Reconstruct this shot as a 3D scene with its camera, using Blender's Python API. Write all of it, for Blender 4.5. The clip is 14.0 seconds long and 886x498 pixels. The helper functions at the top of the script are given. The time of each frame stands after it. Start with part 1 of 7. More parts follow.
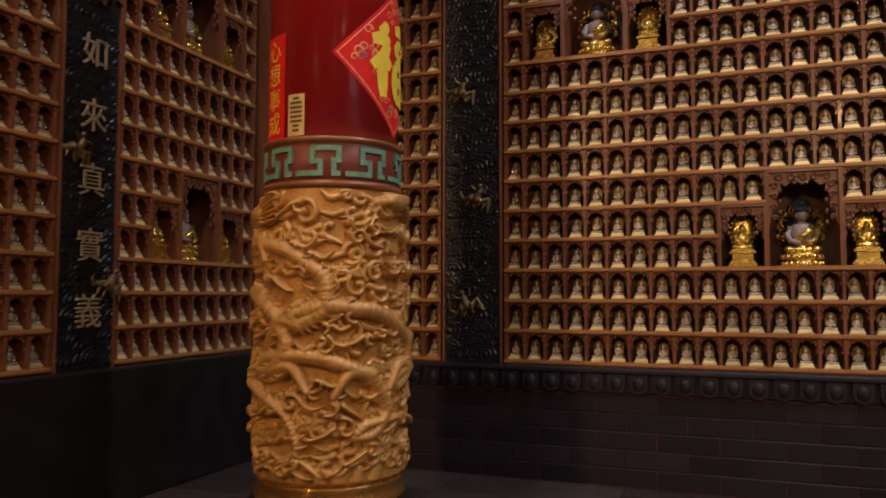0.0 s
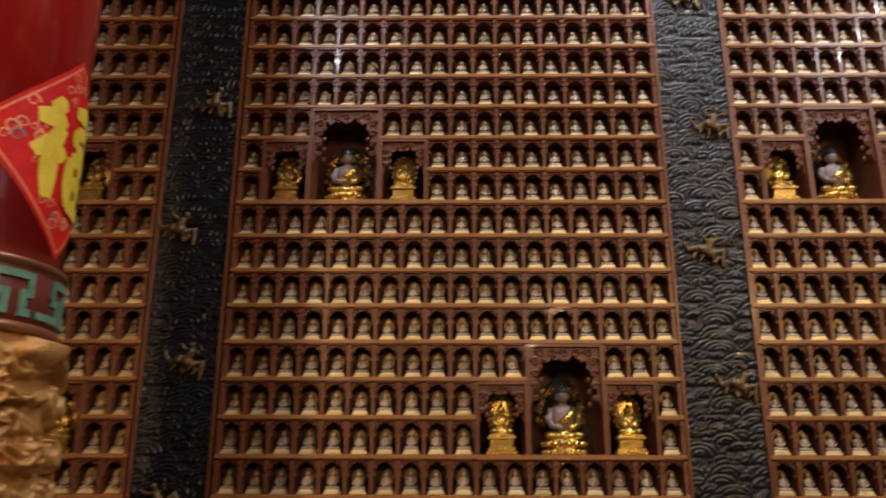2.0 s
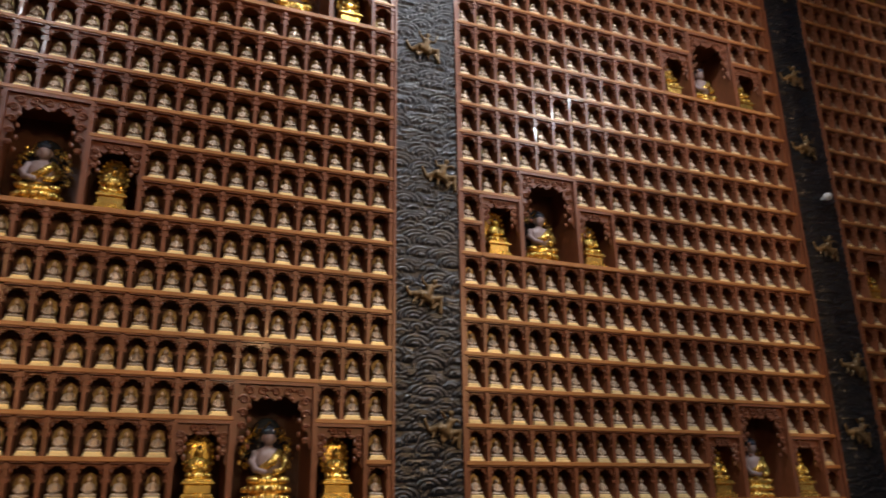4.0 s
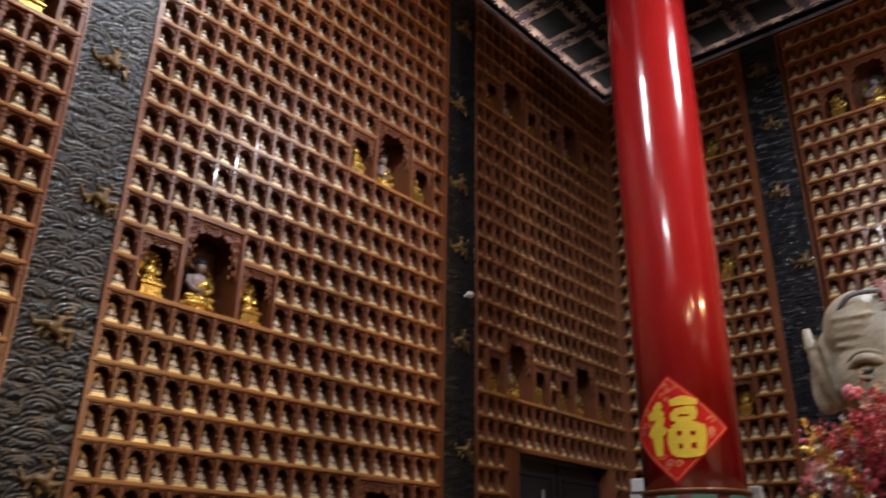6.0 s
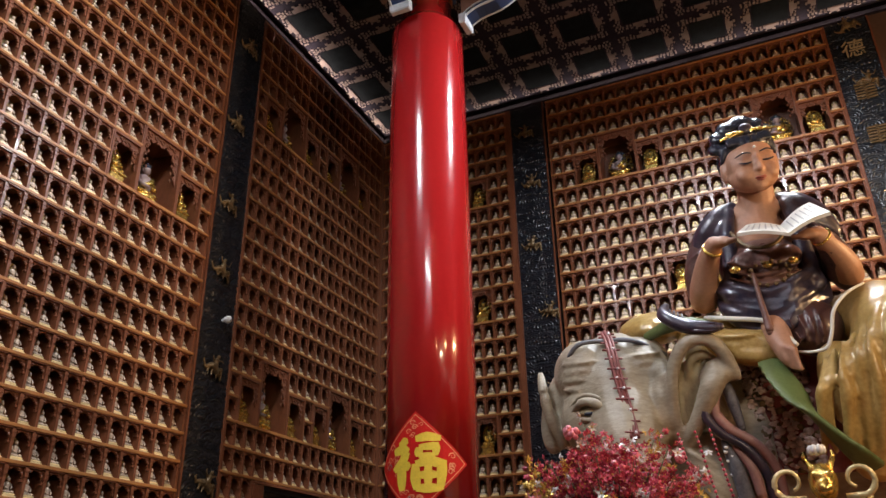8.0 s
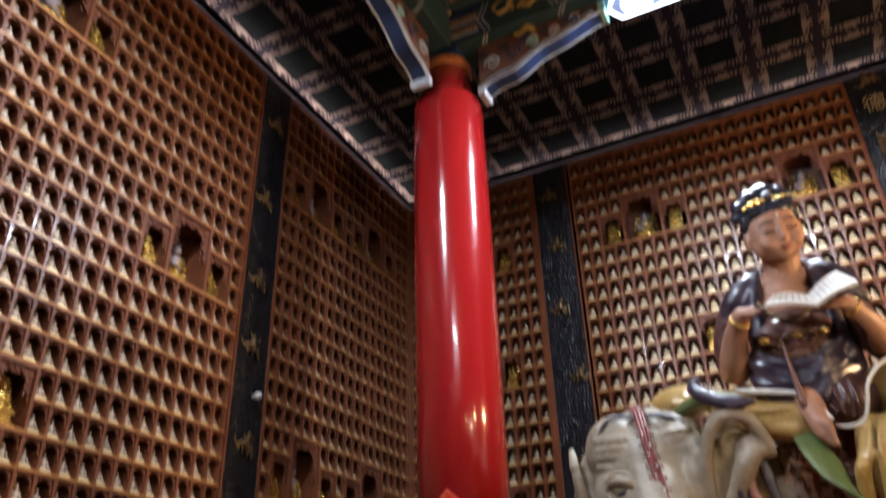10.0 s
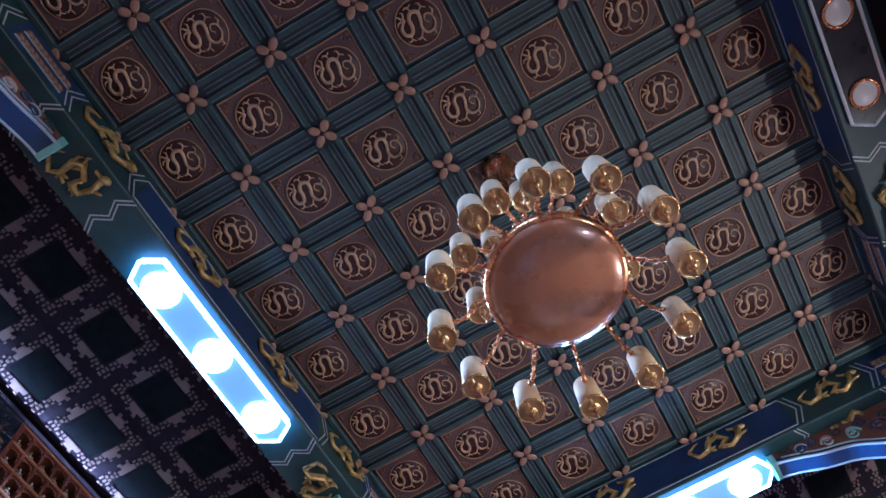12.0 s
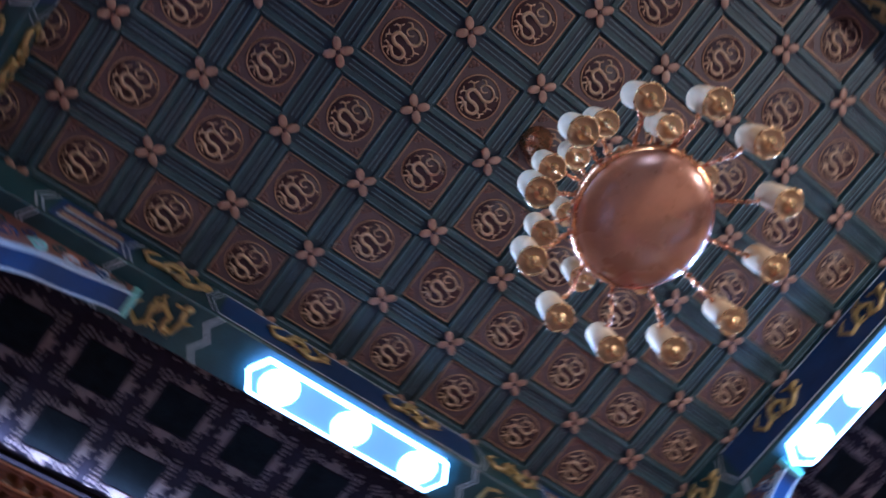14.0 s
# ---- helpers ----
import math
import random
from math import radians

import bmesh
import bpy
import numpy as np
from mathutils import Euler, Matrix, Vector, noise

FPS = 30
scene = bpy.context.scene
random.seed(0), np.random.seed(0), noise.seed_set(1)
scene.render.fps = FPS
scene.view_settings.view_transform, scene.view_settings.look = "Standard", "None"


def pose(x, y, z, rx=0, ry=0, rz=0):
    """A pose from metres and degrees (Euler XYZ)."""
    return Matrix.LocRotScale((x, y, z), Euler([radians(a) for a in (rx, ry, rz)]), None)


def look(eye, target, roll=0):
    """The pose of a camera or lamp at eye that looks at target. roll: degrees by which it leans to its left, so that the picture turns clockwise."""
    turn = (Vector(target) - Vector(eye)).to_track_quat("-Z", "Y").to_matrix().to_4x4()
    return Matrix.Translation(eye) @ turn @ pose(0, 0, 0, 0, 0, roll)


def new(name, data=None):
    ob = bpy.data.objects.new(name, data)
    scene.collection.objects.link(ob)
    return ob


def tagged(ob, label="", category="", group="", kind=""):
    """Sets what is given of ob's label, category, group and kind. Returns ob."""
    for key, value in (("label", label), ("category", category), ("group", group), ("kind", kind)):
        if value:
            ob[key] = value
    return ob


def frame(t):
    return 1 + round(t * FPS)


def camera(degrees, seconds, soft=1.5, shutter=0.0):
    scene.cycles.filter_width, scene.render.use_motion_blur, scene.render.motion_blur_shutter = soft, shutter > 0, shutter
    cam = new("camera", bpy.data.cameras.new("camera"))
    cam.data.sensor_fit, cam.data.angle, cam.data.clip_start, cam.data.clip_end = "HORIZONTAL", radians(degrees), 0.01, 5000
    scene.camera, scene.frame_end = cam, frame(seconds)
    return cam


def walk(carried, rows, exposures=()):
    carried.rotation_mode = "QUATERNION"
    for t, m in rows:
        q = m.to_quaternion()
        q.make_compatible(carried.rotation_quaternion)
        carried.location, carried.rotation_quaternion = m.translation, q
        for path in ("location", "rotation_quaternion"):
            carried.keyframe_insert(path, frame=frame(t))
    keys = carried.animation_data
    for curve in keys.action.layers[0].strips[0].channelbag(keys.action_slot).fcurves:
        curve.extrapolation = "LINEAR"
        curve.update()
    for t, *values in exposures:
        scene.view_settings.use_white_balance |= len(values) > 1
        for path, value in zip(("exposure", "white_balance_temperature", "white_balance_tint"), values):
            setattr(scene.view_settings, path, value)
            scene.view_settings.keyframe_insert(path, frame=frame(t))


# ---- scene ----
cam = camera(59.66, 14.0, shutter=0.5)
# seconds, x, y, z, yaw, pitch, roll
PATH = [
    (0.0, -0.005, -1.083, 1.306, 20.41, 3.39, 0.11),
    (0.5, -0.037, -0.849, 1.330, 19.23, 5.96, 0.41),
    (1.0, -0.170, -0.614, 1.337, 16.80, 8.88, 1.01),
    (1.5, -0.225, -0.388, 1.355, 8.18, 11.56, 1.31),
    (2.0, -0.210, -0.130, 1.374, 0.74, 16.46, 0.18),
    (2.5, -0.301, 0.001, 1.386, -5.00, 17.29, 1.11),
    (2.7, -0.307, 0.028, 1.395, -7.40, 17.63, 0.86),
    (4.8, -0.334, 0.081, 1.435, -32.43, 18.97, -0.26),
    (5.0, -0.331, 0.079, 1.437, -35.17, 19.07, 0.11),
    (5.5, -0.319, 0.057, 1.467, -40.95, 20.72, 0.44),
    (6.0, -0.308, 0.054, 1.478, -48.19, 22.84, 0.99),
    (6.5, -0.295, 0.009, 1.496, -55.27, 24.37, 0.49),
    (7.0, -0.263, 0.003, 1.493, -60.41, 25.36, -0.28),
    (7.5, -0.254, 0.005, 1.462, -65.50, 25.47, -1.08),
    (7.7, -0.255, 0.003, 1.463, -66.37, 25.26, -1.00),
    (9.8, -0.340, -0.054, 1.566, -64.68, 26.29, -1.95),
    (10.0, -0.328, -0.064, 1.570, -64.03, 29.43, -1.80),
    (10.5, -0.270, -0.050, 1.660, -65.85, 41.20, -3.20),
    (11.0, -0.170, -0.050, 1.740, -67.36, 51.09, -5.10),
    (11.5, -0.130, -0.060, 1.732, -71.45, 63.43, -10.60),
    (12.0, -0.171, -0.098, 1.718, -71.41, 68.20, -11.19),
    (12.5, -0.166, -0.078, 1.728, -71.53, 67.63, -11.94),
    (13.0, -0.166, -0.056, 1.724, -72.21, 67.54, -13.50),
    (13.5, -0.164, -0.028, 1.729, -71.24, 68.15, -16.32),
    (14.0, -0.160, 0.005, 1.751, -59.12, 70.66, -23.31),
]
walk(cam, [(t, pose(x, y, z, 90 + p, 0, w) @ pose(0, 0, 0, 0, 0, r)) for t, x, y, z, w, p, r in PATH],
     exposures=[(0.0, 0.05, 7000, 12), (6.5, 0.08, 6950, 11), (7.7, 0.25, 6800, 11), (10.0, 0.36, 6300, 10), (10.5, 0.55, 5000, 10), (11.0, 0.88, 3850, 10), (14.0, 1.08, 3700, 10)])

# ---- plan ----
D = 4.45            # back wall
E = 7.878           # right wall
XL = -3.70          # left wall
YF = -5.6           # front wall, behind the camera
P = 0.15            # niche pitch
R = 0.221           # row pitch
Z0 = 1.5            # shelf of row 0
J0, J1 = -3, 26     # rows
TOPZ = Z0 + (J1 + 1) * R
H = 7.58            # ceiling
BEAM_Z = 7.10       # underside of the beams
K1 = (-1.858, 2.322)
K2 = (5.100, 2.474)
KR = 0.33
BX0, BX1, BY0, BY1 = -1.86, 5.09, -2.62, 2.525   # beam lines
Q = 0.688           # coffer pitch
CX, CY = 0.745, 0.976

# ---- world and lamps ----
world = bpy.data.worlds.new("world")
scene.world = world
world.use_nodes = True
world.node_tree.nodes["Background"].inputs[0].default_value = (0.5, 0.42, 0.36, 1)
world.node_tree.nodes["Background"].inputs[1].default_value = 0.02


def area(name, place, target, size, power, colour, shape="DISK", size_y=None):
    d = bpy.data.lights.new(name, "AREA")
    d.shape, d.size, d.energy, d.color = shape, size, power, colour
    if size_y:
        d.size_y = size_y
    ob = new(name, d)
    ob.matrix_world = look(place, target)
    return ob


COOL = (0.80, 0.88, 1.0)
WARM = (1.0, 0.63, 0.31)
LAMPS_A = [(BX1, y, BEAM_Z - 0.05) for y in (0.505, -0.063, -0.631)]
LAMPS_B = [(x, BY1, BEAM_Z - 0.05) for x in (1.069, 1.714, 2.359)]
LAMPS_C = [(x, BY0, BEAM_Z - 0.05) for x in (1.069, 1.714, 2.359)]
LAMPS_D = [(BX0, y, BEAM_Z - 0.05) for y in (0.505, -0.063, -0.631)]
for x, y, z in LAMPS_A:
    area("beam_spot", (x, y, z - 0.07), (x, y, 0), 0.2, 60, COOL)
for x, y, z in LAMPS_B:
    area("beam_spot", (x, y, z - 0.07), (x, y, 0), 0.2, 44, COOL)
for x, y, z in LAMPS_D:
    area("beam_spot", (x, y, z - 0.07), (x, y, 0), 0.2, 25, COOL)
# added warm fill lamps behind the camera, no such fittings seen
for x, power, goal, wide in ((-2.9, 7, (-1.8, 2.3, 1.3), 44), (-2.9, 34, (-2.4, 3.0, 1.8), 180), (1.6, 34, (1.7, 3.0, 2.4), 180), (4.6, 125, (6.2, 3.8, 3.0), 180)):
    area("front_fill", (x, -3.9, 4.2), goal, 0.35, power, WARM).data.spread = radians(wide)
# added fill to brighten the statue, without a known fitting
area("statue_fill", (1.0, -2.6, 3.4), (4.1, -0.2, 2.5), 0.25, 26, (1.0, 0.80, 0.58))
# hidden cove strips on top of the niche walls
COVE = (1.0, 0.84, 0.76)


def cove(m, long_x, long_y, power):
    d = bpy.data.lights.new("cove_strip", "AREA")
    d.shape, d.size, d.size_y, d.energy, d.color = "RECTANGLE", long_x, long_y, power, COVE
    new("cove_strip", d).matrix_world = m


for x in (-2.1, 0.3, 2.7, 5.0, 7.0):
    cove(pose(x, D + 0.10, TOPZ + 0.02, 198), 2.2, 0.05, 20)
for y in (3.2, 1.2, -0.8, -2.8):
    cove(pose(E + 0.10, y, TOPZ + 0.02, 0, 162), 0.05, 1.9, 8)

# ---- materials ----


def mat(name, colour, rough=0.6, metal=0.0, vary=0.25, scale=8.0, fine=60.0, bump=0.15, tint=None, coat=0.0, island=0.0, objrand=0.0, stretch=None, spec=0.5):
    """A surface with large stains, fine grain and slight relief, in metres."""
    m = bpy.data.materials.new(name)
    m.use_nodes = True
    nt = m.node_tree
    b = nt.nodes["Principled BSDF"]
    co = nt.nodes.new("ShaderNodeTexCoord")
    src = co.outputs["Object"]
    if stretch:
        mp = nt.nodes.new("ShaderNodeMapping")
        mp.inputs["Scale"].default_value = stretch
        nt.links.new(src, mp.inputs["Vector"])
        src = mp.outputs["Vector"]
    big, small = nt.nodes.new("ShaderNodeTexNoise"), nt.nodes.new("ShaderNodeTexNoise")
    for n, s in ((big, scale), (small, fine)):
        n.inputs["Scale"].default_value = s
        n.inputs["Detail"].default_value = 4.0
        nt.links.new(src, n.inputs["Vector"])
    add = nt.nodes.new("ShaderNodeMath")
    add.operation = "MULTIPLY_ADD"
    nt.links.new(big.outputs["Fac"], add.inputs[0])
    add.inputs[1].default_value = 0.6
    sm = nt.nodes.new("ShaderNodeMath")
    sm.operation = "MULTIPLY"
    sm.inputs[1].default_value = 0.4
    nt.links.new(small.outputs["Fac"], sm.inputs[0])
    nt.links.new(sm.outputs[0], add.inputs[2])
    fac = add.outputs[0]
    for amount, node, out in ((island, "ShaderNodeNewGeometry", "Random Per Island"), (objrand, "ShaderNodeObjectInfo", "Random")):
        if amount:
            g = nt.nodes.new(node)
            k = nt.nodes.new("ShaderNodeMath")
            k.operation = "MULTIPLY_ADD"
            nt.links.new(g.outputs[out], k.inputs[0])
            k.inputs[1].default_value = amount
            nt.links.new(fac, k.inputs[2])
            k2 = nt.nodes.new("ShaderNodeMath")
            k2.operation = "SUBTRACT"
            nt.links.new(k.outputs[0], k2.inputs[0])
            k2.inputs[1].default_value = amount * 0.5
            fac = k2.outputs[0]
    ramp = nt.nodes.new("ShaderNodeValToRGB")
    c = Vector(colour)
    t = Vector(tint) if tint else c * (1 + vary)
    lo = c * (1 - vary)
    ramp.color_ramp.elements[0].position, ramp.color_ramp.elements[0].color = 0.3, (*lo, 1)
    ramp.color_ramp.elements[1].position, ramp.color_ramp.elements[1].color = 0.72, (*[min(1, v) for v in t], 1)
    nt.links.new(fac, ramp.inputs["Fac"])
    nt.links.new(ramp.outputs["Color"], b.inputs["Base Color"])
    rr = nt.nodes.new("ShaderNodeMapRange")
    rr.inputs["To Min"].default_value, rr.inputs["To Max"].default_value = max(0.03, rough - 0.1), min(1, rough + 0.12)
    nt.links.new(big.outputs["Fac"], rr.inputs["Value"])
    nt.links.new(rr.outputs["Result"], b.inputs["Roughness"])
    b.inputs["Metallic"].default_value = metal
    b.inputs["Coat Weight"].default_value = coat
    b.inputs["Coat Roughness"].default_value = 0.06
    b.inputs["Specular IOR Level"].default_value = spec
    if bump:
        bp = nt.nodes.new("ShaderNodeBump")
        bp.inputs["Strength"].default_value = bump
        bp.inputs["Distance"].default_value = 0.004
        nt.links.new(small.outputs["Fac"], bp.inputs["Height"])
        nt.links.new(bp.outputs["Normal"], b.inputs["Normal"])
    return m


def glow(name, colour, strength):
    m = bpy.data.materials.new(name)
    m.use_nodes = True
    b = m.node_tree.nodes["Principled BSDF"]
    b.inputs["Base Color"].default_value = (*colour, 1)
    b.inputs["Emission Color"].default_value = (*colour, 1)
    b.inputs["Emission Strength"].default_value = strength
    return m


WOOD = mat("carved wood", (0.185, 0.062, 0.029), 0.32, 0, 0.4, 3, 45, 0.35, stretch=(1, 1, 0.4), coat=0.14)
WOOD_EDGE = mat("gilded shelf wood", (0.37, 0.155, 0.050), 0.32, 0.0, 0.3, 4, 60, 0.2)
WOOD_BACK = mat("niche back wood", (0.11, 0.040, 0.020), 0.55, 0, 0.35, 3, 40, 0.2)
SILVER = mat("pale gilt figure", (0.50, 0.40, 0.31), 0.36, 0.3, 0.3, 30, 200, 0.2, island=0.5, objrand=0.4)
AUREOLE = mat("tarnished gold aureole", (0.30, 0.21, 0.09), 0.42, 0.6, 0.35, 30, 160, 0.1, island=0.6)
CREAM = mat("cream gilt pedestal", (0.80, 0.66, 0.36), 0.34, 0.35, 0.25, 25, 160, 0.15, island=0.4, objrand=0.3)
GOLD = mat("gold leaf", (0.80, 0.55, 0.15), 0.25, 0.9, 0.25, 20, 140, 0.25)
GOLD_DULL = mat("worn gilding", (0.17, 0.110, 0.050), 0.45, 0.4, 0.5, 22, 120, 0.3)
CHARACTER = mat("pale worn gilt lettering", (0.42, 0.34, 0.22), 0.45, 0.2, 0.4, 22, 120, 0.3)
FLESH = mat("grey pink painted flesh", (0.27, 0.205, 0.205), 0.4, 0, 0.15, 20, 90, 0.1)
HALO = mat("dark polished halo glass", (0.035, 0.05, 0.075), 0.06, 0.0, 0.1, 6, 40, 0.0, coat=1.0)
HAIR = mat("blue black hair", (0.025, 0.03, 0.05), 0.2, 0, 0.4, 20, 120, 0.2)
LACQUER = mat("red lacquer", (0.36, 0.012, 0.014), 0.17, 0, 0.10, 1.2, 25, 0.015, coat=0.9)
CARVING = mat("carved ochre wood", (0.46, 0.225, 0.062), 0.40, 0.12, 0.25, 5, 70, 0.3, tint=(0.60, 0.32, 0.10))
RING = mat("bronze brown ring", (0.24, 0.095, 0.040), 0.34, 0.2, 0.3, 6, 60, 0.2)
BANDRED = mat("dark red band", (0.16, 0.030, 0.022), 0.4, 0, 0.3, 8, 60, 0.2)
FRET = mat("weathered green fret", (0.12, 0.27, 0.19), 0.5, 0, 0.4, 25, 110, 0.3)
BLACKSTONE = mat("black relief stone", (0.007, 0.010, 0.016), 0.33, 0.0, 0.4, 6, 60, 0.3, coat=0.12)
PLINTH = mat("purple black plinth stone", (0.015, 0.011, 0.017), 0.5, 0, 0.4, 5, 120, 0.25, objrand=0.3, spec=0.3)
JOINT = mat("dull red plinth joint", (0.14, 0.035, 0.045), 0.6, 0, 0.5, 3, 60, 0.2)
DARKSTONE = mat("dark granite plinth", (0.012, 0.010, 0.011), 0.4, 0, 0.4, 6, 150, 0.2)
FLOOR = mat("polished dark floor tile", (0.055, 0.040, 0.040), 0.22, 0, 0.35, 3, 60, 0.05, objrand=0.5)
PAPER = mat("red paper", (0.62, 0.014, 0.011), 0.62, 0, 0.15, 20, 80, 0.1, spec=0.2)
PAPER_PATTERN = mat("orange printed scroll", (0.80, 0.27, 0.13), 0.5, 0, 0.2, 20, 80, 0.1)
YELLOW = mat("yellow printed ink", (0.82, 0.60, 0.06), 0.42, 0, 0.12, 20, 80, 0.1)
LABEL = mat("ochre paper label", (0.62, 0.42, 0.16), 0.6, 0, 0.2, 20, 90, 0.1)
INK = mat("brown ink", (0.12, 0.06, 0.02), 0.6, 0, 0.1, 20, 80, 0)
GROOVE = mat("blue black ceiling groove", (0.026, 0.036, 0.046), 0.5, 0, 0.35, 5, 50, 0.2)
TEAL = mat("dark teal painted rib", (0.044, 0.072, 0.074), 0.45, 0, 0.35, 5, 50, 0.2)
TEAL_LINE = mat("grey blue painted line", (0.13, 0.185, 0.20), 0.5, 0, 0.45, 8, 60, 0.1)
PANEL = mat("plum brown coffer panel", (0.105, 0.066, 0.060), 0.5, 0, 0.3, 5, 60, 0.2)
PANEL_DARK = mat("dark medallion ground", (0.045, 0.018, 0.018), 0.5, 0, 0.3, 8, 60, 0.2)
COPPER = mat("copper gilt relief", (0.42, 0.26, 0.13), 0.42, 0.35, 0.3, 20, 100, 0.2)
ROSETTE = mat("copper pink rosette", (0.36, 0.22, 0.14), 0.42, 0.2, 0.3, 20, 100, 0.2)
NAVY = mat("navy painted beam", (0.020, 0.045, 0.13), 0.42, 0, 0.35, 6, 60, 0.2)
BEAMTEAL = mat("green blue painted beam", (0.026, 0.060, 0.064), 0.5, 0, 0.35, 6, 60, 0.2)
WHITELINE = mat("pale painted border", (0.46, 0.50, 0.54), 0.5, 0, 0.2, 10, 80, 0.1)
MINT = mat("mint painted end", (0.30, 0.58, 0.50), 0.5, 0, 0.2, 10, 80, 0.1)
ORANGE = mat("orange painted scroll", (0.50, 0.17, 0.06), 0.5, 0, 0.3, 10, 80, 0.2)
AISLE = mat("black brown aisle ceiling", (0.028, 0.023, 0.034), 0.9, 0, 0.35, 3, 40, 0.2, spec=0.05)
# near-black stands in for shade inside the cove
COVE_SHADE = mat("cove shade as black paint", (0.004, 0.003, 0.004), 0.95, 0, 0.3, 5, 60, 0.1, spec=0.02)
PALEFRET = mat("pale pink fret inlay", (0.23, 0.18, 0.165), 0.85, 0, 0.2, 10, 60, 0.1, spec=0.1)
AISLE_GREEN = mat("dark green aisle panel", (0.013, 0.016, 0.019), 0.95, 0, 0.4, 9, 60, 0.2, spec=0.03)
PLASTER = mat("dark brown plain wall", (0.10, 0.055, 0.035), 0.6, 0, 0.3, 1.5, 30, 0.2)
LAMP_ON = glow("lit lamp lens", (0.90, 0.95, 1.0), 60.0)
LAMP_OFF = mat("white lamp lens", (0.75, 0.74, 0.74), 0.25, 0, 0.06, 10, 60, 0)
LAMP_PLATE = mat("dark lamp plate", (0.03, 0.03, 0.04), 0.3, 0.2, 0.3, 10, 60, 0.1)
# glow on plate and rim imitates lamp glare; side glow is added ceiling fill
LAMP_PLATE_GLARE = glow("lamp glare put on plate", (0.26, 0.34, 0.60), 0.5)
LAMP_RIM_GLARE = glow("white rim with added glow", (0.8, 0.9, 1.0), 4.0)
LAMP_SIDE_FILL = glow("added blue fill glow", (0.62, 0.72, 1.0), 3.0)
WHITE_FRAME = mat("white lamp frame", (0.70, 0.74, 0.78), 0.35, 0, 0.1, 10, 60, 0)
CAGE_GOLD = mat("yellow gilt lamp holder", (0.72, 0.46, 0.17), 0.26, 0.85, 0.2, 18, 100, 0.15)
BEAM_GOLD = mat("bright beam gilding", (0.50, 0.36, 0.11), 0.38, 0.45, 0.5, 16, 100, 0.3)
RUST = mat("rust brown painted field", (0.17, 0.075, 0.045), 0.5, 0, 0.3, 10, 80, 0.2)
BEIGE = mat("beige painted scale", (0.42, 0.31, 0.20), 0.5, 0, 0.3, 12, 80, 0.2)
BRASS = mat("copper brass", (0.62, 0.29, 0.11), 0.25, 0.9, 0.2, 18, 100, 0.15)
DISH = mat("amber glass dish", (0.40, 0.17, 0.075), 0.26, 0.15, 0.12, 6, 50, 0.03, coat=0.5)
SHADE = mat("cream cloth shade", (0.56, 0.37, 0.17), 0.65, 0, 0.15, 12, 120, 0.2)
IVORY = mat("ivory painted hide", (0.33, 0.27, 0.19), 0.45, 0, 0.3, 5, 30, 0.6, tint=(0.50, 0.43, 0.32), stretch=(1, 1, 2.2))
EARIN = mat("olive shaded ear lining", (0.38, 0.32, 0.19), 0.45, 0, 0.3, 5, 50, 0.3)
SKIN = mat("tan painted skin", (0.45, 0.235, 0.15), 0.5, 0, 0.18, 5, 60, 0.06)
ROBE_DARK = mat("plum brown glazed robe", (0.19, 0.100, 0.088), 0.3, 0.1, 0.4, 9, 60, 0.25, coat=0.4)
ROBE_BLUE = mat("dark blue glazed robe", (0.020, 0.030, 0.075), 0.32, 0.1, 0.4, 16, 60, 0.25, tint=(0.085, 0.055, 0.072), coat=0.25)
ROBE_YELLOW = mat("mustard glazed robe", (0.50, 0.28, 0.065), 0.30, 0.05, 0.35, 7, 50, 0.3, tint=(0.66, 0.46, 0.17))
GREEN = mat("olive green ribbon", (0.13, 0.18, 0.06), 0.4, 0, 0.3, 8, 60, 0.2)
MAROON = mat("maroon saddle cloth", (0.27, 0.068, 0.060), 0.5, 0, 0.4, 10, 60, 0.3)
BELT = mat("dark red harness", (0.22, 0.045, 0.035), 0.45, 0, 0.3, 15, 80, 0.2)
PINKGREY = mat("pinkish grey embossed cloth", (0.56, 0.40, 0.34), 0.45, 0, 0.4, 16, 70, 0.5)
PAGE = mat("white page", (0.80, 0.78, 0.72), 0.6, 0, 0.05, 20, 80, 0.05)
BLOSSOM = mat("crimson paper blossom", (0.52, 0.028, 0.075), 0.45, 0, 0.3, 10, 80, 0.1, island=0.9, tint=(0.75, 0.10, 0.16))
BLOSSOM_PINK = mat("pink paper blossom", (0.78, 0.26, 0.32), 0.45, 0, 0.2, 10, 80, 0.1, island=0.5)
BLOSSOM_GOLD = mat("gold foil blossom", (0.75, 0.50, 0.12), 0.3, 0.5, 0.2, 10, 80, 0.1, island=0.5)
BLOSSOM_WHITE = mat("white foil blossom", (0.85, 0.84, 0.84), 0.35, 0.1, 0.1, 10, 80, 0.1)
LEAF = mat("dark green leaf", (0.04, 0.09, 0.03), 0.5, 0, 0.3, 10, 80, 0.1)
DOORBLACK = mat("near black for unlit doorway", (0.010, 0.010, 0.013), 0.4, 0, 0.3, 3, 60, 0.1)
STEEL = mat("brushed steel", (0.45, 0.42, 0.45), 0.35, 0.9, 0.15, 20, 120, 0.1)
WHITEPAINT = mat("white painted panel", (0.74, 0.74, 0.74), 0.4, 0, 0.08, 4, 40, 0.05)

# ---- mesh helpers ----


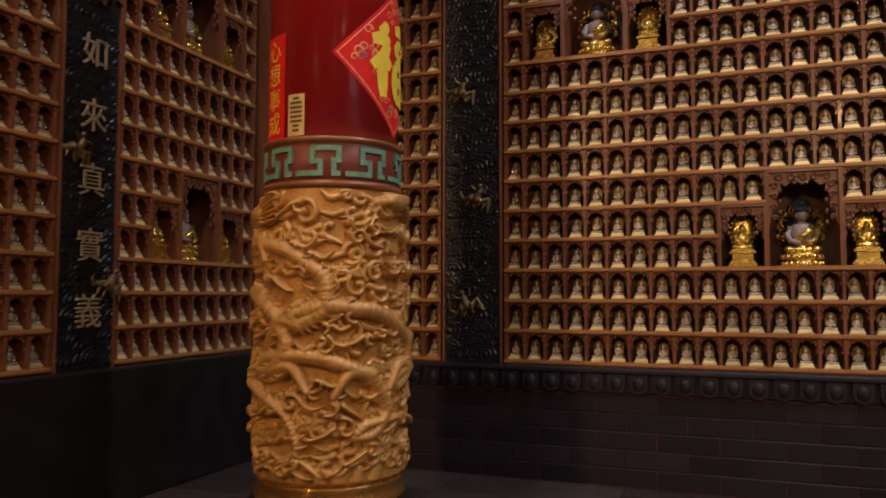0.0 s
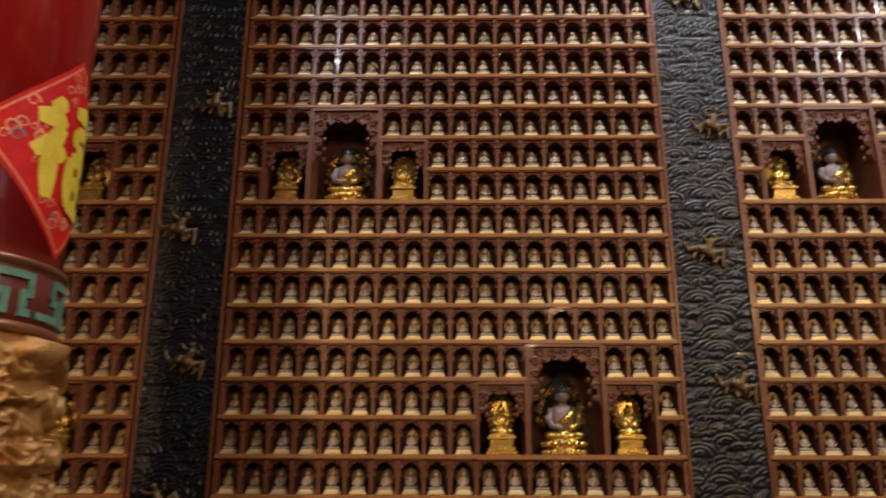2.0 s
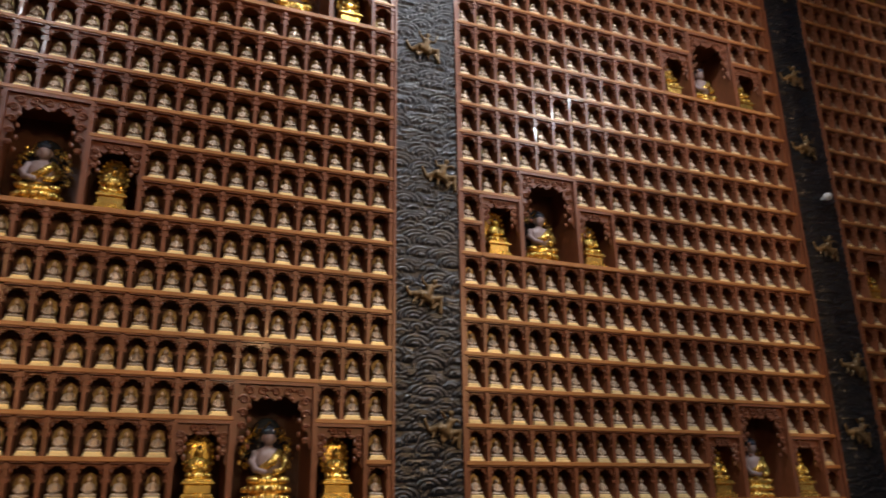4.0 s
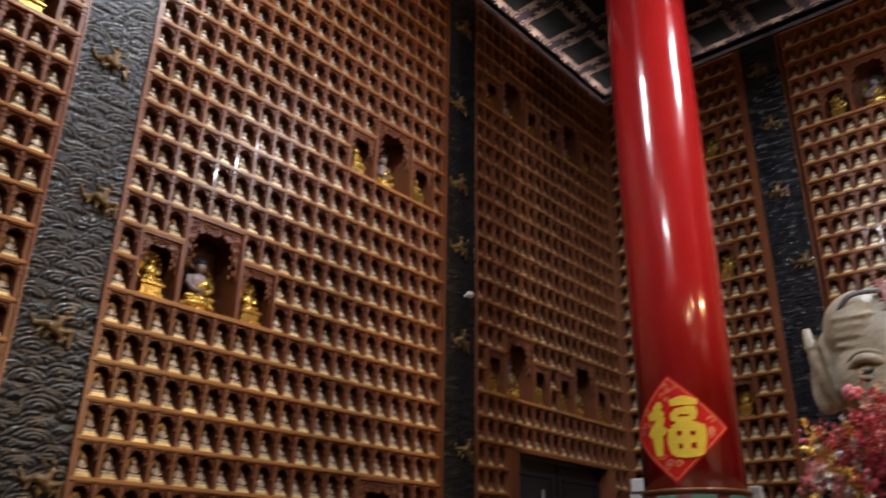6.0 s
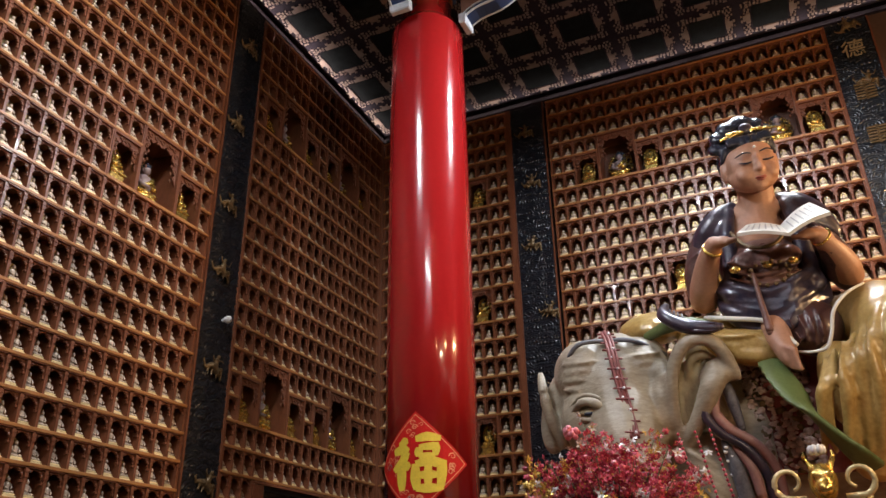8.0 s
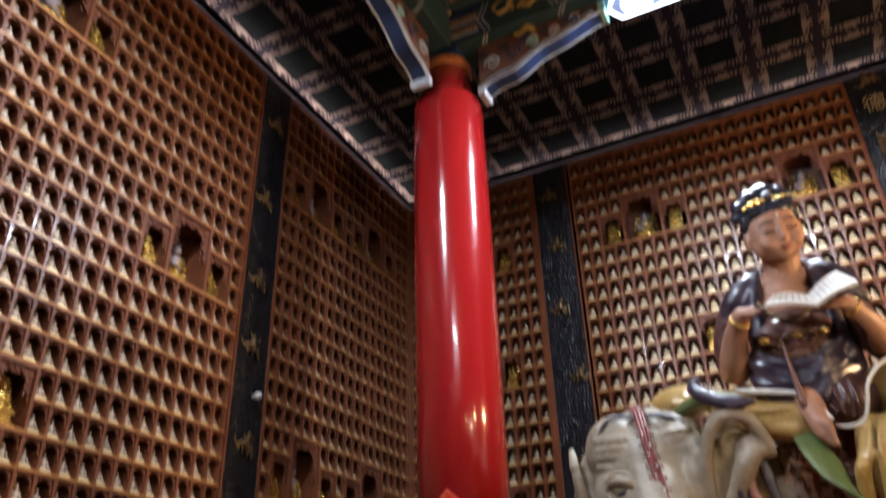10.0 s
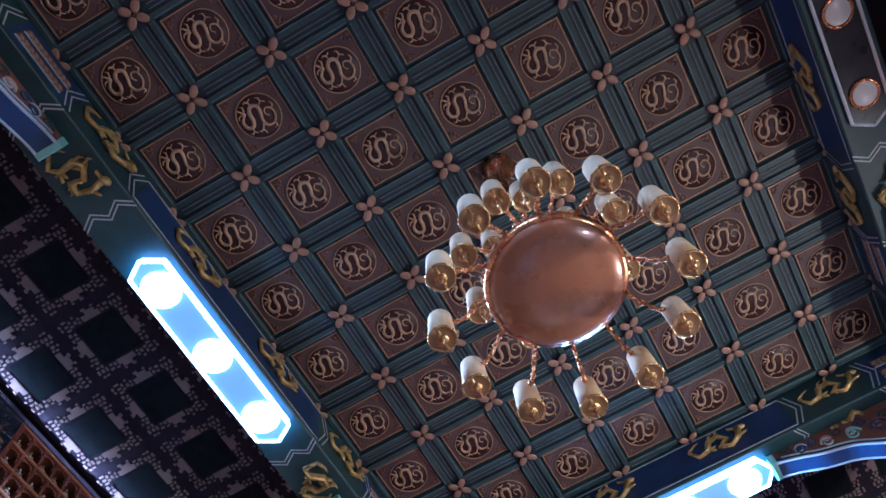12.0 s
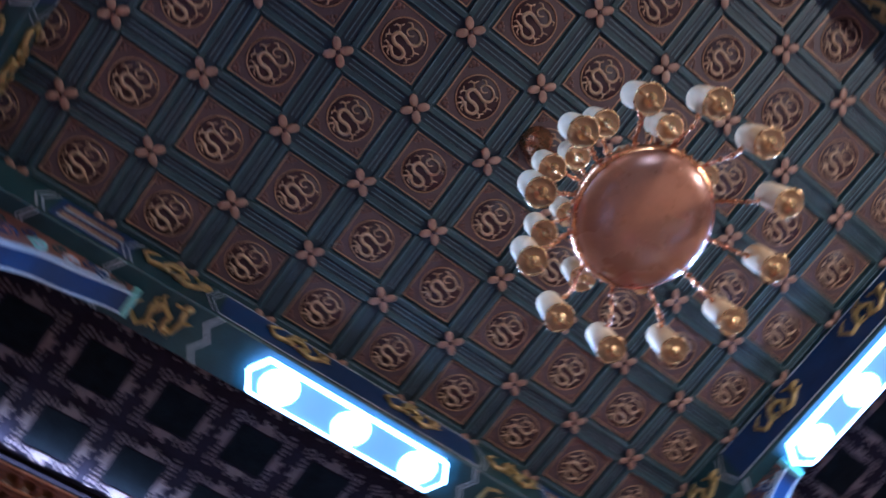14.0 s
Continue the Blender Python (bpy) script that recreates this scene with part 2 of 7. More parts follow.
class Build:
    """Collects faces with their materials into one mesh."""

    def __init__(self):
        self.v, self.f, self.m, self.mats, self.smooth = [], [], [], [], []

    def slot(self, material):
        if material not in self.mats:
            self.mats.append(material)
        return self.mats.index(material)

    def add(self, verts, faces, material, smooth=False, m=None):
        n, s = len(self.v), self.slot(material)
        self.v += [tuple(m @ Vector(p)) for p in verts] if m is not None else [tuple(p) for p in verts]
        for f in faces:
            self.f.append(tuple(n + i for i in f))
            self.m.append(s)
            self.smooth.append(smooth)
        return self

    def box(self, x0, y0, z0, x1, y1, z1, material, m=None, b=0.0):
        if b:
            vs = []
            for z, k in ((z0, b), (z0 + b, 0), (z1 - b, 0), (z1, b)):
                vs += [(x0 + k, y0 + k, z), (x1 - k, y0 + k, z), (x1 - k, y1 - k, z), (x0 + k, y1 - k, z)]
            fs = [(3, 2, 1, 0), (12, 13, 14, 15)]
            for r in range(3):
                for i in range(4):
                    a, c = r * 4 + i, r * 4 + (i + 1) % 4
                    fs.append((a, c, c + 4, a + 4))
            return self.add(vs, fs, material, m=m)
        vs = [(x0, y0, z0), (x1, y0, z0), (x1, y1, z0), (x0, y1, z0), (x0, y0, z1), (x1, y0, z1), (x1, y1, z1), (x0, y1, z1)]
        return self.add(vs, [(3, 2, 1, 0), (4, 5, 6, 7), (0, 1, 5, 4), (1, 2, 6, 5), (2, 3, 7, 6), (3, 0, 4, 7)], material, m=m)

    def lathe(self, profile, material, n=24, m=None, smooth=True, squash=1.0):
        """Rows of (radius, z) turned about z."""
        vs, fs = [], []
        for r, z in profile:
            for i in range(n):
                a = 2 * math.pi * i / n
                vs.append((r * math.cos(a), r * math.sin(a) * squash, z))
        for k in range(len(profile) - 1):
            for i in range(n):
                j = (i + 1) % n
                fs.append((k * n + i, k * n + j, (k + 1) * n + j, (k + 1) * n + i))
        fs.append(tuple(reversed(range(n))))
        fs.append(tuple(range((len(profile) - 1) * n, len(profile) * n)))
        return self.add(vs, fs, material, smooth, m)

    def ball(self, c, r, material, n=12, k=8, m=None, turn=None):
        """An ellipsoid at c with radii r."""
        r = (r, r, r) if isinstance(r, (int, float)) else r
        t = Matrix.Translation(c) @ (turn or Matrix.Identity(4)) @ Matrix.Diagonal((*r, 1))
        prof = [(max(0.02, math.cos(a)), math.sin(a)) for a in [math.pi * (i / k - 0.5) for i in range(k + 1)]]
        return self.lathe(prof, material, n, (m @ t) if m is not None else t)

    def tube(self, pts, radii, material, n=8, m=None, flat=1.0):
        """A round bar along points with a radius at each."""
        pts = [Vector(p) for p in pts]
        if isinstance(radii, (int, float)):
            radii = [radii] * len(pts)
        vs, fs, up = [], [], Vector((0.13, 0.21, 0.97))
        for i, p in enumerate(pts):
            d = (pts[min(i + 1, len(pts) - 1)] - pts[max(i - 1, 0)]).normalized()
            s = d.cross(up)
            s = s.normalized() if s.length > 1e-4 else Vector((1, 0, 0))
            q = s.cross(d)
            for k in range(n):
                a = 2 * math.pi * k / n
                vs.append(p + (s * math.cos(a) + q * math.sin(a) * flat) * radii[i])
        for i in range(len(pts) - 1):
            for k in range(n):
                j = (k + 1) % n
                fs.append((i * n + k, i * n + j, (i + 1) * n + j, (i + 1) * n + k))
        fs += [tuple(reversed(range(n))), tuple(range((len(pts) - 1) * n, len(pts) * n))]
        return self.add(vs, fs, material, True, m)

    def plate(self, outline, y0, y1, material, m=None):
        """An outline in x, z (counter-clockwise) given thickness from y0 to y1."""
        n = len(outline)
        vs = [(x, y0, z) for x, z in outline] + [(x, y1, z) for x, z in outline]
        fs = [tuple(range(n)), tuple(reversed(range(n, 2 * n)))]
        for i in range(n):
            j = (i + 1) % n
            fs.append((i, i + n, j + n, j))
        return self.add(vs, fs, material, m=m)

    def grid(self, nu, nv, fn, material, smooth=True, m=None):
        vs = [fn(u / nu, v / nv) for v in range(nv + 1) for u in range(nu + 1)]
        w = nu + 1
        fs = [(v * w + u, v * w + u + 1, (v + 1) * w + u + 1, (v + 1) * w + u) for v in range(nv) for u in range(nu)]
        return self.add(vs, fs, material, smooth, m)

    def mesh(self, name):
        me = bpy.data.meshes.new(name)
        me.from_pydata(self.v, [], self.f)
        for x in self.mats:
            me.materials.append(x)
        me.polygons.foreach_set("material_index", self.m)
        me.polygons.foreach_set("use_smooth", self.smooth)
        me.update()
        return me


def tile(name, me, places, scales=None):
    """One mesh that repeats me at many poses."""
    nv, nf = len(me.vertices), len(me.polygons)
    co = np.empty(nv * 3)
    me.vertices.foreach_get("co", co)
    co = np.c_[co.reshape(-1, 3), np.ones(nv)]
    nl = len(me.loops)
    li, ls, mi, sm = np.empty(nl, int), np.empty(nf, int), np.empty(nf, int), np.empty(nf, bool)
    me.loops.foreach_get("vertex_index", li)
    me.polygons.foreach_get("loop_start", ls)
    me.polygons.foreach_get("material_index", mi)
    me.polygons.foreach_get("use_smooth", sm)
    out = bpy.data.meshes.new(name)
    k = len(places)
    out.vertices.add(nv * k)
    out.vertices.foreach_set("co", np.concatenate([(co @ np.array(m).T)[:, :3] for m in places]).ravel())
    out.loops.add(nl * k)
    out.loops.foreach_set("vertex_index", np.concatenate([li + nv * i for i in range(k)]))
    out.polygons.add(nf * k)
    out.polygons.foreach_set("loop_start", np.concatenate([ls + nl * i for i in range(k)]))
    out.polygons.foreach_set("material_index", np.tile(mi, k))
    out.polygons.foreach_set("use_smooth", np.tile(sm, k))
    for x in me.materials:
        out.materials.append(x)
    out.update(calc_edges=True)
    return out


def link(name, me, parent=None, m=None, label=""):
    ob = new(name, me)
    if parent is not None:
        ob.parent = parent
    if m is not None:
        ob.matrix_basis = m
    if label:
        ob["label"] = label
    return ob


def part(name, bm, parent, label="", m=None):
    return link(name, bm.mesh(name), parent, m, label)


def empty(name, m, label, category, group="", kind=""):
    ob = new(name)
    ob.matrix_basis = m
    return tagged(ob, label, category, group, kind)


def fuse(b, voxel, rounds=4):
    """Melts the overlapping bodies of b into one smooth skin."""
    me = b.mesh("fused")
    ob = new("fused", me)
    r = ob.modifiers.new("r", "REMESH")
    r.mode, r.voxel_size = "VOXEL", voxel
    s = ob.modifiers.new("s", "SMOOTH")
    s.iterations, s.factor = rounds, 0.5
    out = bpy.data.meshes.new_from_object(ob.evaluated_get(bpy.context.evaluated_depsgraph_get()))
    vs = [tuple(v.co) for v in out.vertices]
    fs = [tuple(p.vertices) for p in out.polygons]
    bpy.data.objects.remove(ob)
    return vs, fs


def written(text, size, depth=0.0):
    """The outlines of characters as a mesh in x, y, centred."""
    c = bpy.data.curves.new("writing", "FONT")
    c.body, c.size, c.extrude, c.align_x, c.align_y = text, size, depth, "CENTER", "CENTER"
    c.resolution_u = 3
    ob = new("writing", c)
    me = bpy.data.meshes.new_from_object(ob.evaluated_get(bpy.context.evaluated_depsgraph_get()))
    vs, fs = [tuple(v.co) for v in me.vertices], [tuple(p.vertices) for p in me.polygons]
    bpy.data.objects.remove(ob)
    return vs, fs

# ---- niche walls ----


def curl(b, material, x, z, r, hand=1, y=0.0, thick=0.006, turns=1.3, m=None):
    pts = []
    for i in range(15):
        a = i / 14 * turns * 2 * math.pi
        q = r * (1 - 0.75 * i / 14)
        pts.append((x + hand * q * math.cos(a), y, z + q * math.sin(a)))
    b.tube(pts, [thick * (1 - 0.4 * i / 14) for i in range(15)], material, 5, m)


def statuette_mesh():
    """A seated figure before an upright aureole on a two-step pedestal, 0.145 m high; its front at y = 0.01."""
    b = Build()
    b.box(-0.048, 0.006, 0, 0.048, 0.085, 0.012, CREAM, b=0.002)
    b.box(-0.041, 0.011, 0.012, 0.041, 0.080, 0.026, CREAM, b=0.003)
    t = Matrix.Translation((0, 0.046, 0))
    b.lathe([(0.032, 0.026), (0.038, 0.030), (0.033, 0.038), (0.020, 0.046)], SILVER, 9, t, squash=0.82)
    b.lathe([(0.021, 0.040), (0.019, 0.058), (0.022, 0.076), (0.017, 0.090), (0.008, 0.096), (0.007, 0.100)], SILVER, 8, t, squash=0.70)
    b.ball((0, 0.043, 0.110), (0.0115, 0.0115, 0.0150), SILVER, 8, 5)
    b.ball((0, 0.045, 0.126), (0.0055, 0.0055, 0.006), SILVER, 5, 3)
    for s in (-1, 1):
        b.tube([(s * 0.019, 0.046, 0.085), (s * 0.028, 0.036, 0.062), (s * 0.008, 0.016, 0.050)], [0.007, 0.007, 0.006], SILVER, 5)
        b.ball((s * 0.026, 0.028, 0.035), (0.017, 0.014, 0.009), SILVER, 6, 4)
    o = [(-0.026, 0.026), (0.026, 0.026), (0.035, 0.060), (0.036, 0.095), (0.026, 0.124), (0.0, 0.147), (-0.026, 0.124), (-0.036, 0.095), (-0.035, 0.060)]
    b.plate(o, 0.066, 0.072, AUREOLE)
    return b.mesh("statuette")


def spandrel_mesh():
    """The carved cusped arch at the head of one niche, 0.13 wide."""
    b = Build()
    w, top = 0.066, 0.186
    for s in (-1, 1):
        o = [(s * w, top), (s * w, 0.112), (s * 0.053, 0.122), (s * 0.058, 0.136), (s * 0.043, 0.146), (s * 0.046, 0.158), (s * 0.024, 0.163), (s * 0.020, 0.173), (0.0, 0.178), (0.0, top)]
        b.plate(o if s > 0 else o[::-1], 0.006, 0.018, WOOD)
        b.box(min(s * w, s * 0.052), -0.002, 0.094, max(s * w, s * 0.052), 0.02, 0.112, WOOD, b=0.003)
        b.ball((s * 0.054, 0.003, 0.148), (0.010, 0.005, 0.013), WOOD, 6, 4)
        b.ball((s * 0.032, 0.003, 0.172), (0.013, 0.005, 0.008), WOOD, 6, 4)
    return b.mesh("spandrel")


STATUETTE, SPANDREL = statuette_mesh(), spandrel_mesh()
random.seed(4)
loose_left = 300


def carved_frame(b, w, h, big):
    """Scrolled carving round the head of a shrine opening, x from -w/2 to w/2, top at z = h."""
    v = 0.085 if big else 0.06
    n = 8
    low = [(-w / 2 + w * i / n, h - v * (0.55 + 0.45 * abs(math.cos(i * math.pi / 2)) + 0.35 * abs(i / n - 0.5))) for i in range(n + 1)]
    b.plate([(-w / 2, h)] + low + [(w / 2, h)], 0.008, 0.022, WOOD)
    drop = 0.36 if big else 0.23
    for s in (-1, 1):
        k = 0.075 if big else 0.05
        o = [(s * w / 2, h - v * 0.4), (s * w / 2, h - drop), (s * (w / 2 - 0.3 * k), h - drop * 0.86), (s * (w / 2 - 0.25 * k), h - drop * 0.72),
             (s * (w / 2 - 0.7 * k), h - drop * 0.58), (s * (w / 2 - 0.55 * k), h - drop * 0.45), (s * (w / 2 - k), h - drop * 0.34), (s * (w / 2 - k), h - v * 0.4)]
        b.plate(o if s < 0 else o[::-1], 0.010, 0.024, WOOD)
        for i in range(4 if big else 3):
            q = k * (0.38 - 0.05 * i)
            curl(b, WOOD, s * (w / 2 - k * 0.5), h - v - drop * 0.2 * i, q, s, 0.003, 0.0085)
            b.ball((s * (w / 2 - k * 0.95), 0.006, h - v - drop * (0.2 * i + 0.1)), (0.011, 0.007, 0.017), WOOD, 7, 5)
    for i in range(5 if big else 3):
        curl(b, WOOD, (i - (2 if big else 1)) * w * 0.17, h - v * 0.42, v * 0.32, 1 if i % 2 else -1, 0.001, 0.0085)
        b.ball(((i - (2 if big else 1)) * w * 0.17 + 0.02, 0.006, h - v * 0.85), (0.016, 0.007, 0.010), WOOD, 7, 5)


def small_buddha_mesh():
    """A gilt seated figure with an oval halo on a tall stepped pedestal, 0.34 m high."""
    b = Build()
    for w, d, z0, z1 in ((0.088, 0.066, 0, 0.022), (0.078, 0.058, 0.022, 0.040), (0.066, 0.048, 0.040, 0.088), (0.082, 0.06, 0.088, 0.104), (0.072, 0.052, 0.104, 0.116)):
        b.box(-w, 0.085 - d, z0, w, 0.085 + d, z1, GOLD, b=0.004)
    b.lathe([(0.030, 0), (0.076, 0.004), (0.080, 0.008), (0.076, 0.012), (0.03, 0.014)], GOLD, 26, Matrix.Translation((0, 0.135, 0.235)) @ pose(0, 0, 0, 90) @ Matrix.Diagonal((1, 1.45, 1, 1)))
    for i in range(20):
        a = 2 * math.pi * i / 20
        b.ball((0.078 * math.cos(a), 0.124, 0.235 + 0.113 * math.sin(a)), (0.012, 0.007, 0.012), GOLD, 6, 4)
    t = Matrix.Translation((0, 0.085, 0))
    b.lathe([(0.058, 0.116), (0.064, 0.128), (0.052, 0.146), (0.034, 0.156)], GOLD, 14, t, squash=0.72)
    b.lathe([(0.036, 0.150), (0.041, 0.176), (0.043, 0.200), (0.034, 0.222), (0.013, 0.230), (0.012, 0.240)], GOLD, 12, t, squash=0.65)
    b.ball((0, 0.083, 0.256), (0.019, 0.019, 0.024), GOLD, 10, 8)
    b.ball((0, 0.086, 0.280), (0.012, 0.012, 0.012), HAIR, 8, 6)
    for s in (-1, 1):
        b.tube([(s * 0.040, 0.085, 0.214), (s * 0.053, 0.07, 0.182), (s * 0.018, 0.035, 0.164)], [0.014, 0.012, 0.010], GOLD, 7)
        b.ball((s * 0.045, 0.055, 0.134), (0.026, 0.022, 0.015), GOLD, 8, 6)
    return b.mesh("buddha_statue")


def large_buddha_mesh():
    """A pale seated figure in a gilt robe on a lotus throne, 0.5 m high, with a dark flowered aureole."""
    b = Build()
    t = Matrix.Translation((0, 0.13, 0))
    b.lathe([(0.120, 0), (0.128, 0.010), (0.118, 0.024), (0.098, 0.034), (0.104, 0.052), (0.128, 0.072), (0.118, 0.086), (0.04, 0.09)], GOLD, 28, t, squash=0.72)
    for z, r, k, n in ((0.016, 0.124, 0.017, 20), (0.062, 0.124, 0.018, 18)):
        for i in range(n):
            a = 2 * math.pi * i / n
            b.ball((r * math.cos(a), 0.13 + 0.72 * r * math.sin(a), z), (k, k * 0.7, k), GOLD, 7, 5)
    b.lathe([(0.098, 0.086), (0.112, 0.104), (0.096, 0.128), (0.062, 0.148)], GOLD, 18, t, squash=0.7)
    for s in (-1, 1):
        b.ball((s * 0.078, 0.085, 0.112), (0.042, 0.032, 0.024), GOLD, 10, 8)
        b.tube([(s * 0.066, 0.13, 0.262), (s * 0.092, 0.11, 0.21), (s * 0.075, 0.07, 0.165), (s * 0.02, 0.045, 0.150)], [0.024, 0.023, 0.019, 0.015], FLESH if s < 0 else GOLD, 9)
    b.lathe([(0.060, 0.135), (0.066, 0.18), (0.074, 0.235), (0.062, 0.278), (0.024, 0.292), (0.021, 0.31)], FLESH, 16, t, squash=0.62)
    b.tube([(0.06, 0.10, 0.27), (0.02, 0.075, 0.21), (-0.05, 0.09, 0.165)], [0.02, 0.024, 0.02], GOLD, 8)
    b.ball((0, 0.126, 0.345), (0.036, 0.038, 0.047), FLESH, 14, 10)
    b.ball((0, 0.128, 0.374), (0.040, 0.042, 0.032), HALO, 18, 10)
    b.ball((0, 0.132, 0.402), (0.020, 0.020, 0.018), HAIR, 10, 6)
    for s in (-1, 1):
        b.ball((s * 0.037, 0.13, 0.338), (0.006, 0.009, 0.018), FLESH, 6, 5)
    rnd = random.Random(9)
    for i in range(84):
        a = math.pi * (-0.16 + 1.32 * i / 83)
        rr = rnd.uniform(0.108, 0.158) * (0.86 if 0.3 < a / math.pi < 0.7 else 1.0)
        q = rnd.uniform(0.006, 0.013)
        b.ball((rr * math.cos(a), rnd.uniform(0.185, 0.21), 0.25 + 1.22 * rr * math.sin(a)), (q, q * 0.7, q * 1.2), GOLD if rnd.random() < (0.75 if math.sin(a) < 0.75 else 0.25) else GOLD_DULL, 6, 4)
    for i in range(9):
        a = math.pi * (-0.1 + 1.2 * i / 8)
        b.tube([(0.09 * math.cos(a), 0.20, 0.25 + 0.11 * math.sin(a)), (0.13 * math.cos(a + 0.15), 0.195, 0.25 + 0.155 * math.sin(a + 0.15)), (0.158 * math.cos(a - 0.1), 0.19, 0.25 + 0.19 * math.sin(a - 0.1))], [0.004, 0.006, 0.003], GOLD, 5)
    b.lathe([(0.02, 0), (0.115, 0.003), (0.12, 0.008), (0.02, 0.012)], HAIR, 26, Matrix.Translation((0, 0.225, 0.27)) @ pose(0, 0, 0, 90) @ Matrix.Diagonal((1, 1.3, 1, 1)))
    b.lathe([(0.076, -0.004), (0.080, 0.0), (0.074, 0.008), (0.056, 0.017), (0.030, 0.024), (0.006, 0.026)], HALO, 26, Matrix.Translation((0, 0.215, 0.385)) @ pose(0, 0, 0, 90))
    return b.mesh("seated_buddha")


SMALL_BUDDHA, LARGE_BUDDHA = small_buddha_mesh(), large_buddha_mesh()


def niche_wall(name, m, cols, groups, label, hole=None, loose=False, margin=(0.0, 0.0), rows=(J0, J1)):
    """A wall of niches; x runs along the wall, y into it. groups: (first column, row) of a triple shrine."""
    j0, j1 = rows
    top, width = Z0 + (j1 + 1) * R, cols * P
    wall = empty(name, m, label, "wall", kind="structure")
    block = {}
    shrines = []
    for c, j in groups:
        for c0, w, h in ((c, 2, 2), (c + 2, 3, 3), (c + 5, 2, 2)):
            shrines.append((c0, j, w, h))
            for i in range(w):
                for k in range(h):
                    block[c0 + i, j + k] = (c0, j)
    if hole:
        for i in range(hole[0], hole[1]):
            for j in range(j0, hole[2]):
                block[i, j] = "hole"
    # backing, with the hole left open
    b = Build()
    if hole:
        x0, x1, z1 = hole[0] * P, hole[1] * P, Z0 + hole[2] * R
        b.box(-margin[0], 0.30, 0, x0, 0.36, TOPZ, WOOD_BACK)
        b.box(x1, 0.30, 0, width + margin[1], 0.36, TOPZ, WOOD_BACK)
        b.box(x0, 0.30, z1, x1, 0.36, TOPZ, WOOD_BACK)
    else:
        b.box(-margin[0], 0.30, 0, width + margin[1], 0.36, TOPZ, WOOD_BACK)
    part("backing", b, wall)
    # niche backs
    b = Build()
    for j in range(j0, j1 + 1):
        i = 0
        while i < cols:
            if (i, j) in block:
                i += 1
                continue
            k = i
            while k < cols and (k, j) not in block:
                k += 1
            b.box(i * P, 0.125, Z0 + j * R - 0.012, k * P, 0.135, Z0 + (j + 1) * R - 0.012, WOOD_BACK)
            i = k
    part("niche_back", b, wall)
    # shelves
    for j in range(j0, j1 + 2):
        i = 0
        while i < cols:
            same = block.get((i, j)) is not None and block.get((i, j)) == block.get((i, j - 1))
            if same or (block.get((i, j)) == "hole" and j == j0):
                i += 1
                continue
            k = i
            while k < cols and not (block.get((k, j)) is not None and (block.get((k, j)) == block.get((k, j - 1)) or (block.get((k, j)) == "hole" and j == j0))):
                k += 1
            b = Build()
            z = Z0 + j * R
            b.box(i * P, -0.018, z - 0.026, k * P, 0.125, z - 0.002, WOOD_EDGE, b=0.003)
            b.box(i * P, -0.012, z - 0.034, k * P, 0.02, z - 0.026, WOOD)
            part("shelf", b, wall)
            i = k
    # dividers
    for i in range(cols + 1):
        j = j0
        while j <= j1:
            a, c = block.get((i - 1, j)), block.get((i, j))
            if (a is not None and a == c):
                j += 1
                continue
            k = j
            while k <= j1 and not (block.get((i - 1, k)) is not None and block.get((i - 1, k)) == block.get((i, k))):
                k += 1
            b = Build()
            h = 0.010 if 0 < i < cols else 0.012
            x = min(max(i * P, h), width - h)
            b.box(x - h, -0.012, Z0 + j * R - 0.034, x + h, 0.125, Z0 + k * R - 0.034, WOOD, b=0.003)
            if loose or cols < 21:
                for q in range(j, k):
                    z = Z0 + q * R
                    b.box(x - 0.013, -0.017, z + 0.128, x + 0.013, 0.0, z + 0.138, WOOD)
                    b.box(x - 0.0145, -0.016, z + 0.160, x + 0.0145, 0.0, z + 0.180, WOOD)
            part("divider", b, wall)
            j = k
    cells = [(i, j) for j in range(j0, j1 + 1) for i in range(cols) if (i, j) not in block]
    sp = link("arch_carving", tile("arch_carving", SPANDREL, [Matrix.Translation(((i + 0.5) * P, 0, Z0 + j * R)) for i, j in cells]), wall)
    sp["kind"] = "stuff"
    # shrines
    for c0, j, w, h in shrines:
        b = Build()
        wx, hz = w * P, h * R
        for s in (-1, 1):
            b.box(min(s * wx / 2, s * (wx / 2 - 0.016)), -0.02, -0.03, max(s * wx / 2, s * (wx / 2 - 0.016)), 0.3, hz - 0.03, WOOD, b=0.002)
        b.box(-wx / 2, -0.016, hz - 0.045, wx / 2, 0.3, hz - 0.027, WOOD)
        b.box(-wx / 2, -0.022, -0.028, wx / 2, 0.3, -0.001, WOOD_EDGE)
        carved_frame(b, wx - 0.03, hz - 0.045, w == 3)
        part("shrine_frame", b, wall, "carved scrolled shrine frame", Matrix.Translation(((c0 + w / 2) * P, 0, Z0 + j * R)))
    # figures
    global loose_left
    rest = []
    for i, j in cells:
        mm = Matrix.Translation(((i + 0.5) * P + random.uniform(-0.005, 0.005), random.uniform(0, 0.008), Z0 + j * R)) @ pose(0, 0, 0, 0, 0, random.uniform(-6, 6)) @ Matrix.Diagonal((1, 1, random.uniform(0.96, 1.04), 1))
        if loose and loose_left > 0 and j < 14:
            loose_left -= 1
            tagged(link("buddha_figurine", STATUETTE, None, m @ mm), "small pale gilt seated figurine on a cream pedestal", "figurine", "figurines in the wall niches")
        else:
            rest.append(mm)
    ob = link("buddha_figurines", tile("buddha_figurines", STATUETTE, rest), None, m)
    tagged(ob, "rows of small pale gilt seated figurines in niches", "figurines", kind="stuff")
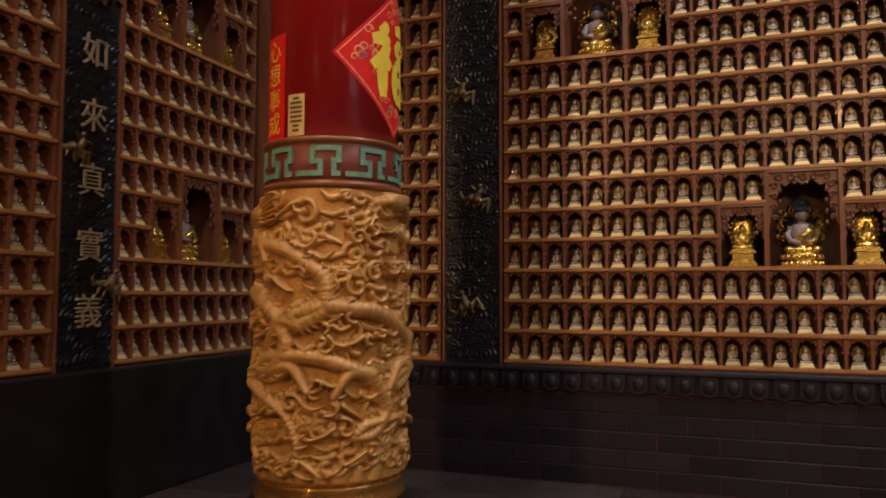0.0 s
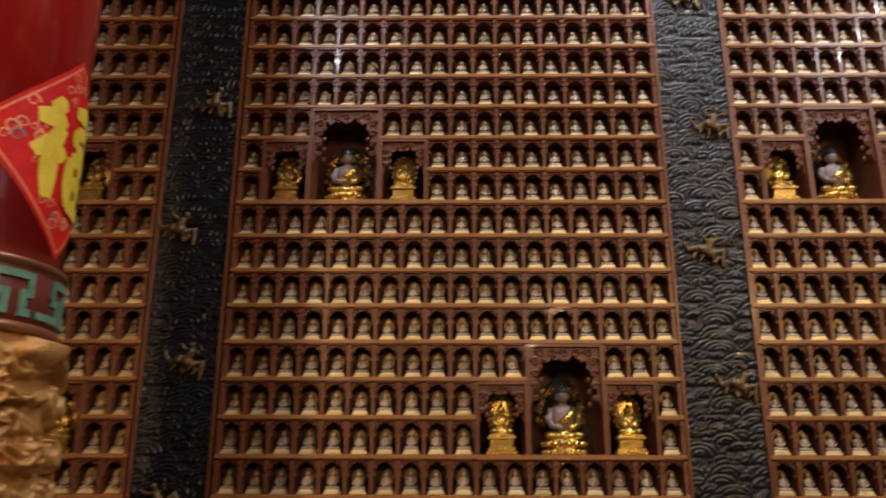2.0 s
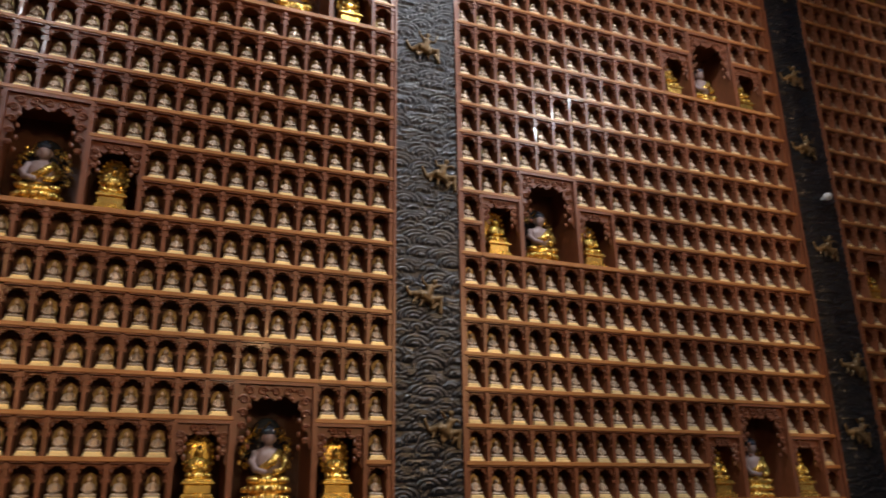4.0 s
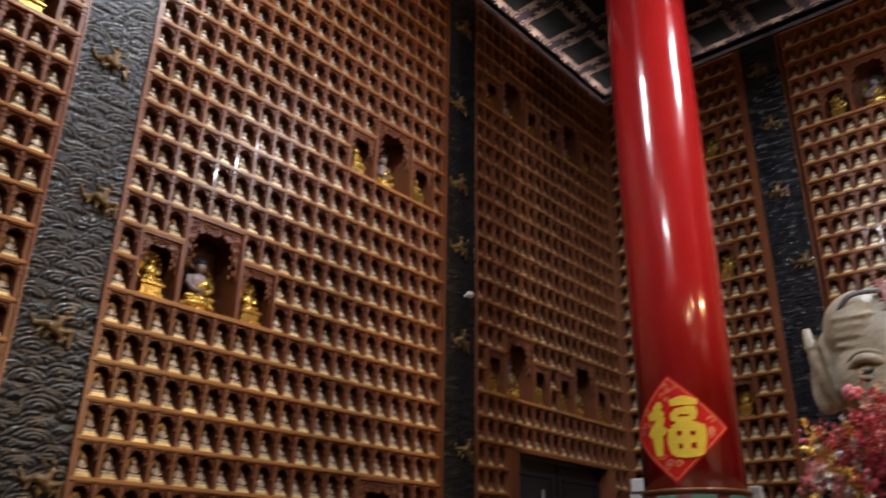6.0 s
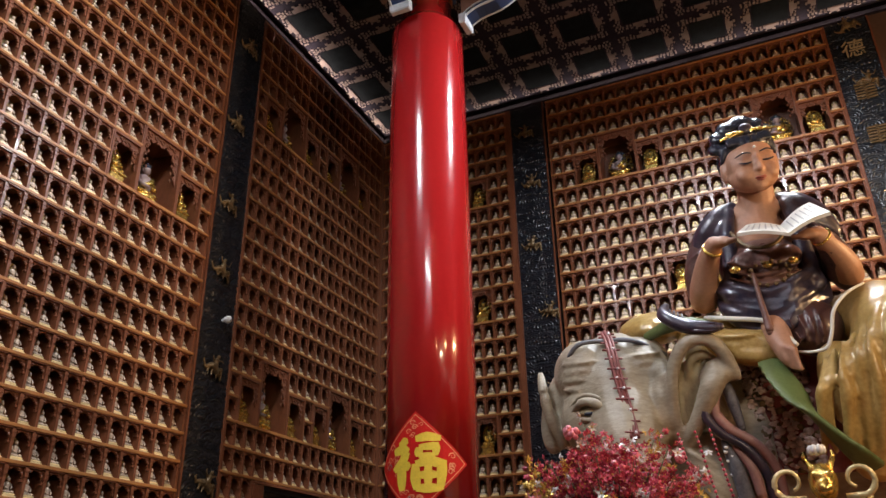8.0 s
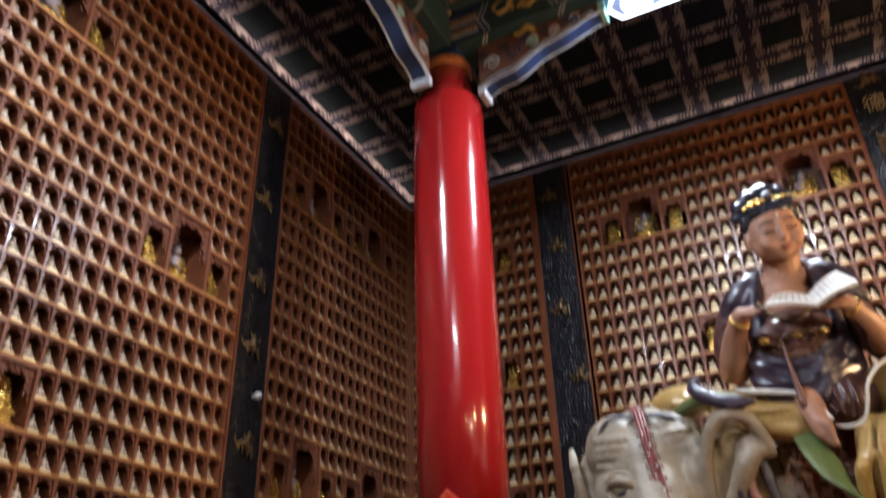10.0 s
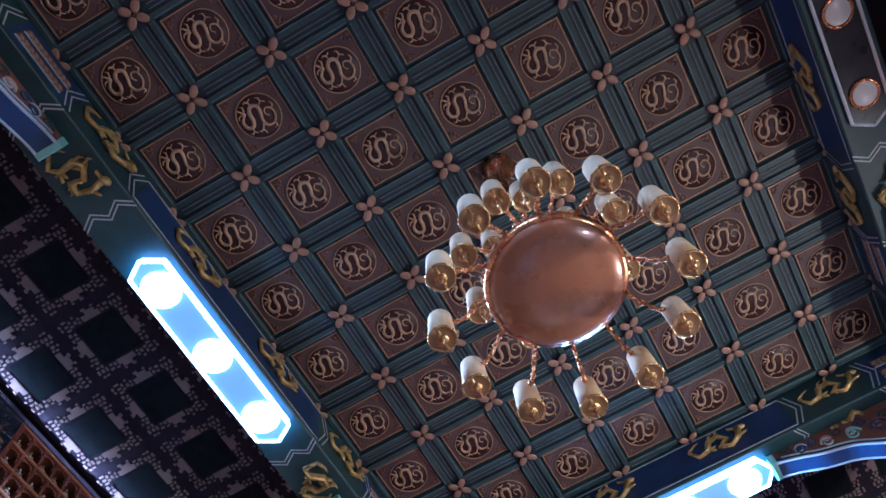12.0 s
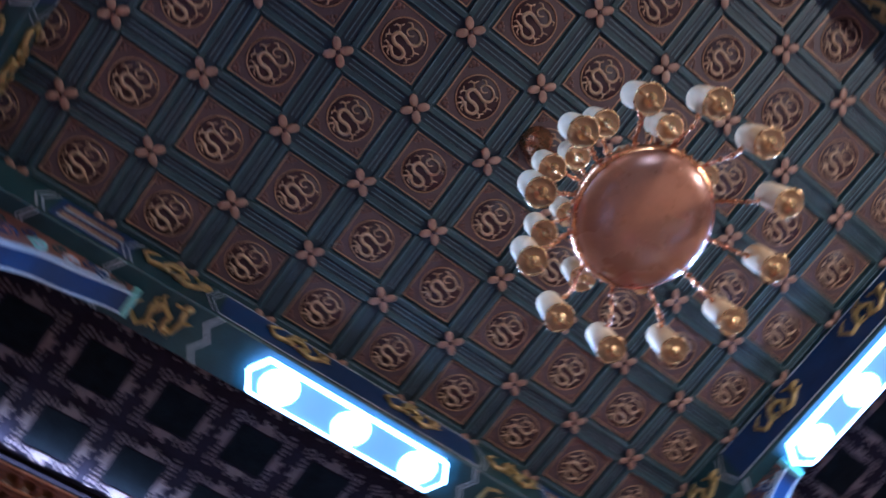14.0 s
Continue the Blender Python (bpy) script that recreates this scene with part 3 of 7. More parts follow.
    for c0, j, w, h in shrines:
        mm = m @ Matrix.Translation(((c0 + w / 2) * P, 0.015 if w == 3 else 0.0, Z0 + j * R))
        if w == 3:
            tagged(link("seated_buddha", LARGE_BUDDHA, None, mm), "pale seated statue in gilt robe on a gold lotus throne", "statue", "statues in the large shrines")
        else:
            tagged(link("gilt_statue", SMALL_BUDDHA, None, mm), "gold seated statue with oval halo on stepped pedestal", "statue", "statues in the small shrines")
    return wall


def back(x):
    return pose(x, D, 0)


def right(y):
    return pose(E, y, 0, 0, 0, -90)


def left(y):
    return pose(XL, y, 0.05, 0, 0, 90)


WALL_LABEL = "reddish brown wooden wall of small arched niches"
X2, X3, X4, XB = -1.575, 1.597, 5.088, -2.075
niche_wall("wall_back_2", back(X2), 18, [(10, 0), (1, 7), (10, 14), (1, 21)], WALL_LABEL, loose=True)
niche_wall("wall_back_3", back(X3), 20, [(12, 0), (1, 7), (12, 14), (1, 21)], WALL_LABEL)
niche_wall("wall_back_4", back(X4), 18, [(1, 7), (9, 7), (1, 21), (9, 21)], WALL_LABEL + " round a door", hole=(3, 16, 5), margin=(0, 0.1))
niche_wall("wall_back_1", back(XB - 10 * P), 10, [(1, 0), (1, 7), (1, 14), (1, 21)], WALL_LABEL, margin=(0.13, 0))
niche_wall("wall_right_1", right(4.432), 12, [(3, 0), (3, 7), (3, 14), (3, 21)], WALL_LABEL)
niche_wall("wall_right_2", right(2.082), 22, [(2, 7), (14, 7), (8, 14), (2, 21), (14, 21)], WALL_LABEL, rows=(0, J1))
niche_wall("wall_left_2", left(2.825), 10, [(2, 0), (2, 7), (2, 14), (2, 21)], WALL_LABEL, margin=(0, 0.13))
niche_wall("wall_left_1", left(2.33 - 12 * P), 12, [(2, 7), (2, 21)], WALL_LABEL)

# corner posts
b = Build()
b.box(X4 + 18 * P + 0.004, -0.02 + D, 0, E - 0.02, D + 0.2, TOPZ, WOOD, b=0.01)
tagged(part("trim_corner", b, None), "brown wooden corner post between niche walls", "trim", kind="structure")
b = Build()
b.box(XL - 0.2, D - 0.02, 0, XB - 10 * P - 0.004, D + 0.2, TOPZ, WOOD, b=0.01)
tagged(part("trim_corner_left", b, None), "brown wooden corner post between niche walls", "trim", kind="structure")

# ---- pilasters ----


def wave_mesh(w, h):
    nx, nz = int(w / 0.0085), int(h / 0.0085)
    xs, zs = np.linspace(0, w, nx + 1), np.linspace(0, h, nz + 1)
    hgt = np.zeros((nz + 1, nx + 1))
    rng = np.random.RandomState(3)
    step = 0.040
    for k in range(int(h / step) + 2, -2, -1):
        for c in range(-1, int(w / 0.15) + 2):
            cx = (c + 0.5 * (k % 2)) * 0.15 + rng.uniform(-0.06, 0.06)
            cz = k * step + rng.uniform(-0.022, 0.022)
            r = rng.uniform(0.06, 0.135)
            fl = rng.uniform(0.32, 0.70)
            i0, i1 = np.searchsorted(xs, cx - r), np.searchsorted(xs, cx + r)
            k0, k1 = np.searchsorted(zs, cz - 0.01), np.searchsorted(zs, cz + r)
            if i1 <= i0 or k1 <= k0:
                continue
            dx, dz = xs[i0:i1][None] - cx, (zs[k0:k1][:, None] - cz) / fl
            d = np.sqrt(dx ** 2 + dz ** 2)
            v = 0.006 + 0.0075 * np.cos(2 * math.pi * (r - d) / 0.036) + 0.008 * (1 - d / r)
            sub = hgt[k0:k1, i0:i1]
            sub[d < r] = v[d < r]
    X, Z = np.meshgrid(xs, zs)
    co = np.stack([X, -hgt, Z], -1).reshape(-1, 3)
    n = nx + 1
    idx = (np.arange(nz)[:, None] * n + np.arange(nx)[None]).ravel()
    fs = np.stack([idx, idx + 1, idx + 1 + n, idx + n], 1)
    me = bpy.data.meshes.new("wave_relief")
    me.from_pydata(co.tolist(), [], fs.tolist())
    me.polygons.foreach_set("use_smooth", [True] * len(fs))
    me.materials.append(BLACKSTONE)
    return me


PW = 0.47
WAVES = wave_mesh(PW, TOPZ - 0.02)


def rider_mesh(seed):
    """A small gilt figure riding a beast, 0.22 m across."""
    r = random.Random(seed)
    b = Build()
    b.tube([(-0.10, 0, -0.02 + r.uniform(-0.02, 0.02)), (-0.04, -0.015, 0.012), (0.03, -0.015, -0.012), (0.09, -0.005, 0.03), (0.115, -0.01, 0.075 * r.choice((-1, 1)))], [0.016, 0.03, 0.032, 0.024, 0.012], GOLD_DULL, 8)
    for i in range(4):
        x = -0.06 + 0.045 * i
        b.tube([(x, -0.01, -0.015), (x + r.uniform(-0.03, 0.03), -0.02, -0.06 - r.uniform(0, 0.02))], [0.014, 0.008], GOLD_DULL, 6)
    b.tube([(0.0, -0.02, 0.01), (r.uniform(-0.02, 0.02), -0.025, 0.07), (0.01, -0.025, 0.085)], [0.03, 0.026, 0.012], GOLD_DULL, 8)
    b.ball((r.uniform(-0.01, 0.02), -0.028, 0.108), 0.02, GOLD_DULL, 8, 6)
    for s in (-1, 1):
        b.tube([(s * 0.02, -0.025, 0.07), (s * 0.055, -0.04, 0.05 + r.uniform(0, 0.05)), (s * 0.07, -0.045, 0.08 + r.uniform(-0.03, 0.05))], [0.011, 0.009, 0.007], GOLD_DULL, 6)
        b.tube([(s * 0.02, -0.02, 0.02), (s * 0.045, -0.045, 0.0), (s * 0.035, -0.04, -0.045)], [0.013, 0.011, 0.008], GOLD_DULL, 6)
    b.tube([(-0.1, 0, -0.02), (-0.14, -0.01, 0.02), (-0.125, -0.01, 0.06)], [0.014, 0.01, 0.005], GOLD_DULL, 6)
    vs, fs = fuse(b, 0.0065, 2)
    out = Build()
    out.add(vs, fs, GOLD_DULL, True)
    return out.mesh("rider_figure")


RIDERS = [rider_mesh(s) for s in (1, 2, 3, 4)]


def pilaster(name, m, figures, label="black stone pilaster with carved wave relief"):
    pil = empty(name, m, label, "pilaster", kind="structure")
    b = Build()
    b.box(0, 0.006, 0, PW, 0.36, TOPZ, BLACKSTONE)
    for x in (0, PW - 0.018):
        b.box(x, -0.022, 0.02, x + 0.018, 0.0, TOPZ, WOOD, b=0.003)
    part("shaft", b, pil)
    link("wave_relief", WAVES, pil, Matrix.Translation((0, 0, 0.01)), "rippling carved waves")
    for i, (x, z) in enumerate(figures):
        f = link("gilt_rider", RIDERS[(i * 3 + len(name)) % 4], None, m @ pose(x, -0.012, z, 0, (i * 37) % 40 - 20, 0))
        tagged(f, "worn gilt figure riding a beast on black stone", "figurine", "gilt figures on the pilasters")
    return pil


pilaster("pilaster_back_1", back(XB + 0.015), [(0.20, 1.22), (0.27, 2.02), (0.15, 2.84), (0.3, 3.7), (0.2, 4.6), (0.3, 5.5), (0.2, 6.4)])
pilaster("pilaster_back_2", back(1.126), [(0.34, 1.0), (0.33, 1.89), (0.22, 2.70), (0.33, 3.54), (0.22, 4.49), (0.3, 5.4), (0.2, 6.3), (0.3, 7.1)])
pilaster("pilaster_back_3", back(4.612), [(0.30, 1.1), (0.22, 1.95), (0.30, 2.45), (0.24, 3.42), (0.2, 4.32), (0.2, 5.0), (0.18, 5.9), (0.25, 6.9)])
pilaster("pilaster_right_1", right(2.112 + PW), [(0.3, 1.9), (0.2, 2.8), (0.3, 3.65), (0.35, 4.58), (0.2, 5.45), (0.25, 6.30), (0.2, 7.05)])
pilaster("pilaster_right_2", right(2.082 - 22 * P), [(0.25, 7.38), (0.28, 6.62), (0.3, 5.0), (0.2, 3.9), (0.3, 2.8)])
pilaster("pilaster_left_1", left(2.33 + 0.012), [(0.33, 3.15), (0.12, 2.12), (0.40, 1.30), (0.2, 4.4), (0.3, 5.4)])

b = Build()
b.box(E - 0.02, 2.112 + PW + 0.002, 0.02, E + 0.2, 2.632, TOPZ, WOOD, b=0.004)
tagged(part("trim_right", b, None), "brown wooden strip beside the pilaster", "trim", kind="structure")

# gilt characters on the side pilasters


def character(text, m, size, label):
    vs, fs = written(text, size, 0.006)
    b = Build()
    b.add(vs, fs, CHARACTER, m=pose(0, 0, 0, 90))
    ob = part("gilt_character", b, None)
    ob.matrix_basis = m
    return tagged(ob, label, "lettering", "gilt characters on the pilasters")


for i, ch in enumerate("如來真實義"):
    character(ch, left(2.33 + 0.012) @ pose(0.24, -0.03, 2.745 - 0.402 * i), 0.22, "raised gilt character on black wave stone")
character("德", right(2.082 - 22 * P) @ pose(0.24, -0.03, 7.05), 0.24, "raised gilt character on black wave stone")
for i in range(2):
    b = Build()
    for k in range(6):
        b.box(-0.10, -0.035, 0.08 - 0.036 * k, 0.10, -0.02, 0.10 - 0.036 * k, GOLD_DULL, b=0.004)
    b.box(-0.012, -0.035, -0.11, 0.012, -0.022, 0.11, GOLD_DULL)
    ob = part("gilt_character", b, None)
    ob.matrix_basis = right(2.082 - 22 * P) @ pose(0.24, 0, 6.50 - 0.55 * i)
    tagged(ob, "raised gilt lettering strokes on black wave stone", "lettering", "gilt characters on the pilasters")

# small white lamp on a pilaster
b = Build()
b.lathe([(0.012, -0.02), (0.030, -0.01), (0.036, 0.012), (0.028, 0.036), (0.008, 0.046)], WHITEPAINT, 16, pose(0, 0, 0, 90))
b.box(-0.012, 0.0, -0.012, 0.012, 0.05, 0.012, WHITEPAINT)
ob = part("wall_lamp", b, None)
ob.matrix_basis = pose(4.911, D - 0.06, 3.876)
tagged(ob, "small round white lamp fixed to black stone", "lamp")

# ---- plinth, floor, plain walls ----
b = Build()
PZ = Z0 + J0 * R - 0.034
for x0, x1 in ((XL, 5.53), (7.49, E)):
    b.box(x0, D - 0.090, 0.0, x1, D - 0.024, PZ - 0.17, JOINT)
    b.box(x0, D - 0.115, PZ - 0.17, x1, D - 0.024, PZ - 0.035, PLINTH, b=0.01)
    b.box(x0, D - 0.150, PZ - 0.035, x1, D - 0.022, PZ, PLINTH, b=0.008)
plinth = tagged(part("plinth_back", b, None), "dark stone plinth with red joints under the niche wall", "plinth", kind="structure")
b = Build()
b.plate([(-0.060, 0.13), (-0.060, 0.045), (-0.040, 0.012), (0.0, 0.0), (0.040, 0.012), (0.060, 0.045), (0.060, 0.13)], -0.028, 0.0, PLINTH)
b.ball((0, -0.026, 0.065), (0.042, 0.014, 0.048), PLINTH, 8, 5)
LOBE = b.mesh("lobe")
b = Build()
b.box(-0.196, -0.012, 0.003, 0.196, 0.0, 0.121, PLINTH, b=0.004)
BRICK = b.mesh("brick")
for x0, x1 in ((XL, 5.53), (7.49, E)):
    n = int((x1 - x0 - 0.08) / 0.15)
    for i in range(n):
        link("lobe", LOBE, plinth, Matrix.Translation((x0 + 0.10 + 0.15 * i, D - 0.1155, PZ - 0.168)))
    for k in range(5):
        for i in range(int((x1 - x0 - 0.42) / 0.40) + 1):
            link("brick", BRICK, plinth, Matrix.Translation((x0 + 0.21 + 0.40 * i + 0.2 * (k % 2) * (x1 - x0 > 2 and i < int((x1 - x0 - 0.62) / 0.40) + 1), D - 0.0895, 0.004 + 0.1235 * k)))
b = Build()
b.box(E - 0.12, YF, 0, E - 0.022, D - 0.16, PZ - 0.002, DARKSTONE, b=0.012)
tagged(part("plinth_right", b, None), "dark stone plinth under the niche wall", "plinth", kind="structure")
b = Build()
b.box(XL + 0.022, YF, 0, XL + 0.12, D - 0.16, PZ + 0.045, DARKSTONE, b=0.012)
tagged(part("plinth_left", b, None), "dark stone plinth under the niche wall", "plinth", kind="structure")
b = Build()
b.box(E, YF, 0, E + 0.36, 2.082 - 22 * P - PW, TOPZ, PLASTER)
b.box(E, 2.082 - 22 * P, 0, E + 0.30, 2.082, Z0, PLASTER)
tagged(part("wall_right_3", b, None), "plain dark brown wall", "wall", kind="structure")
b = Build()
b.box(XL - 0.36, YF, 0, XL, 2.33 - 12 * P, TOPZ, PLASTER)
tagged(part("wall_left_3", b, None), "plain dark brown wall", "wall", kind="structure")
b = Build()
b.box(XL - 0.4, YF - 0.3, 0, E + 0.4, YF, H, PLASTER)
tagged(part("wall_front", b, None), "plain dark brown wall", "wall", kind="structure")
b = Build()
# cove cavity painted near-black as shade, so strip light does not show
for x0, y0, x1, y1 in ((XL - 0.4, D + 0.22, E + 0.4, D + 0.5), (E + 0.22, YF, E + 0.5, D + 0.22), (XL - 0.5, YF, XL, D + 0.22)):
    b.box(x0, y0, TOPZ + 0.004, x1, y1, H + 0.1, COVE_SHADE)
# low lips added to mask the strips from below
for x0, y0, x1, y1 in ((XL, D - 0.004, E - 0.004, D + 0.03), (E - 0.004, YF, E + 0.03, D + 0.03)):
    b.box(x0, y0, TOPZ + 0.004, x1, y1, TOPZ + 0.034, AISLE)
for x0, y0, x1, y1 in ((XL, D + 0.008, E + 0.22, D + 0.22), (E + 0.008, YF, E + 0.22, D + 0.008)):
    b.box(x0, y0, H - 0.02, x1, y1, H + 0.033, COVE_SHADE)
tagged(part("trim_frieze", b, None), "frieze above the niche walls, its cove blackened as shade", "trim", kind="structure")
b = Build()
b.box(XL - 0.4, YF - 0.3, -0.2, E + 0.4, D + 2.2, -0.012, DARKSTONE)
floor = tagged(part("floor", b, None), "dark polished stone tile floor", "floor", kind="structure")
b = Build()
b.box(-0.298, -0.298, -0.012, 0.298, 0.298, 0, FLOOR, b=0.003)
FTILE = b.mesh("floor_tile")
for i in range(19):
    for k in range(14):
        x, y = XL + 0.3 + 0.6 * i, D - 0.3 - 0.6 * k
        if x < E and y > YF:
            link("floor_tile", FTILE, floor, Matrix.Translation((x, y, 0)))

# door in the back wall; near-black leaves stand in for the unlit opening
door = empty("door_1", pose(6.505, D, 0), "near black double door in a brown frame, for an unlit doorway", "door", kind="structure")
b = Build()
for s in (-1, 1):
    b.box(min(s * 0.815, s * 0.955), -0.03, 0, max(s * 0.815, s * 0.955), 0.36, 2.545, WOOD, b=0.006)
b.box(-0.955, -0.03, 2.546, 0.955, 0.30, 2.57, WOOD, b=0.004)
part("door_frame", b, door)
for s in (-1, 1):
    b = Build()
    x0, x1 = (s * 0.01, s * 0.81) if s > 0 else (s * 0.81, s * 0.01)
    b.box(x0, 0.10, 0.01, x1, 0.145, 2.53, DOORBLACK, b=0.004)
    for z0, z1 in ((0.15, 1.0), (1.12, 2.38)):
        for xa, xb in ((x0 + 0.09, x0 + 0.11), (x1 - 0.11, x1 - 0.09)):
            b.box(xa, 0.088, z0, xb, 0.10, z1, DOORBLACK)
        for z in (z0, z1):
            b.box(x0 + 0.09, 0.088, z - 0.01, x1 - 0.09, 0.10, z + 0.01, DOORBLACK)
    leaf = part("door_leaf", b, door)
    if s < 0:
        b = Build()
        b.tube([(-0.33, 0.05, 0.95), (-0.33, 0.05, 2.25)], 0.012, STEEL, 10)
        for z in (1.05, 2.15):
            b.tube([(-0.33, 0.05, z), (-0.33, 0.10, z)], 0.009, STEEL, 8)
        part("handle", b, leaf, "long steel pull handle")

# ---- ceiling ----


DRAGON_GILT = mat("dull gilt ceiling dragon", (0.50, 0.34, 0.19), 0.45, 0.2, 0.35, 14, 90, 0.3)


CORNER = mat("dim painted corner cloud", (0.15, 0.080, 0.055), 0.5, 0, 0.35, 14, 90, 0.2)


def coffer_mesh():
    b = Build()
    h = Q / 2
    b.add([(-h, -h, 0), (h, -h, 0), (h, h, 0), (-h, h, 0)], [(3, 2, 1, 0)], TEAL)
    w = 0.225                                    # half side of the panel
    b.box(-w, -w, -0.012, w, w, -0.001, PANEL)
    for s in (-1, 1):                             # thin bead round the panel
        b.box(-w, s * (w - 0.006) - 0.005, -0.018, w, s * (w - 0.006) + 0.005, -0.012, COPPER)
        b.box(s * (w - 0.006) - 0.005, -w + 0.012, -0.018, s * (w - 0.006) + 0.005, w - 0.012, -0.012, COPPER)
        for c in (-1, 1):
            for dx, dy, q in ((0.040, 0.040, 0.020), (0.075, 0.034, 0.016), (0.034, 0.075, 0.016), (0.060, 0.060, 0.013)):
                b.ball((s * (w - dx), c * (w - dy), -0.013), (q, q, 0.005), CORNER, 7, 4)
    b.lathe([(0.168, -0.004), (0.170, 0.0)], PANEL_DARK, 32, Matrix.Translation((0, 0, -0.0125)))
    b.tube([(0.170 * math.cos(a), 0.170 * math.sin(a), -0.018) for a in [2 * math.pi * i / 40 for i in range(41)]], 0.0055, COPPER, 6)
    # coiled dragon
    z = -0.021
    body = [(-0.050, 0.098), (-0.012, 0.128), (0.040, 0.118), (0.048, 0.074), (0.005, 0.052), (-0.050, 0.050), (-0.088, 0.018), (-0.070, -0.028), (-0.015, -0.026), (0.045, -0.008), (0.092, -0.032), (0.092, -0.082), (0.045, -0.116), (-0.012, -0.108), (-0.028, -0.070), (0.006, -0.052), (0.034, -0.074)]
    pts, n = [], len(body)
    for i in range(n - 1):
        p0, p1, p2, p3 = [Vector(body[min(max(i + k, 0), n - 1)]) for k in (-1, 0, 1, 2)]
        for t in (0.0, 0.33, 0.67):
            pts.append(0.5 * (2 * p1 + (p2 - p0) * t + (2 * p0 - 5 * p1 + 4 * p2 - p3) * t * t + (3 * p1 - p0 - 3 * p2 + p3) * t ** 3))
    pts.append(Vector(body[-1]))
    b.tube([(p.x, p.y, z) for p in pts], [0.0105 + 0.005 * math.sin(math.pi * min(1, i / 34)) - 0.006 * (i / len(pts)) ** 3 for i in range(len(pts))], DRAGON_GILT, 6)
    b.ball((-0.064, 0.092, z), (0.024, 0.018, 0.013), DRAGON_GILT, 8, 5)
    for q in (((-0.08, 0.10), (-0.105, 0.118), (-0.098, 0.138)), ((-0.065, 0.108), (-0.060, 0.135), (-0.038, 0.146)), ((-0.08, 0.08), (-0.112, 0.072), (-0.125, 0.088)),
              ((0.045, 0.085), (0.085, 0.095), (0.108, 0.070)), ((0.085, 0.095), (0.098, 0.115), (0.082, 0.128)), ((-0.085, 0.010), (-0.125, 0.020), (-0.140, -0.008)), ((-0.125, 0.020), (-0.138, 0.040), (-0.126, 0.056)),
              ((-0.060, -0.032), (-0.090, -0.070), (-0.070, -0.100)), ((-0.090, -0.070), (-0.118, -0.066), (-0.128, -0.046)), ((0.060, -0.005), (0.100, 0.025), (0.140, 0.012)), ((0.100, 0.025), (0.108, 0.050), (0.092, 0.060)),
              ((0.092, -0.08), (0.128, -0.085), (0.132, -0.060)), ((0.0, -0.112), (-0.030, -0.135), (-0.058, -0.126))):
        b.tube([(x, y, z + 0.003) for x, y in q], [0.0085, 0.0075, 0.0045], DRAGON_GILT, 5)
    # stepped ribs with a dark groove along their middle
    for s in (-1, 1):
        b.box(-0.298, min(s * 0.250, s * 0.298), -0.045, 0.298, max(s * 0.250, s * 0.298), -0.0005, TEAL, b=0.004)
        b.box(min(s * 0.250, s * 0.298), -0.249, -0.045, max(s * 0.250, s * 0.298), 0.249, -0.0005, TEAL, b=0.004)
        b.box(-h, min(s * 0.2985, s * h), -0.022, h, max(s * 0.2985, s * h), -0.0005, GROOVE)
        b.box(min(s * 0.2985, s * h), -0.298, -0.022, max(s * 0.2985, s * h), 0.298, -0.0005, GROOVE)
        for q, zz in ((0.257, -0.045), (0.326, -0.022)):
            b.box(-0.235, s * q - 0.004, zz - 0.004, 0.235, s * q + 0.004, zz, TEAL_LINE)
            b.box(s * q - 0.004, -0.235, zz - 0.004, s * q + 0.004, 0.235, zz, TEAL_LINE)
    return b.mesh("coffer")


def rosette_mesh():
    b = Build()
    for i in range(4):
        a = math.pi / 4 + i * math.pi / 2
        b.ball((0.062 * math.cos(a), 0.062 * math.sin(a), -0.058), (0.052, 0.034, 0.011), ROSETTE, 12, 6, turn=pose(0, 0, 0, 0, 0, math.degrees(a)))
    b.ball((0, 0, -0.062), (0.018, 0.018, 0.014), PANEL_DARK, 8, 5)
    return b.mesh("rosette")


def aisle_mesh():
    b = Build()
    h = Q / 2
    b.add([(-h, -h, 0), (h, -h, 0), (h, h, 0), (-h, h, 0)], [(3, 2, 1, 0)], AISLE)
    b.box(-0.19, -0.19, -0.006, 0.19, 0.19, -0.001, AISLE_GREEN)
    for i in range(4):
        t = pose(0, 0, 0, 0, 0, 90 * i)
        for x, y, kx, ky in ((0.0, 0.232, 0.085, 0.024), (-0.012, 0.272, 0.046, 0.016), (0.030, 0.302, 0.022, 0.014), (-0.055, 0.305, 0.014, 0.010), (0.118, 0.222, 0.014, 0.012), (0.112, 0.256, 0.012, 0.014),
                             (0.152, 0.238, 0.016, 0.020), (0.196, 0.222, 0.018, 0.012), (0.196, 0.262, 0.012, 0.018), (0.238, 0.240, 0.020, 0.014), (0.240, 0.284, 0.026, 0.012), (0.292, 0.262, 0.012, 0.016), (0.150, 0.286, 0.012, 0.012),
                             (-0.112, 0.230, 0.014, 0.018), (-0.105, 0.270, 0.016, 0.010), (-0.150, 0.222, 0.014, 0.012), (-0.158, 0.262, 0.020, 0.014), (-0.202, 0.238, 0.012, 0.024), (-0.225, 0.290, 0.014, 0.010)):
            kx, ky = (kx, ky) if kx > 0.04 else (kx * 0.78, ky * 0.78)
            b.box(x - kx, y - ky, -0.014, x + kx, y + ky, -0.002, PALEFRET, t)
    return b.mesh("aisle_panel")


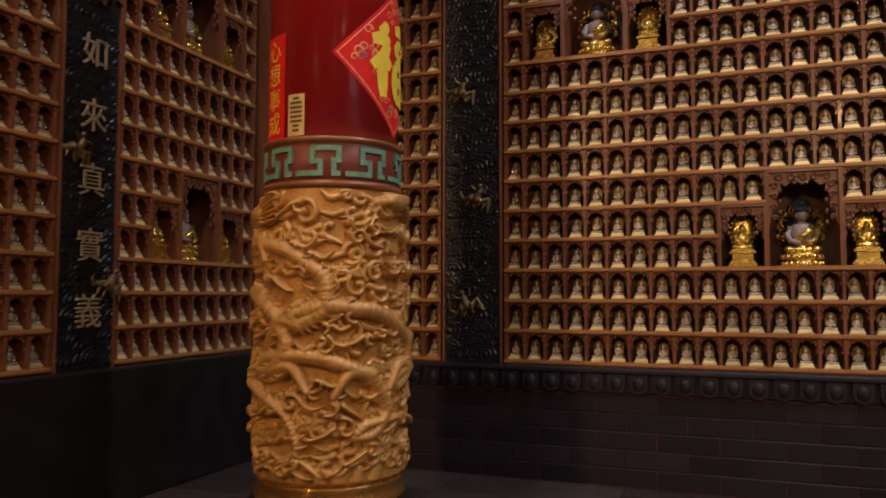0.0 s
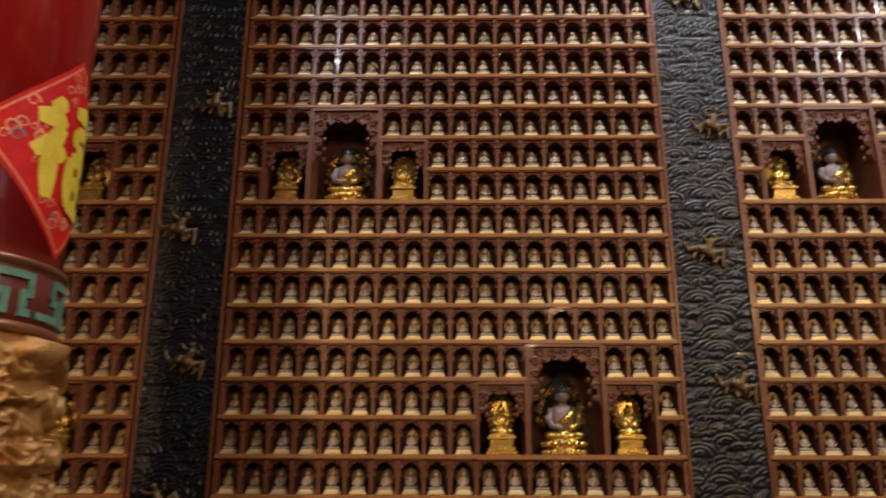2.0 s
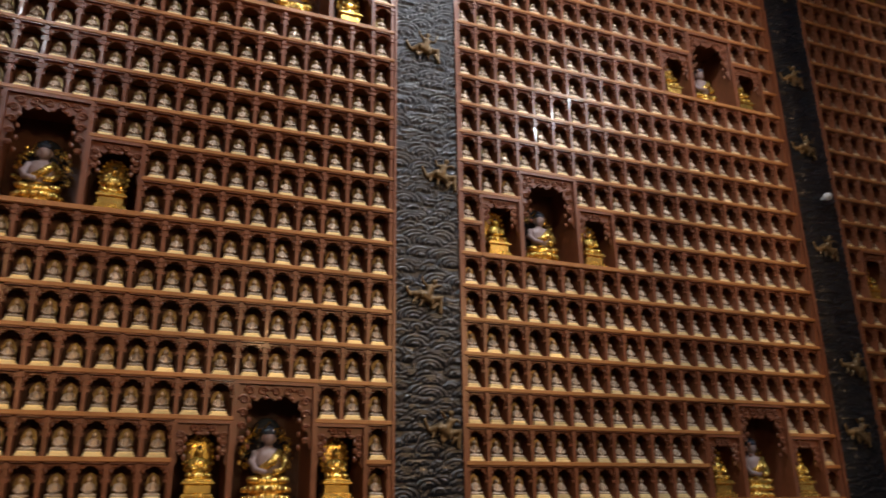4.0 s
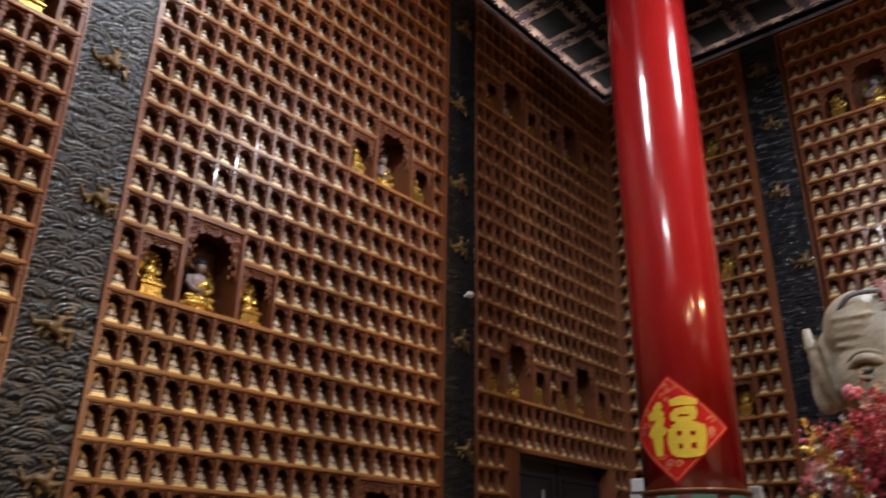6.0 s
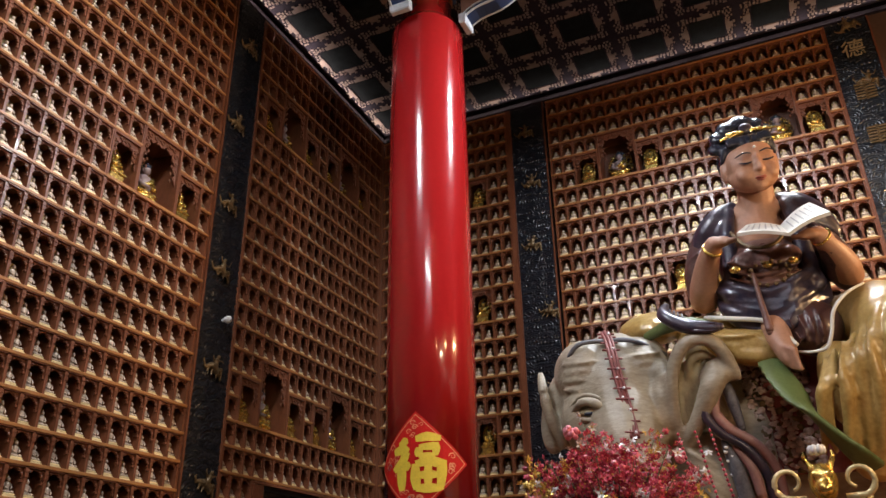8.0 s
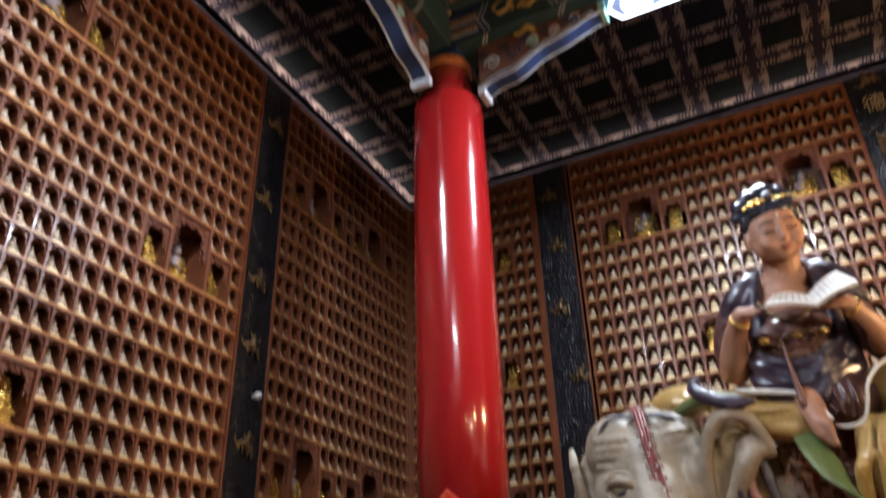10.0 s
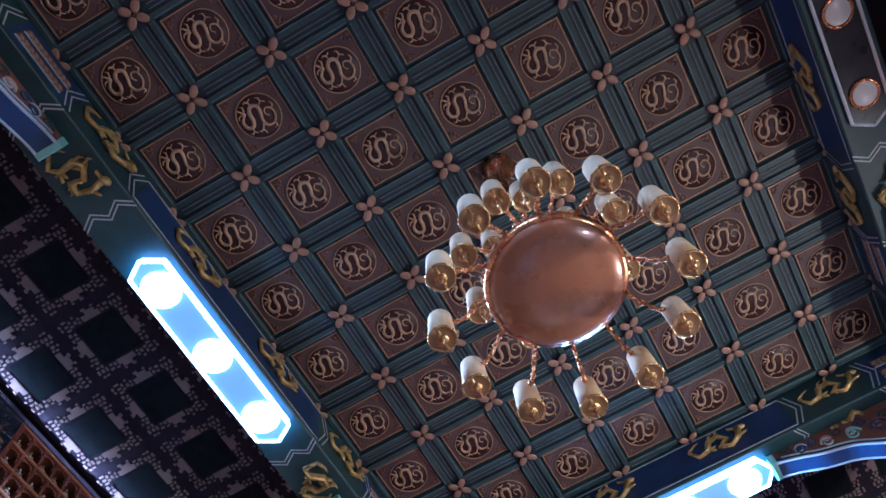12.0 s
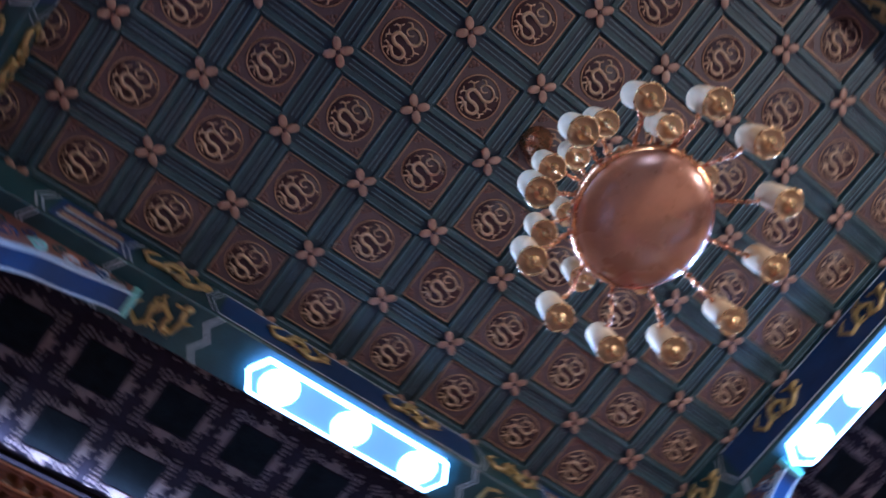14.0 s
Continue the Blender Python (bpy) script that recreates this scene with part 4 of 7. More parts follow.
coffers, flowers, aisles = [], [], []
for i in range(-8, 13):
    for k in range(-10, 8):
        x, y = CX + Q * (i + 0.5), CY + Q * (k + 0.5)
        inside = BX0 + 0.1 < x < BX1 - 0.1 and BY0 + 0.1 < y < BY1 - 0.1
        if inside:
            coffers.append(Matrix.Translation((x, y, H)))
        rx, ry = CX + Q * i, CY + Q * k
        if BX0 + 0.15 < rx < BX1 - 0.15 and BY0 + 0.15 < ry < BY1 - 0.15:
            flowers.append(Matrix.Translation((rx, ry, H)))
ys = [D - 0.34 - Q * k for k in range(3)]
for i in range(17):
    for y in ys:
        aisles.append(Matrix.Translation((E - 0.36 - Q * i, y, H + 0.03)))
for k in range(3, 15):
    for i in range(4):
        aisles.append(Matrix.Translation((E - 0.36 - Q * i, D - 0.34 - Q * k, H + 0.03)))
        if i < 3:
            aisles.append(Matrix.Translation((XL + 0.36 + Q * i, D - 0.34 - Q * k, H + 0.03)))
b = Build()
b.box(XL - 0.4, YF - 0.3, H + 0.034, E + 0.4, D + 0.6, H + 0.2, AISLE)
base = b.mesh("ceiling_slab")


def joined(name, meshes):
    """Several meshes as one, with their materials."""
    vs, fs, mi, sm, slots = [], [], [], [], []
    for me in meshes:
        n = len(vs)
        look_up = []
        for x in me.materials:
            if x not in slots:
                slots.append(x)
            look_up.append(slots.index(x))
        vs += [tuple(v.co) for v in me.vertices]
        for p in me.polygons:
            fs.append(tuple(n + i for i in p.vertices))
            mi.append(look_up[p.material_index])
            sm.append(p.use_smooth)
    out = bpy.data.meshes.new(name)
    out.from_pydata(vs, [], fs)
    for x in slots:
        out.materials.append(x)
    out.polygons.foreach_set("material_index", mi)
    out.polygons.foreach_set("use_smooth", sm)
    out.update()
    return out


ceiling = link("ceiling", joined("ceiling", [base, tile("c", coffer_mesh(), coffers), tile("r", rosette_mesh(), flowers), tile("a", aisle_mesh(), aisles)]))
tagged(ceiling, "coffered ceiling with dragon medallions and flower rosettes", "ceiling", kind="structure")

# ---- columns ----


def carve_field(seed, nu, nz, width, height):
    """Relief of coiling dragons among scrolled clouds, in metres, on a sheet that closes on itself."""
    rng = np.random.RandomState(seed)
    u = np.linspace(0, width, nu, endpoint=False)
    z = np.linspace(0, height, nz)
    f = np.zeros((nz, nu))

    def stroke(pts, rad, top, ribs=0.0):
        pts = np.array(pts, float)
        seg = np.r_[0, np.cumsum(np.hypot(*np.diff(pts, axis=0).T))]
        s = np.linspace(0, seg[-1], max(4, int(seg[-1] / 0.006)))
        px, pz = np.interp(s, seg, pts[:, 0]), np.interp(s, seg, pts[:, 1])
        rr = np.interp(s, np.linspace(0, seg[-1], len(rad)), rad)
        for x, y, r, q in zip(px, pz, rr, s):
            k0, k1 = np.searchsorted(z, y - r), np.searchsorted(z, y + r)
            i0, i1 = int((x - r) / width * nu), int((x + r) / width * nu) + 2
            if k1 <= k0:
                continue
            ii = np.arange(i0, i1)
            dx = ii * width / nu - x
            d2 = (dx[None] ** 2 + (z[k0:k1][:, None] - y) ** 2) / r ** 2
            h = top * np.sqrt(np.clip(1 - d2, 0, 1)) * (1 + ribs * math.sin(q * 2 * math.pi / 0.022))
            sub = f[k0:k1][:, ii % nu]
            f[k0:k1, ii % nu] = np.maximum(sub, h)

    def smooth(pts, n=60):
        pts = np.array(pts, float)
        t = np.linspace(0, len(pts) - 1, n)
        a = np.arange(len(pts))
        out = np.stack([np.interp(t, a, pts[:, 0]), np.interp(t, a, pts[:, 1])], 1)
        for _ in range(6):
            out[1:-1] = (out[:-2] + 2 * out[1:-1] + out[2:]) / 4
        return out

    # clouds
    for _ in range(260):
        x, y, r0 = rng.uniform(0, width), rng.uniform(0.04, height - 0.04), rng.uniform(0.03, 0.075)
        hand = rng.choice((-1, 1))
        a = np.linspace(rng.uniform(0, 6), 0, 26) + np.linspace(0, 7.5, 26)
        q = r0 * np.linspace(1, 0.18, 26)
        stroke(np.stack([x + hand * q * np.cos(a), y + q * np.sin(a)], 1), [0.018, 0.014, 0.020], 0.036)
        tail = [(x + hand * r0, y), (x + hand * (r0 + 0.05), y - 0.02), (x + hand * (r0 + 0.10), y + rng.uniform(-0.05, 0.04))]
        stroke(smooth(tail, 14), [0.020, 0.018, 0.005], 0.032)
    # two long dragons
    for x0, ph in ((0.0, 0.0), (width * 0.52, 1.4), (width * 0.28, 3.0)):
        pts = [(x0 + 0.42 * i / 8 * 1.5 + 0.20 * math.sin(i * 1.05 + ph), height * (0.90 - 0.80 * i / 22) + 0.11 * math.cos(i * 1.05 + ph)) for i in range(23)]
        stroke(smooth(pts, 200), [0.028, 0.036, 0.042, 0.044, 0.042, 0.040, 0.032, 0.012], 0.052, 0.16)
        line = smooth(pts, 90)
        for k in range(3, 86):
            d = line[k + 1] - line[k - 1]
            d = d / (np.hypot(*d) + 1e-6)
            side = np.array((-d[1], d[0]))
            stroke([line[k] + side * 0.030, line[k] + side * 0.062 - d * 0.018], [0.013, 0.004], 0.046)
        hx, hy = pts[0]
        stroke([(hx - 0.06, hy - 0.02), (hx + 0.05, hy)], [0.055, 0.075, 0.06], 0.074)
        stroke([(hx - 0.12, hy - 0.035), (hx - 0.04, hy - 0.02)], [0.028, 0.045], 0.066)
        for k in range(7):
            stroke(smooth([(hx + 0.03, hy + 0.01 * k - 0.02), (hx + 0.12, hy + 0.02 * k - 0.05), (hx + 0.20, hy + 0.025 * k - 0.03)], 12), [0.013, 0.011, 0.004], 0.052)
        for k in (4, 8, 12, 16):
            lx, ly = pts[k]
            s = 1 if k % 8 else -1
            foot = (lx + s * 0.17, ly - 0.09)
            stroke(smooth([(lx, ly), (lx + s * 0.10, ly + 0.03), foot], 14), [0.042, 0.034, 0.024], 0.060)
            for c in range(4):
                aa = -1.9 + 0.85 * c
                stroke(smooth([foot, (foot[0] + 0.045 * math.cos(aa), foot[1] + 0.045 * math.sin(aa)), (foot[0] + 0.06 * math.cos(aa + 0.5), foot[1] + 0.06 * math.sin(aa + 0.5))], 8), [0.014, 0.011, 0.004], 0.046)
    # a nearer layer of cloud heads
    for _ in range(105):
        x, y, r0 = rng.uniform(0, width), rng.uniform(0.06, height - 0.06), rng.uniform(0.022, 0.05)
        hand = rng.choice((-1, 1))
        a = np.linspace(rng.uniform(0, 6), 0, 22) + np.linspace(0, 7.0, 22)
        q = r0 * np.linspace(1, 0.2, 22)
        stroke(np.stack([x + hand * q * np.cos(a), y + q * np.sin(a)], 1), [0.015, 0.012, 0.018], 0.058)
        tail = [(x + hand * r0, y), (x + hand * (r0 + 0.04), y - 0.03), (x + hand * (r0 + 0.09), y + rng.uniform(-0.07, 0.03))]
        stroke(smooth(tail, 12), [0.017, 0.014, 0.004], 0.050)
    # rock and waves at the foot
    for i in range(26):
        x = width * i / 26
        stroke([(x, 0.0), (x + rng.uniform(-0.03, 0.03), rng.uniform(0.05, 0.16))], [0.045, 0.03], 0.028)
    f += 0.0025 * rng.rand(nz, nu)
    edge = np.minimum(1, np.minimum(z, height - z) / 0.02)[:, None]
    return f * edge


def carved_drum(nu, nz, seed):
    height, r0 = 1.355, 0.328
    f = carve_field(seed, nu, nz, 2 * math.pi * 0.36, height)
    a = np.linspace(0, 2 * math.pi, nu, endpoint=False)
    zz = np.linspace(0, height, nz)
    bulge = r0 + 0.026 * np.sin(np.clip(1 - zz / height, 0, 1) * math.pi * 0.72)
    rad = bulge[:, None] + f
    co = np.stack([rad * np.cos(a), rad * np.sin(a), np.repeat(zz[:, None], nu, 1)], -1).reshape(-1, 3)
    i = (np.arange(nz - 1)[:, None] * nu + np.arange(nu)[None]).ravel()
    j = (np.arange(nz - 1)[:, None] * nu + (np.arange(nu)[None] + 1) % nu).ravel()
    fs = np.stack([i, j, j + nu, i + nu], 1)
    me = bpy.data.meshes.new("carved_drum")
    me.from_pydata(co.tolist(), [], fs.tolist())
    me.polygons.foreach_set("use_smooth", [True] * len(fs))
    me.materials.append(CARVING)
    return me


def wrap(b, vs, fs, material, angle, zc, r):
    """Lays a flat mesh in x, y on the cylinder, its middle at angle (degrees) and height zc."""
    out = []
    for x, y, *_ in vs:
        a = radians(angle) + x / KR
        out.append((r * math.cos(a), r * math.sin(a), zc + y))
    b.add(out, fs, material)


def cyl_poly(b, outline, material, angle, zc, r, n=14):
    """A convex outline cut into upright strips so that it bends round the column."""
    xs = [p[0] for p in outline]
    x0, x1 = min(xs), max(xs)

    def span(x):
        hits = []
        for (ax, ay), (bx, by) in zip(outline, outline[1:] + outline[:1]):
            if min(ax, bx) - 1e-9 <= x <= max(ax, bx) + 1e-9:
                hits += [ay, by] if abs(ax - bx) < 1e-9 else [ay + (by - ay) * (x - ax) / (bx - ax)]
        return min(hits), max(hits)

    vs, fs = [], []
    for i in range(n + 1):
        x = x0 + (x1 - x0) * i / n
        lo, hi = span(x)
        vs += [(x, lo), (x, hi)]
    for i in range(n):
        fs.append((2 * i, 2 * i + 2, 2 * i + 3, 2 * i + 1))
    wrap(b, vs, fs, material, angle, zc, r)


def fu_paper(b, angle, zc, half=0.37, r=KR + 0.004):
    cyl_poly(b, [(-half, 0), (0, -half), (half, 0), (0, half)], PAPER, angle, zc, r, 20)
    # printed line border
    k = half - 0.02
    n = 16
    for (ax, ay), (bx, by) in zip(((-k, 0), (0, -k), (k, 0), (0, k)), ((0, -k), (k, 0), (0, k), (-k, 0))):
        vs, fs = [], []
        for i in range(n + 1):
            x, y = ax + (bx - ax) * i / n, ay + (by - ay) * i / n
            L = math.hypot(x, y) or 1
            vs += [(x, y), (x * 0.975, y * 0.975)]
        fs = [(2 * i, 2 * i + 1, 2 * i + 3, 2 * i + 2) for i in range(n)]
        wrap(b, vs, fs, PAPER_PATTERN, angle, zc, r + 0.002)
    rnd = random.Random(5)
    # scrolled print in the corners
    for _ in range(210):
        x, y = rnd.uniform(-half, half), rnd.uniform(-half, half)
        if abs(x) + abs(y) > half - 0.05 or (abs(x) < 0.15 and abs(y) < 0.19):
            continue
        q, hand = rnd.uniform(0.014, 0.032), rnd.choice((-1, 1))
        vs, fs = [], []
        for i in range(13):
            a = i / 12 * 7
            s = q * (1 - 0.7 * i / 12)
            for w in (1.0, 0.68):
                vs.append((x + hand * s * w * math.cos(a), y + s * w * math.sin(a)))
        fs = [(2 * i, 2 * i + 1, 2 * i + 3, 2 * i + 2) for i in range(12)]
        wrap(b, vs, fs, PAPER_PATTERN if rnd.random() > 0.12 else TEAL_LINE, angle, zc, r + 0.002)


def brush(b, strokes, angle, zc, r, material, scale):
    """Broad brush strokes with round ends."""
    for k, (pts, w) in enumerate(strokes):
        n = 10
        P2 = []
        for i in range(n + 1):
            t = i / n * (len(pts) - 1)
            j = min(int(t), len(pts) - 2)
            P2.append((pts[j][0] + (pts[j + 1][0] - pts[j][0]) * (t - j), pts[j][1] + (pts[j + 1][1] - pts[j][1]) * (t - j)))
        vs, fs = [], []
        for i, (x, y) in enumerate(P2):
            x2, y2 = P2[min(i + 1, n)]
            x1, y1 = P2[max(i - 1, 0)]
            L = math.hypot(x2 - x1, y2 - y1) or 1
            nx, ny = -(y2 - y1) / L, (x2 - x1) / L
            ww = w * (0.55 + 0.45 * math.sin(math.pi * min(1, max(0, (i + 0.7) / (n + 1)))))
            vs += [((x + nx * ww) * scale, (y + ny * ww) * scale), ((x - nx * ww) * scale, (y - ny * ww) * scale)]
        fs = [(2 * i, 2 * i + 1, 2 * i + 3, 2 * i + 2) for i in range(n)]
        wrap(b, vs, fs, material, angle, zc, r + 0.0004 * k)


FU = [([(-0.55, 0.85), (-0.35, 0.65)], 0.13), ([(-0.85, 0.45), (-0.45, 0.52), (-0.25, 0.42)], 0.11), ([(-0.3, 0.42), (-0.5, 0.05), (-0.85, -0.2)], 0.11),
      ([(-0.5, 0.1), (-0.52, -0.4), (-0.5, -0.9)], 0.12), ([(-0.42, 0.0), (-0.2, -0.15)], 0.1), ([(0.0, 0.85), (0.4, 0.92), (0.85, 0.85)], 0.10),
      ([(0.12, 0.55), (0.10, 0.22)], 0.09), ([(0.12, 0.55), (0.7, 0.58), (0.66, 0.25)], 0.09), ([(0.12, 0.22), (0.66, 0.25)], 0.08),
      ([(0.0, -0.02), (0.0, -0.5), (0.05, -0.9)], 0.11), ([(0.0, -0.02), (0.5, 0.05), (0.88, -0.02), (0.86, -0.5), (0.8, -0.92)], 0.11),
      ([(0.42, 0.0), (0.42, -0.85)], 0.09), ([(0.02, -0.42), (0.82, -0.40)], 0.09), ([(0.02, -0.86), (0.84, -0.86)], 0.10)]


def fret_band(b, z0, z1, r, n=9):
    """The square meander round the column."""
    w = 2 * math.pi / n
    h = z1 - z0
    t = 0.024

    def bar(u0, u1, v0, v1):
        k = max(2, int((u1 - u0) * n * 6))
        vs = []
        for i in range(k + 1):
            a = u0 + (u1 - u0) * i / k
            for rr in (r, r + 0.010):
                for v in (v0, v1):
                    vs.append((rr * math.cos(a), rr * math.sin(a), z0 + v))
        fs = []
        for i in range(k):
            p, q = 4 * i, 4 * i + 4
            fs += [(p + 2, q + 2, q + 3, p + 3), (p + 1, p + 3, q + 3, q + 1), (p, q, q + 2, p + 2)]
        fs += [(0, 2, 3, 1), (4 * k, 4 * k + 1, 4 * k + 3, 4 * k + 2)]
        b.add(vs, fs, FRET)

    ta = t / r
    for i in range(n):
        a = i * w
        L = w
        bar(a, a + 0.62 * L, h - t, h)                     # top
        bar(a, a + ta, h * 0.46, h - t)                     # hook down
        bar(a, a + 0.26 * L, h * 0.40, h * 0.40 + t)
        bar(a + 0.26 * L - ta, a + 0.26 * L, t, h * 0.40)
        bar(a + 0.62 * L - ta, a + 0.62 * L, h * 0.60, h - t)
        bar(a + 0.42 * L, a + 0.62 * L, h * 0.60 - t, h * 0.60)
        bar(a + 0.42 * L, a + 0.42 * L + ta, t, h * 0.60 - t)
        bar(a - 0.30 * L, a + 0.26 * L, 0, t)
        bar(a + 0.42 * L, a + 0.60 * L, 0, t)


def column(name, at, fine, label, paper_angle, seed, girth=1.0):
    col = empty(name, pose(at[0], at[1], 0) @ Matrix.Diagonal((girth, girth, 1, 1)), label, "column", "columns of the hall")
    b = Build()
    b.lathe([(0.46, 0), (0.50, 0.04), (0.52, 0.12), (0.47, 0.24), (0.40, 0.30), (0.39, 0.345)], DARKSTONE, 48)
    part("stone_base", b, col, "dark stone drum base")
    b = Build()
    b.lathe([(0.365, 0.345), (0.376, 0.356), (0.376, 0.372), (0.362, 0.388), (0.358, 0.42), (0.366, 0.432), (0.362, 0.444), (0.345, 0.447)], mat("bronze gilt ring", (0.50, 0.25, 0.07), 0.24, 0.75, 0.2, 8, 80, 0.1), 64)
    part("foot_ring", b, col, "gilded foot ring")
    link("carved_drum", carved_drum(*fine, seed), col, Matrix.Translation((0, 0, 0.446)), "ochre wood carved with dragons and clouds")
    b = Build()
    b.lathe([(0.345, 1.800), (0.352, 1.806), (0.354, 1.816), (0.346, 1.828), (0.336, 1.832), (0.336, 2.004), (0.346, 2.008), (0.354, 2.018), (0.352, 2.03), (0.335, 2.036)], RING, 64)
    b.lathe([(0.337, 1.833), (0.338, 1.834), (0.338, 2.002), (0.337, 2.003)], BANDRED, 64)
    band = part("band", b, col, "dark red band between brown rings")
    b = Build()
    fret_band(b, 1.848, 1.990, 0.338)
    part("fret", b, band, "weathered green square fret")
    b = Build()
    b.lathe([(KR, 2.030), (KR, 3.5), (KR, 5.0), (KR * 0.975, 6.50), (KR * 0.95, 6.54), (KR * 0.78, 6.61), (KR * 0.70, 6.66), (KR * 0.68, 6.98)], LACQUER, 96)
    part("shaft", b, col, "glossy red lacquer shaft")
    b = Build()
    b.lathe([(KR * 0.70, 6.93), (KR * 0.72, 6.94), (KR * 0.72, 7.03), (KR * 0.70, 7.04)], ORANGE, 48)
    b.box(-0.210, -0.210, 7.04, 0.210, 0.210, H + 0.03, NAVY, b=0.01)
    part("capital", b, col, "navy painted capital block")
    b = Build()
    fu_paper(b, paper_angle, 2.43)
    paper = part("paper_diamond", b, col, "red paper diamond with scrolled print")
    b = Build()
    brush(b, [(q, w * 1.6) for q, w in FU], paper_angle, 2.43, KR + 0.007, YELLOW, 0.2)
    part("character", b, paper, "broad yellow brush character")
    return col


col1 = column("dragon_column", K1, (620, 430), "red lacquer column with carved ochre dragon foot", 0.6, 11, 0.975)
column("dragon_column", K2, (300, 200), "red lacquer column with carved ochre dragon foot", -174, 12, 1.06)
# strips on the first column
b = Build()
cyl_poly(b, [(-0.085, -0.255), (0.085, -0.255), (0.085, 0.255), (-0.085, 0.255)], PAPER, -121, 2.28, KR + 0.004, 8)
strip = part("paper_strip", b, col1, "red paper strip with gold writing")
b = Build()
for i, ch in enumerate("心想事成"):
    vs, fs = written(ch, 0.115)
    wrap(b, [(x, y) for x, y, _ in vs], fs, YELLOW, -121, 2.28 + 0.175 - 0.117 * i, KR + 0.006)
part("writing", b, strip, "gold characters")
b = Build()
cyl_poly(b, [(-0.046, -0.098), (0.046, -0.098), (0.046, 0.098), (-0.046, 0.098)], LABEL, -94, 2.138, KR + 0.004, 4)
lab = part("paper_label", b, col1, "ochre paper label with brown bars")
b = Build()
for i in range(8):
    w = 0.018 if i in (0, 6, 7) else 0.033
    cyl_poly(b, [(-w, -0.006), (w, -0.006), (w, 0.006), (-w, 0.006)], INK, -94, 2.138 + 0.078 - 0.0215 * i, KR + 0.0055, 3)
part("writing", b, lab, "brown printed bars")
# two more columns behind the camera carry the front beam
for at in ((K1[0], BY0), (K2[0], BY0)):
    column("dragon_column", at, (160, 110), "red lacquer column with carved ochre dragon foot", -90, 13)

# ---- beams ----


def dragon_relief(seed, size):
    r = random.Random(seed)
    b = Build()
    pts = [(-0.5, 0.1), (-0.38, -0.2), (-0.2, -0.12), (-0.12, 0.2), (0.05, 0.26), (0.16, 0.0), (0.02, -0.2), (0.2, -0.3), (0.36, -0.1), (0.42, 0.18)]
    b.tube([(x * size, 0, z * size) for x, z in pts], [size * q for q in (0.03, 0.05, 0.06, 0.065, 0.065, 0.06, 0.06, 0.055, 0.06, 0.07)], BEAM_GOLD, 7)
    b.ball((0.46 * size, 0, 0.2 * size), (0.11 * size, 0.06 * size, 0.08 * size), BEAM_GOLD, 8, 6)
    for i in range(30):
        x, z = r.choice(pts)
        dx, dz = r.uniform(-0.16, 0.16), r.uniform(-0.16, 0.16)
        b.tube([(x * size, 0, z * size), ((x + dx) * size, -0.01, (z + dz) * size), ((x + dx * 1.3 + dz * 0.4) * size, -0.015, (z + dz * 1.3) * size)], [0.035 * size, 0.028 * size, 0.012 * size], BEAM_GOLD, 5)
    return b.mesh("dragon_relief")


DRAGON = dragon_relief(3, 0.42)


def bracket_mesh(length):
    """A scrolled bracket under a beam; x runs from the column, z up to 0."""
    b = Build()
    n = 18
    low = []
    for i in range(n + 1):
        t = i / n
        low.append((length * t, -(0.46 * (1 - t) ** 1.2 + 0.12) + 0.035 * math.sin(t * 15) * (1 - t)))
    for y0, y1, k, material in ((-0.075, 0.075, 0.0, NAVY), (-0.085, 0.085, 0.06, RUST)):
        o = [(x, z + k) for x, z in low]
        b.plate([(0, -0.001)] + o + [(length, -0.001)], y0, y1, material)
    for s in (-1, 1):
        b.tube([(x, s * 0.082, z + 0.004) for x, z in low], 0.013, WHITELINE, 6)
        b.tube([(x, s * 0.086, z + 0.05) for x, z in low[:-1]], 0.009, WHITELINE, 5)
        for i in range(11):
            t = 0.04 + 0.085 * i
            curl(b, (NAVY, WHITELINE, BEAMTEAL, ORANGE)[i % 4], length * t, -0.04 - 0.17 * (1 - t) * (0.7 + 0.6 * (i % 2)), 0.055, -1 if i % 2 else 1, s * 0.088, 0.010, 1.4)
        for i in range(5):
            curl(b, (WHITELINE, NAVY, MINT)[i % 3], length * (0.12 + 0.17 * i), -0.24 * (1 - i / 6) - 0.03, 0.090 * (1 - i / 8), 1 if i % 2 else -1, s * 0.09, 0.013, 1.5)
    b.box(length - 0.02, -0.10, -0.13, length + 0.04, 0.10, -0.002, MINT, b=0.012)
    b.box(-0.02, -0.10, -0.62, 0.05, 0.10, -0.50, WHITELINE, b=0.012)
    return b.mesh("bracket")


BRACKET = bracket_mesh(1.25)


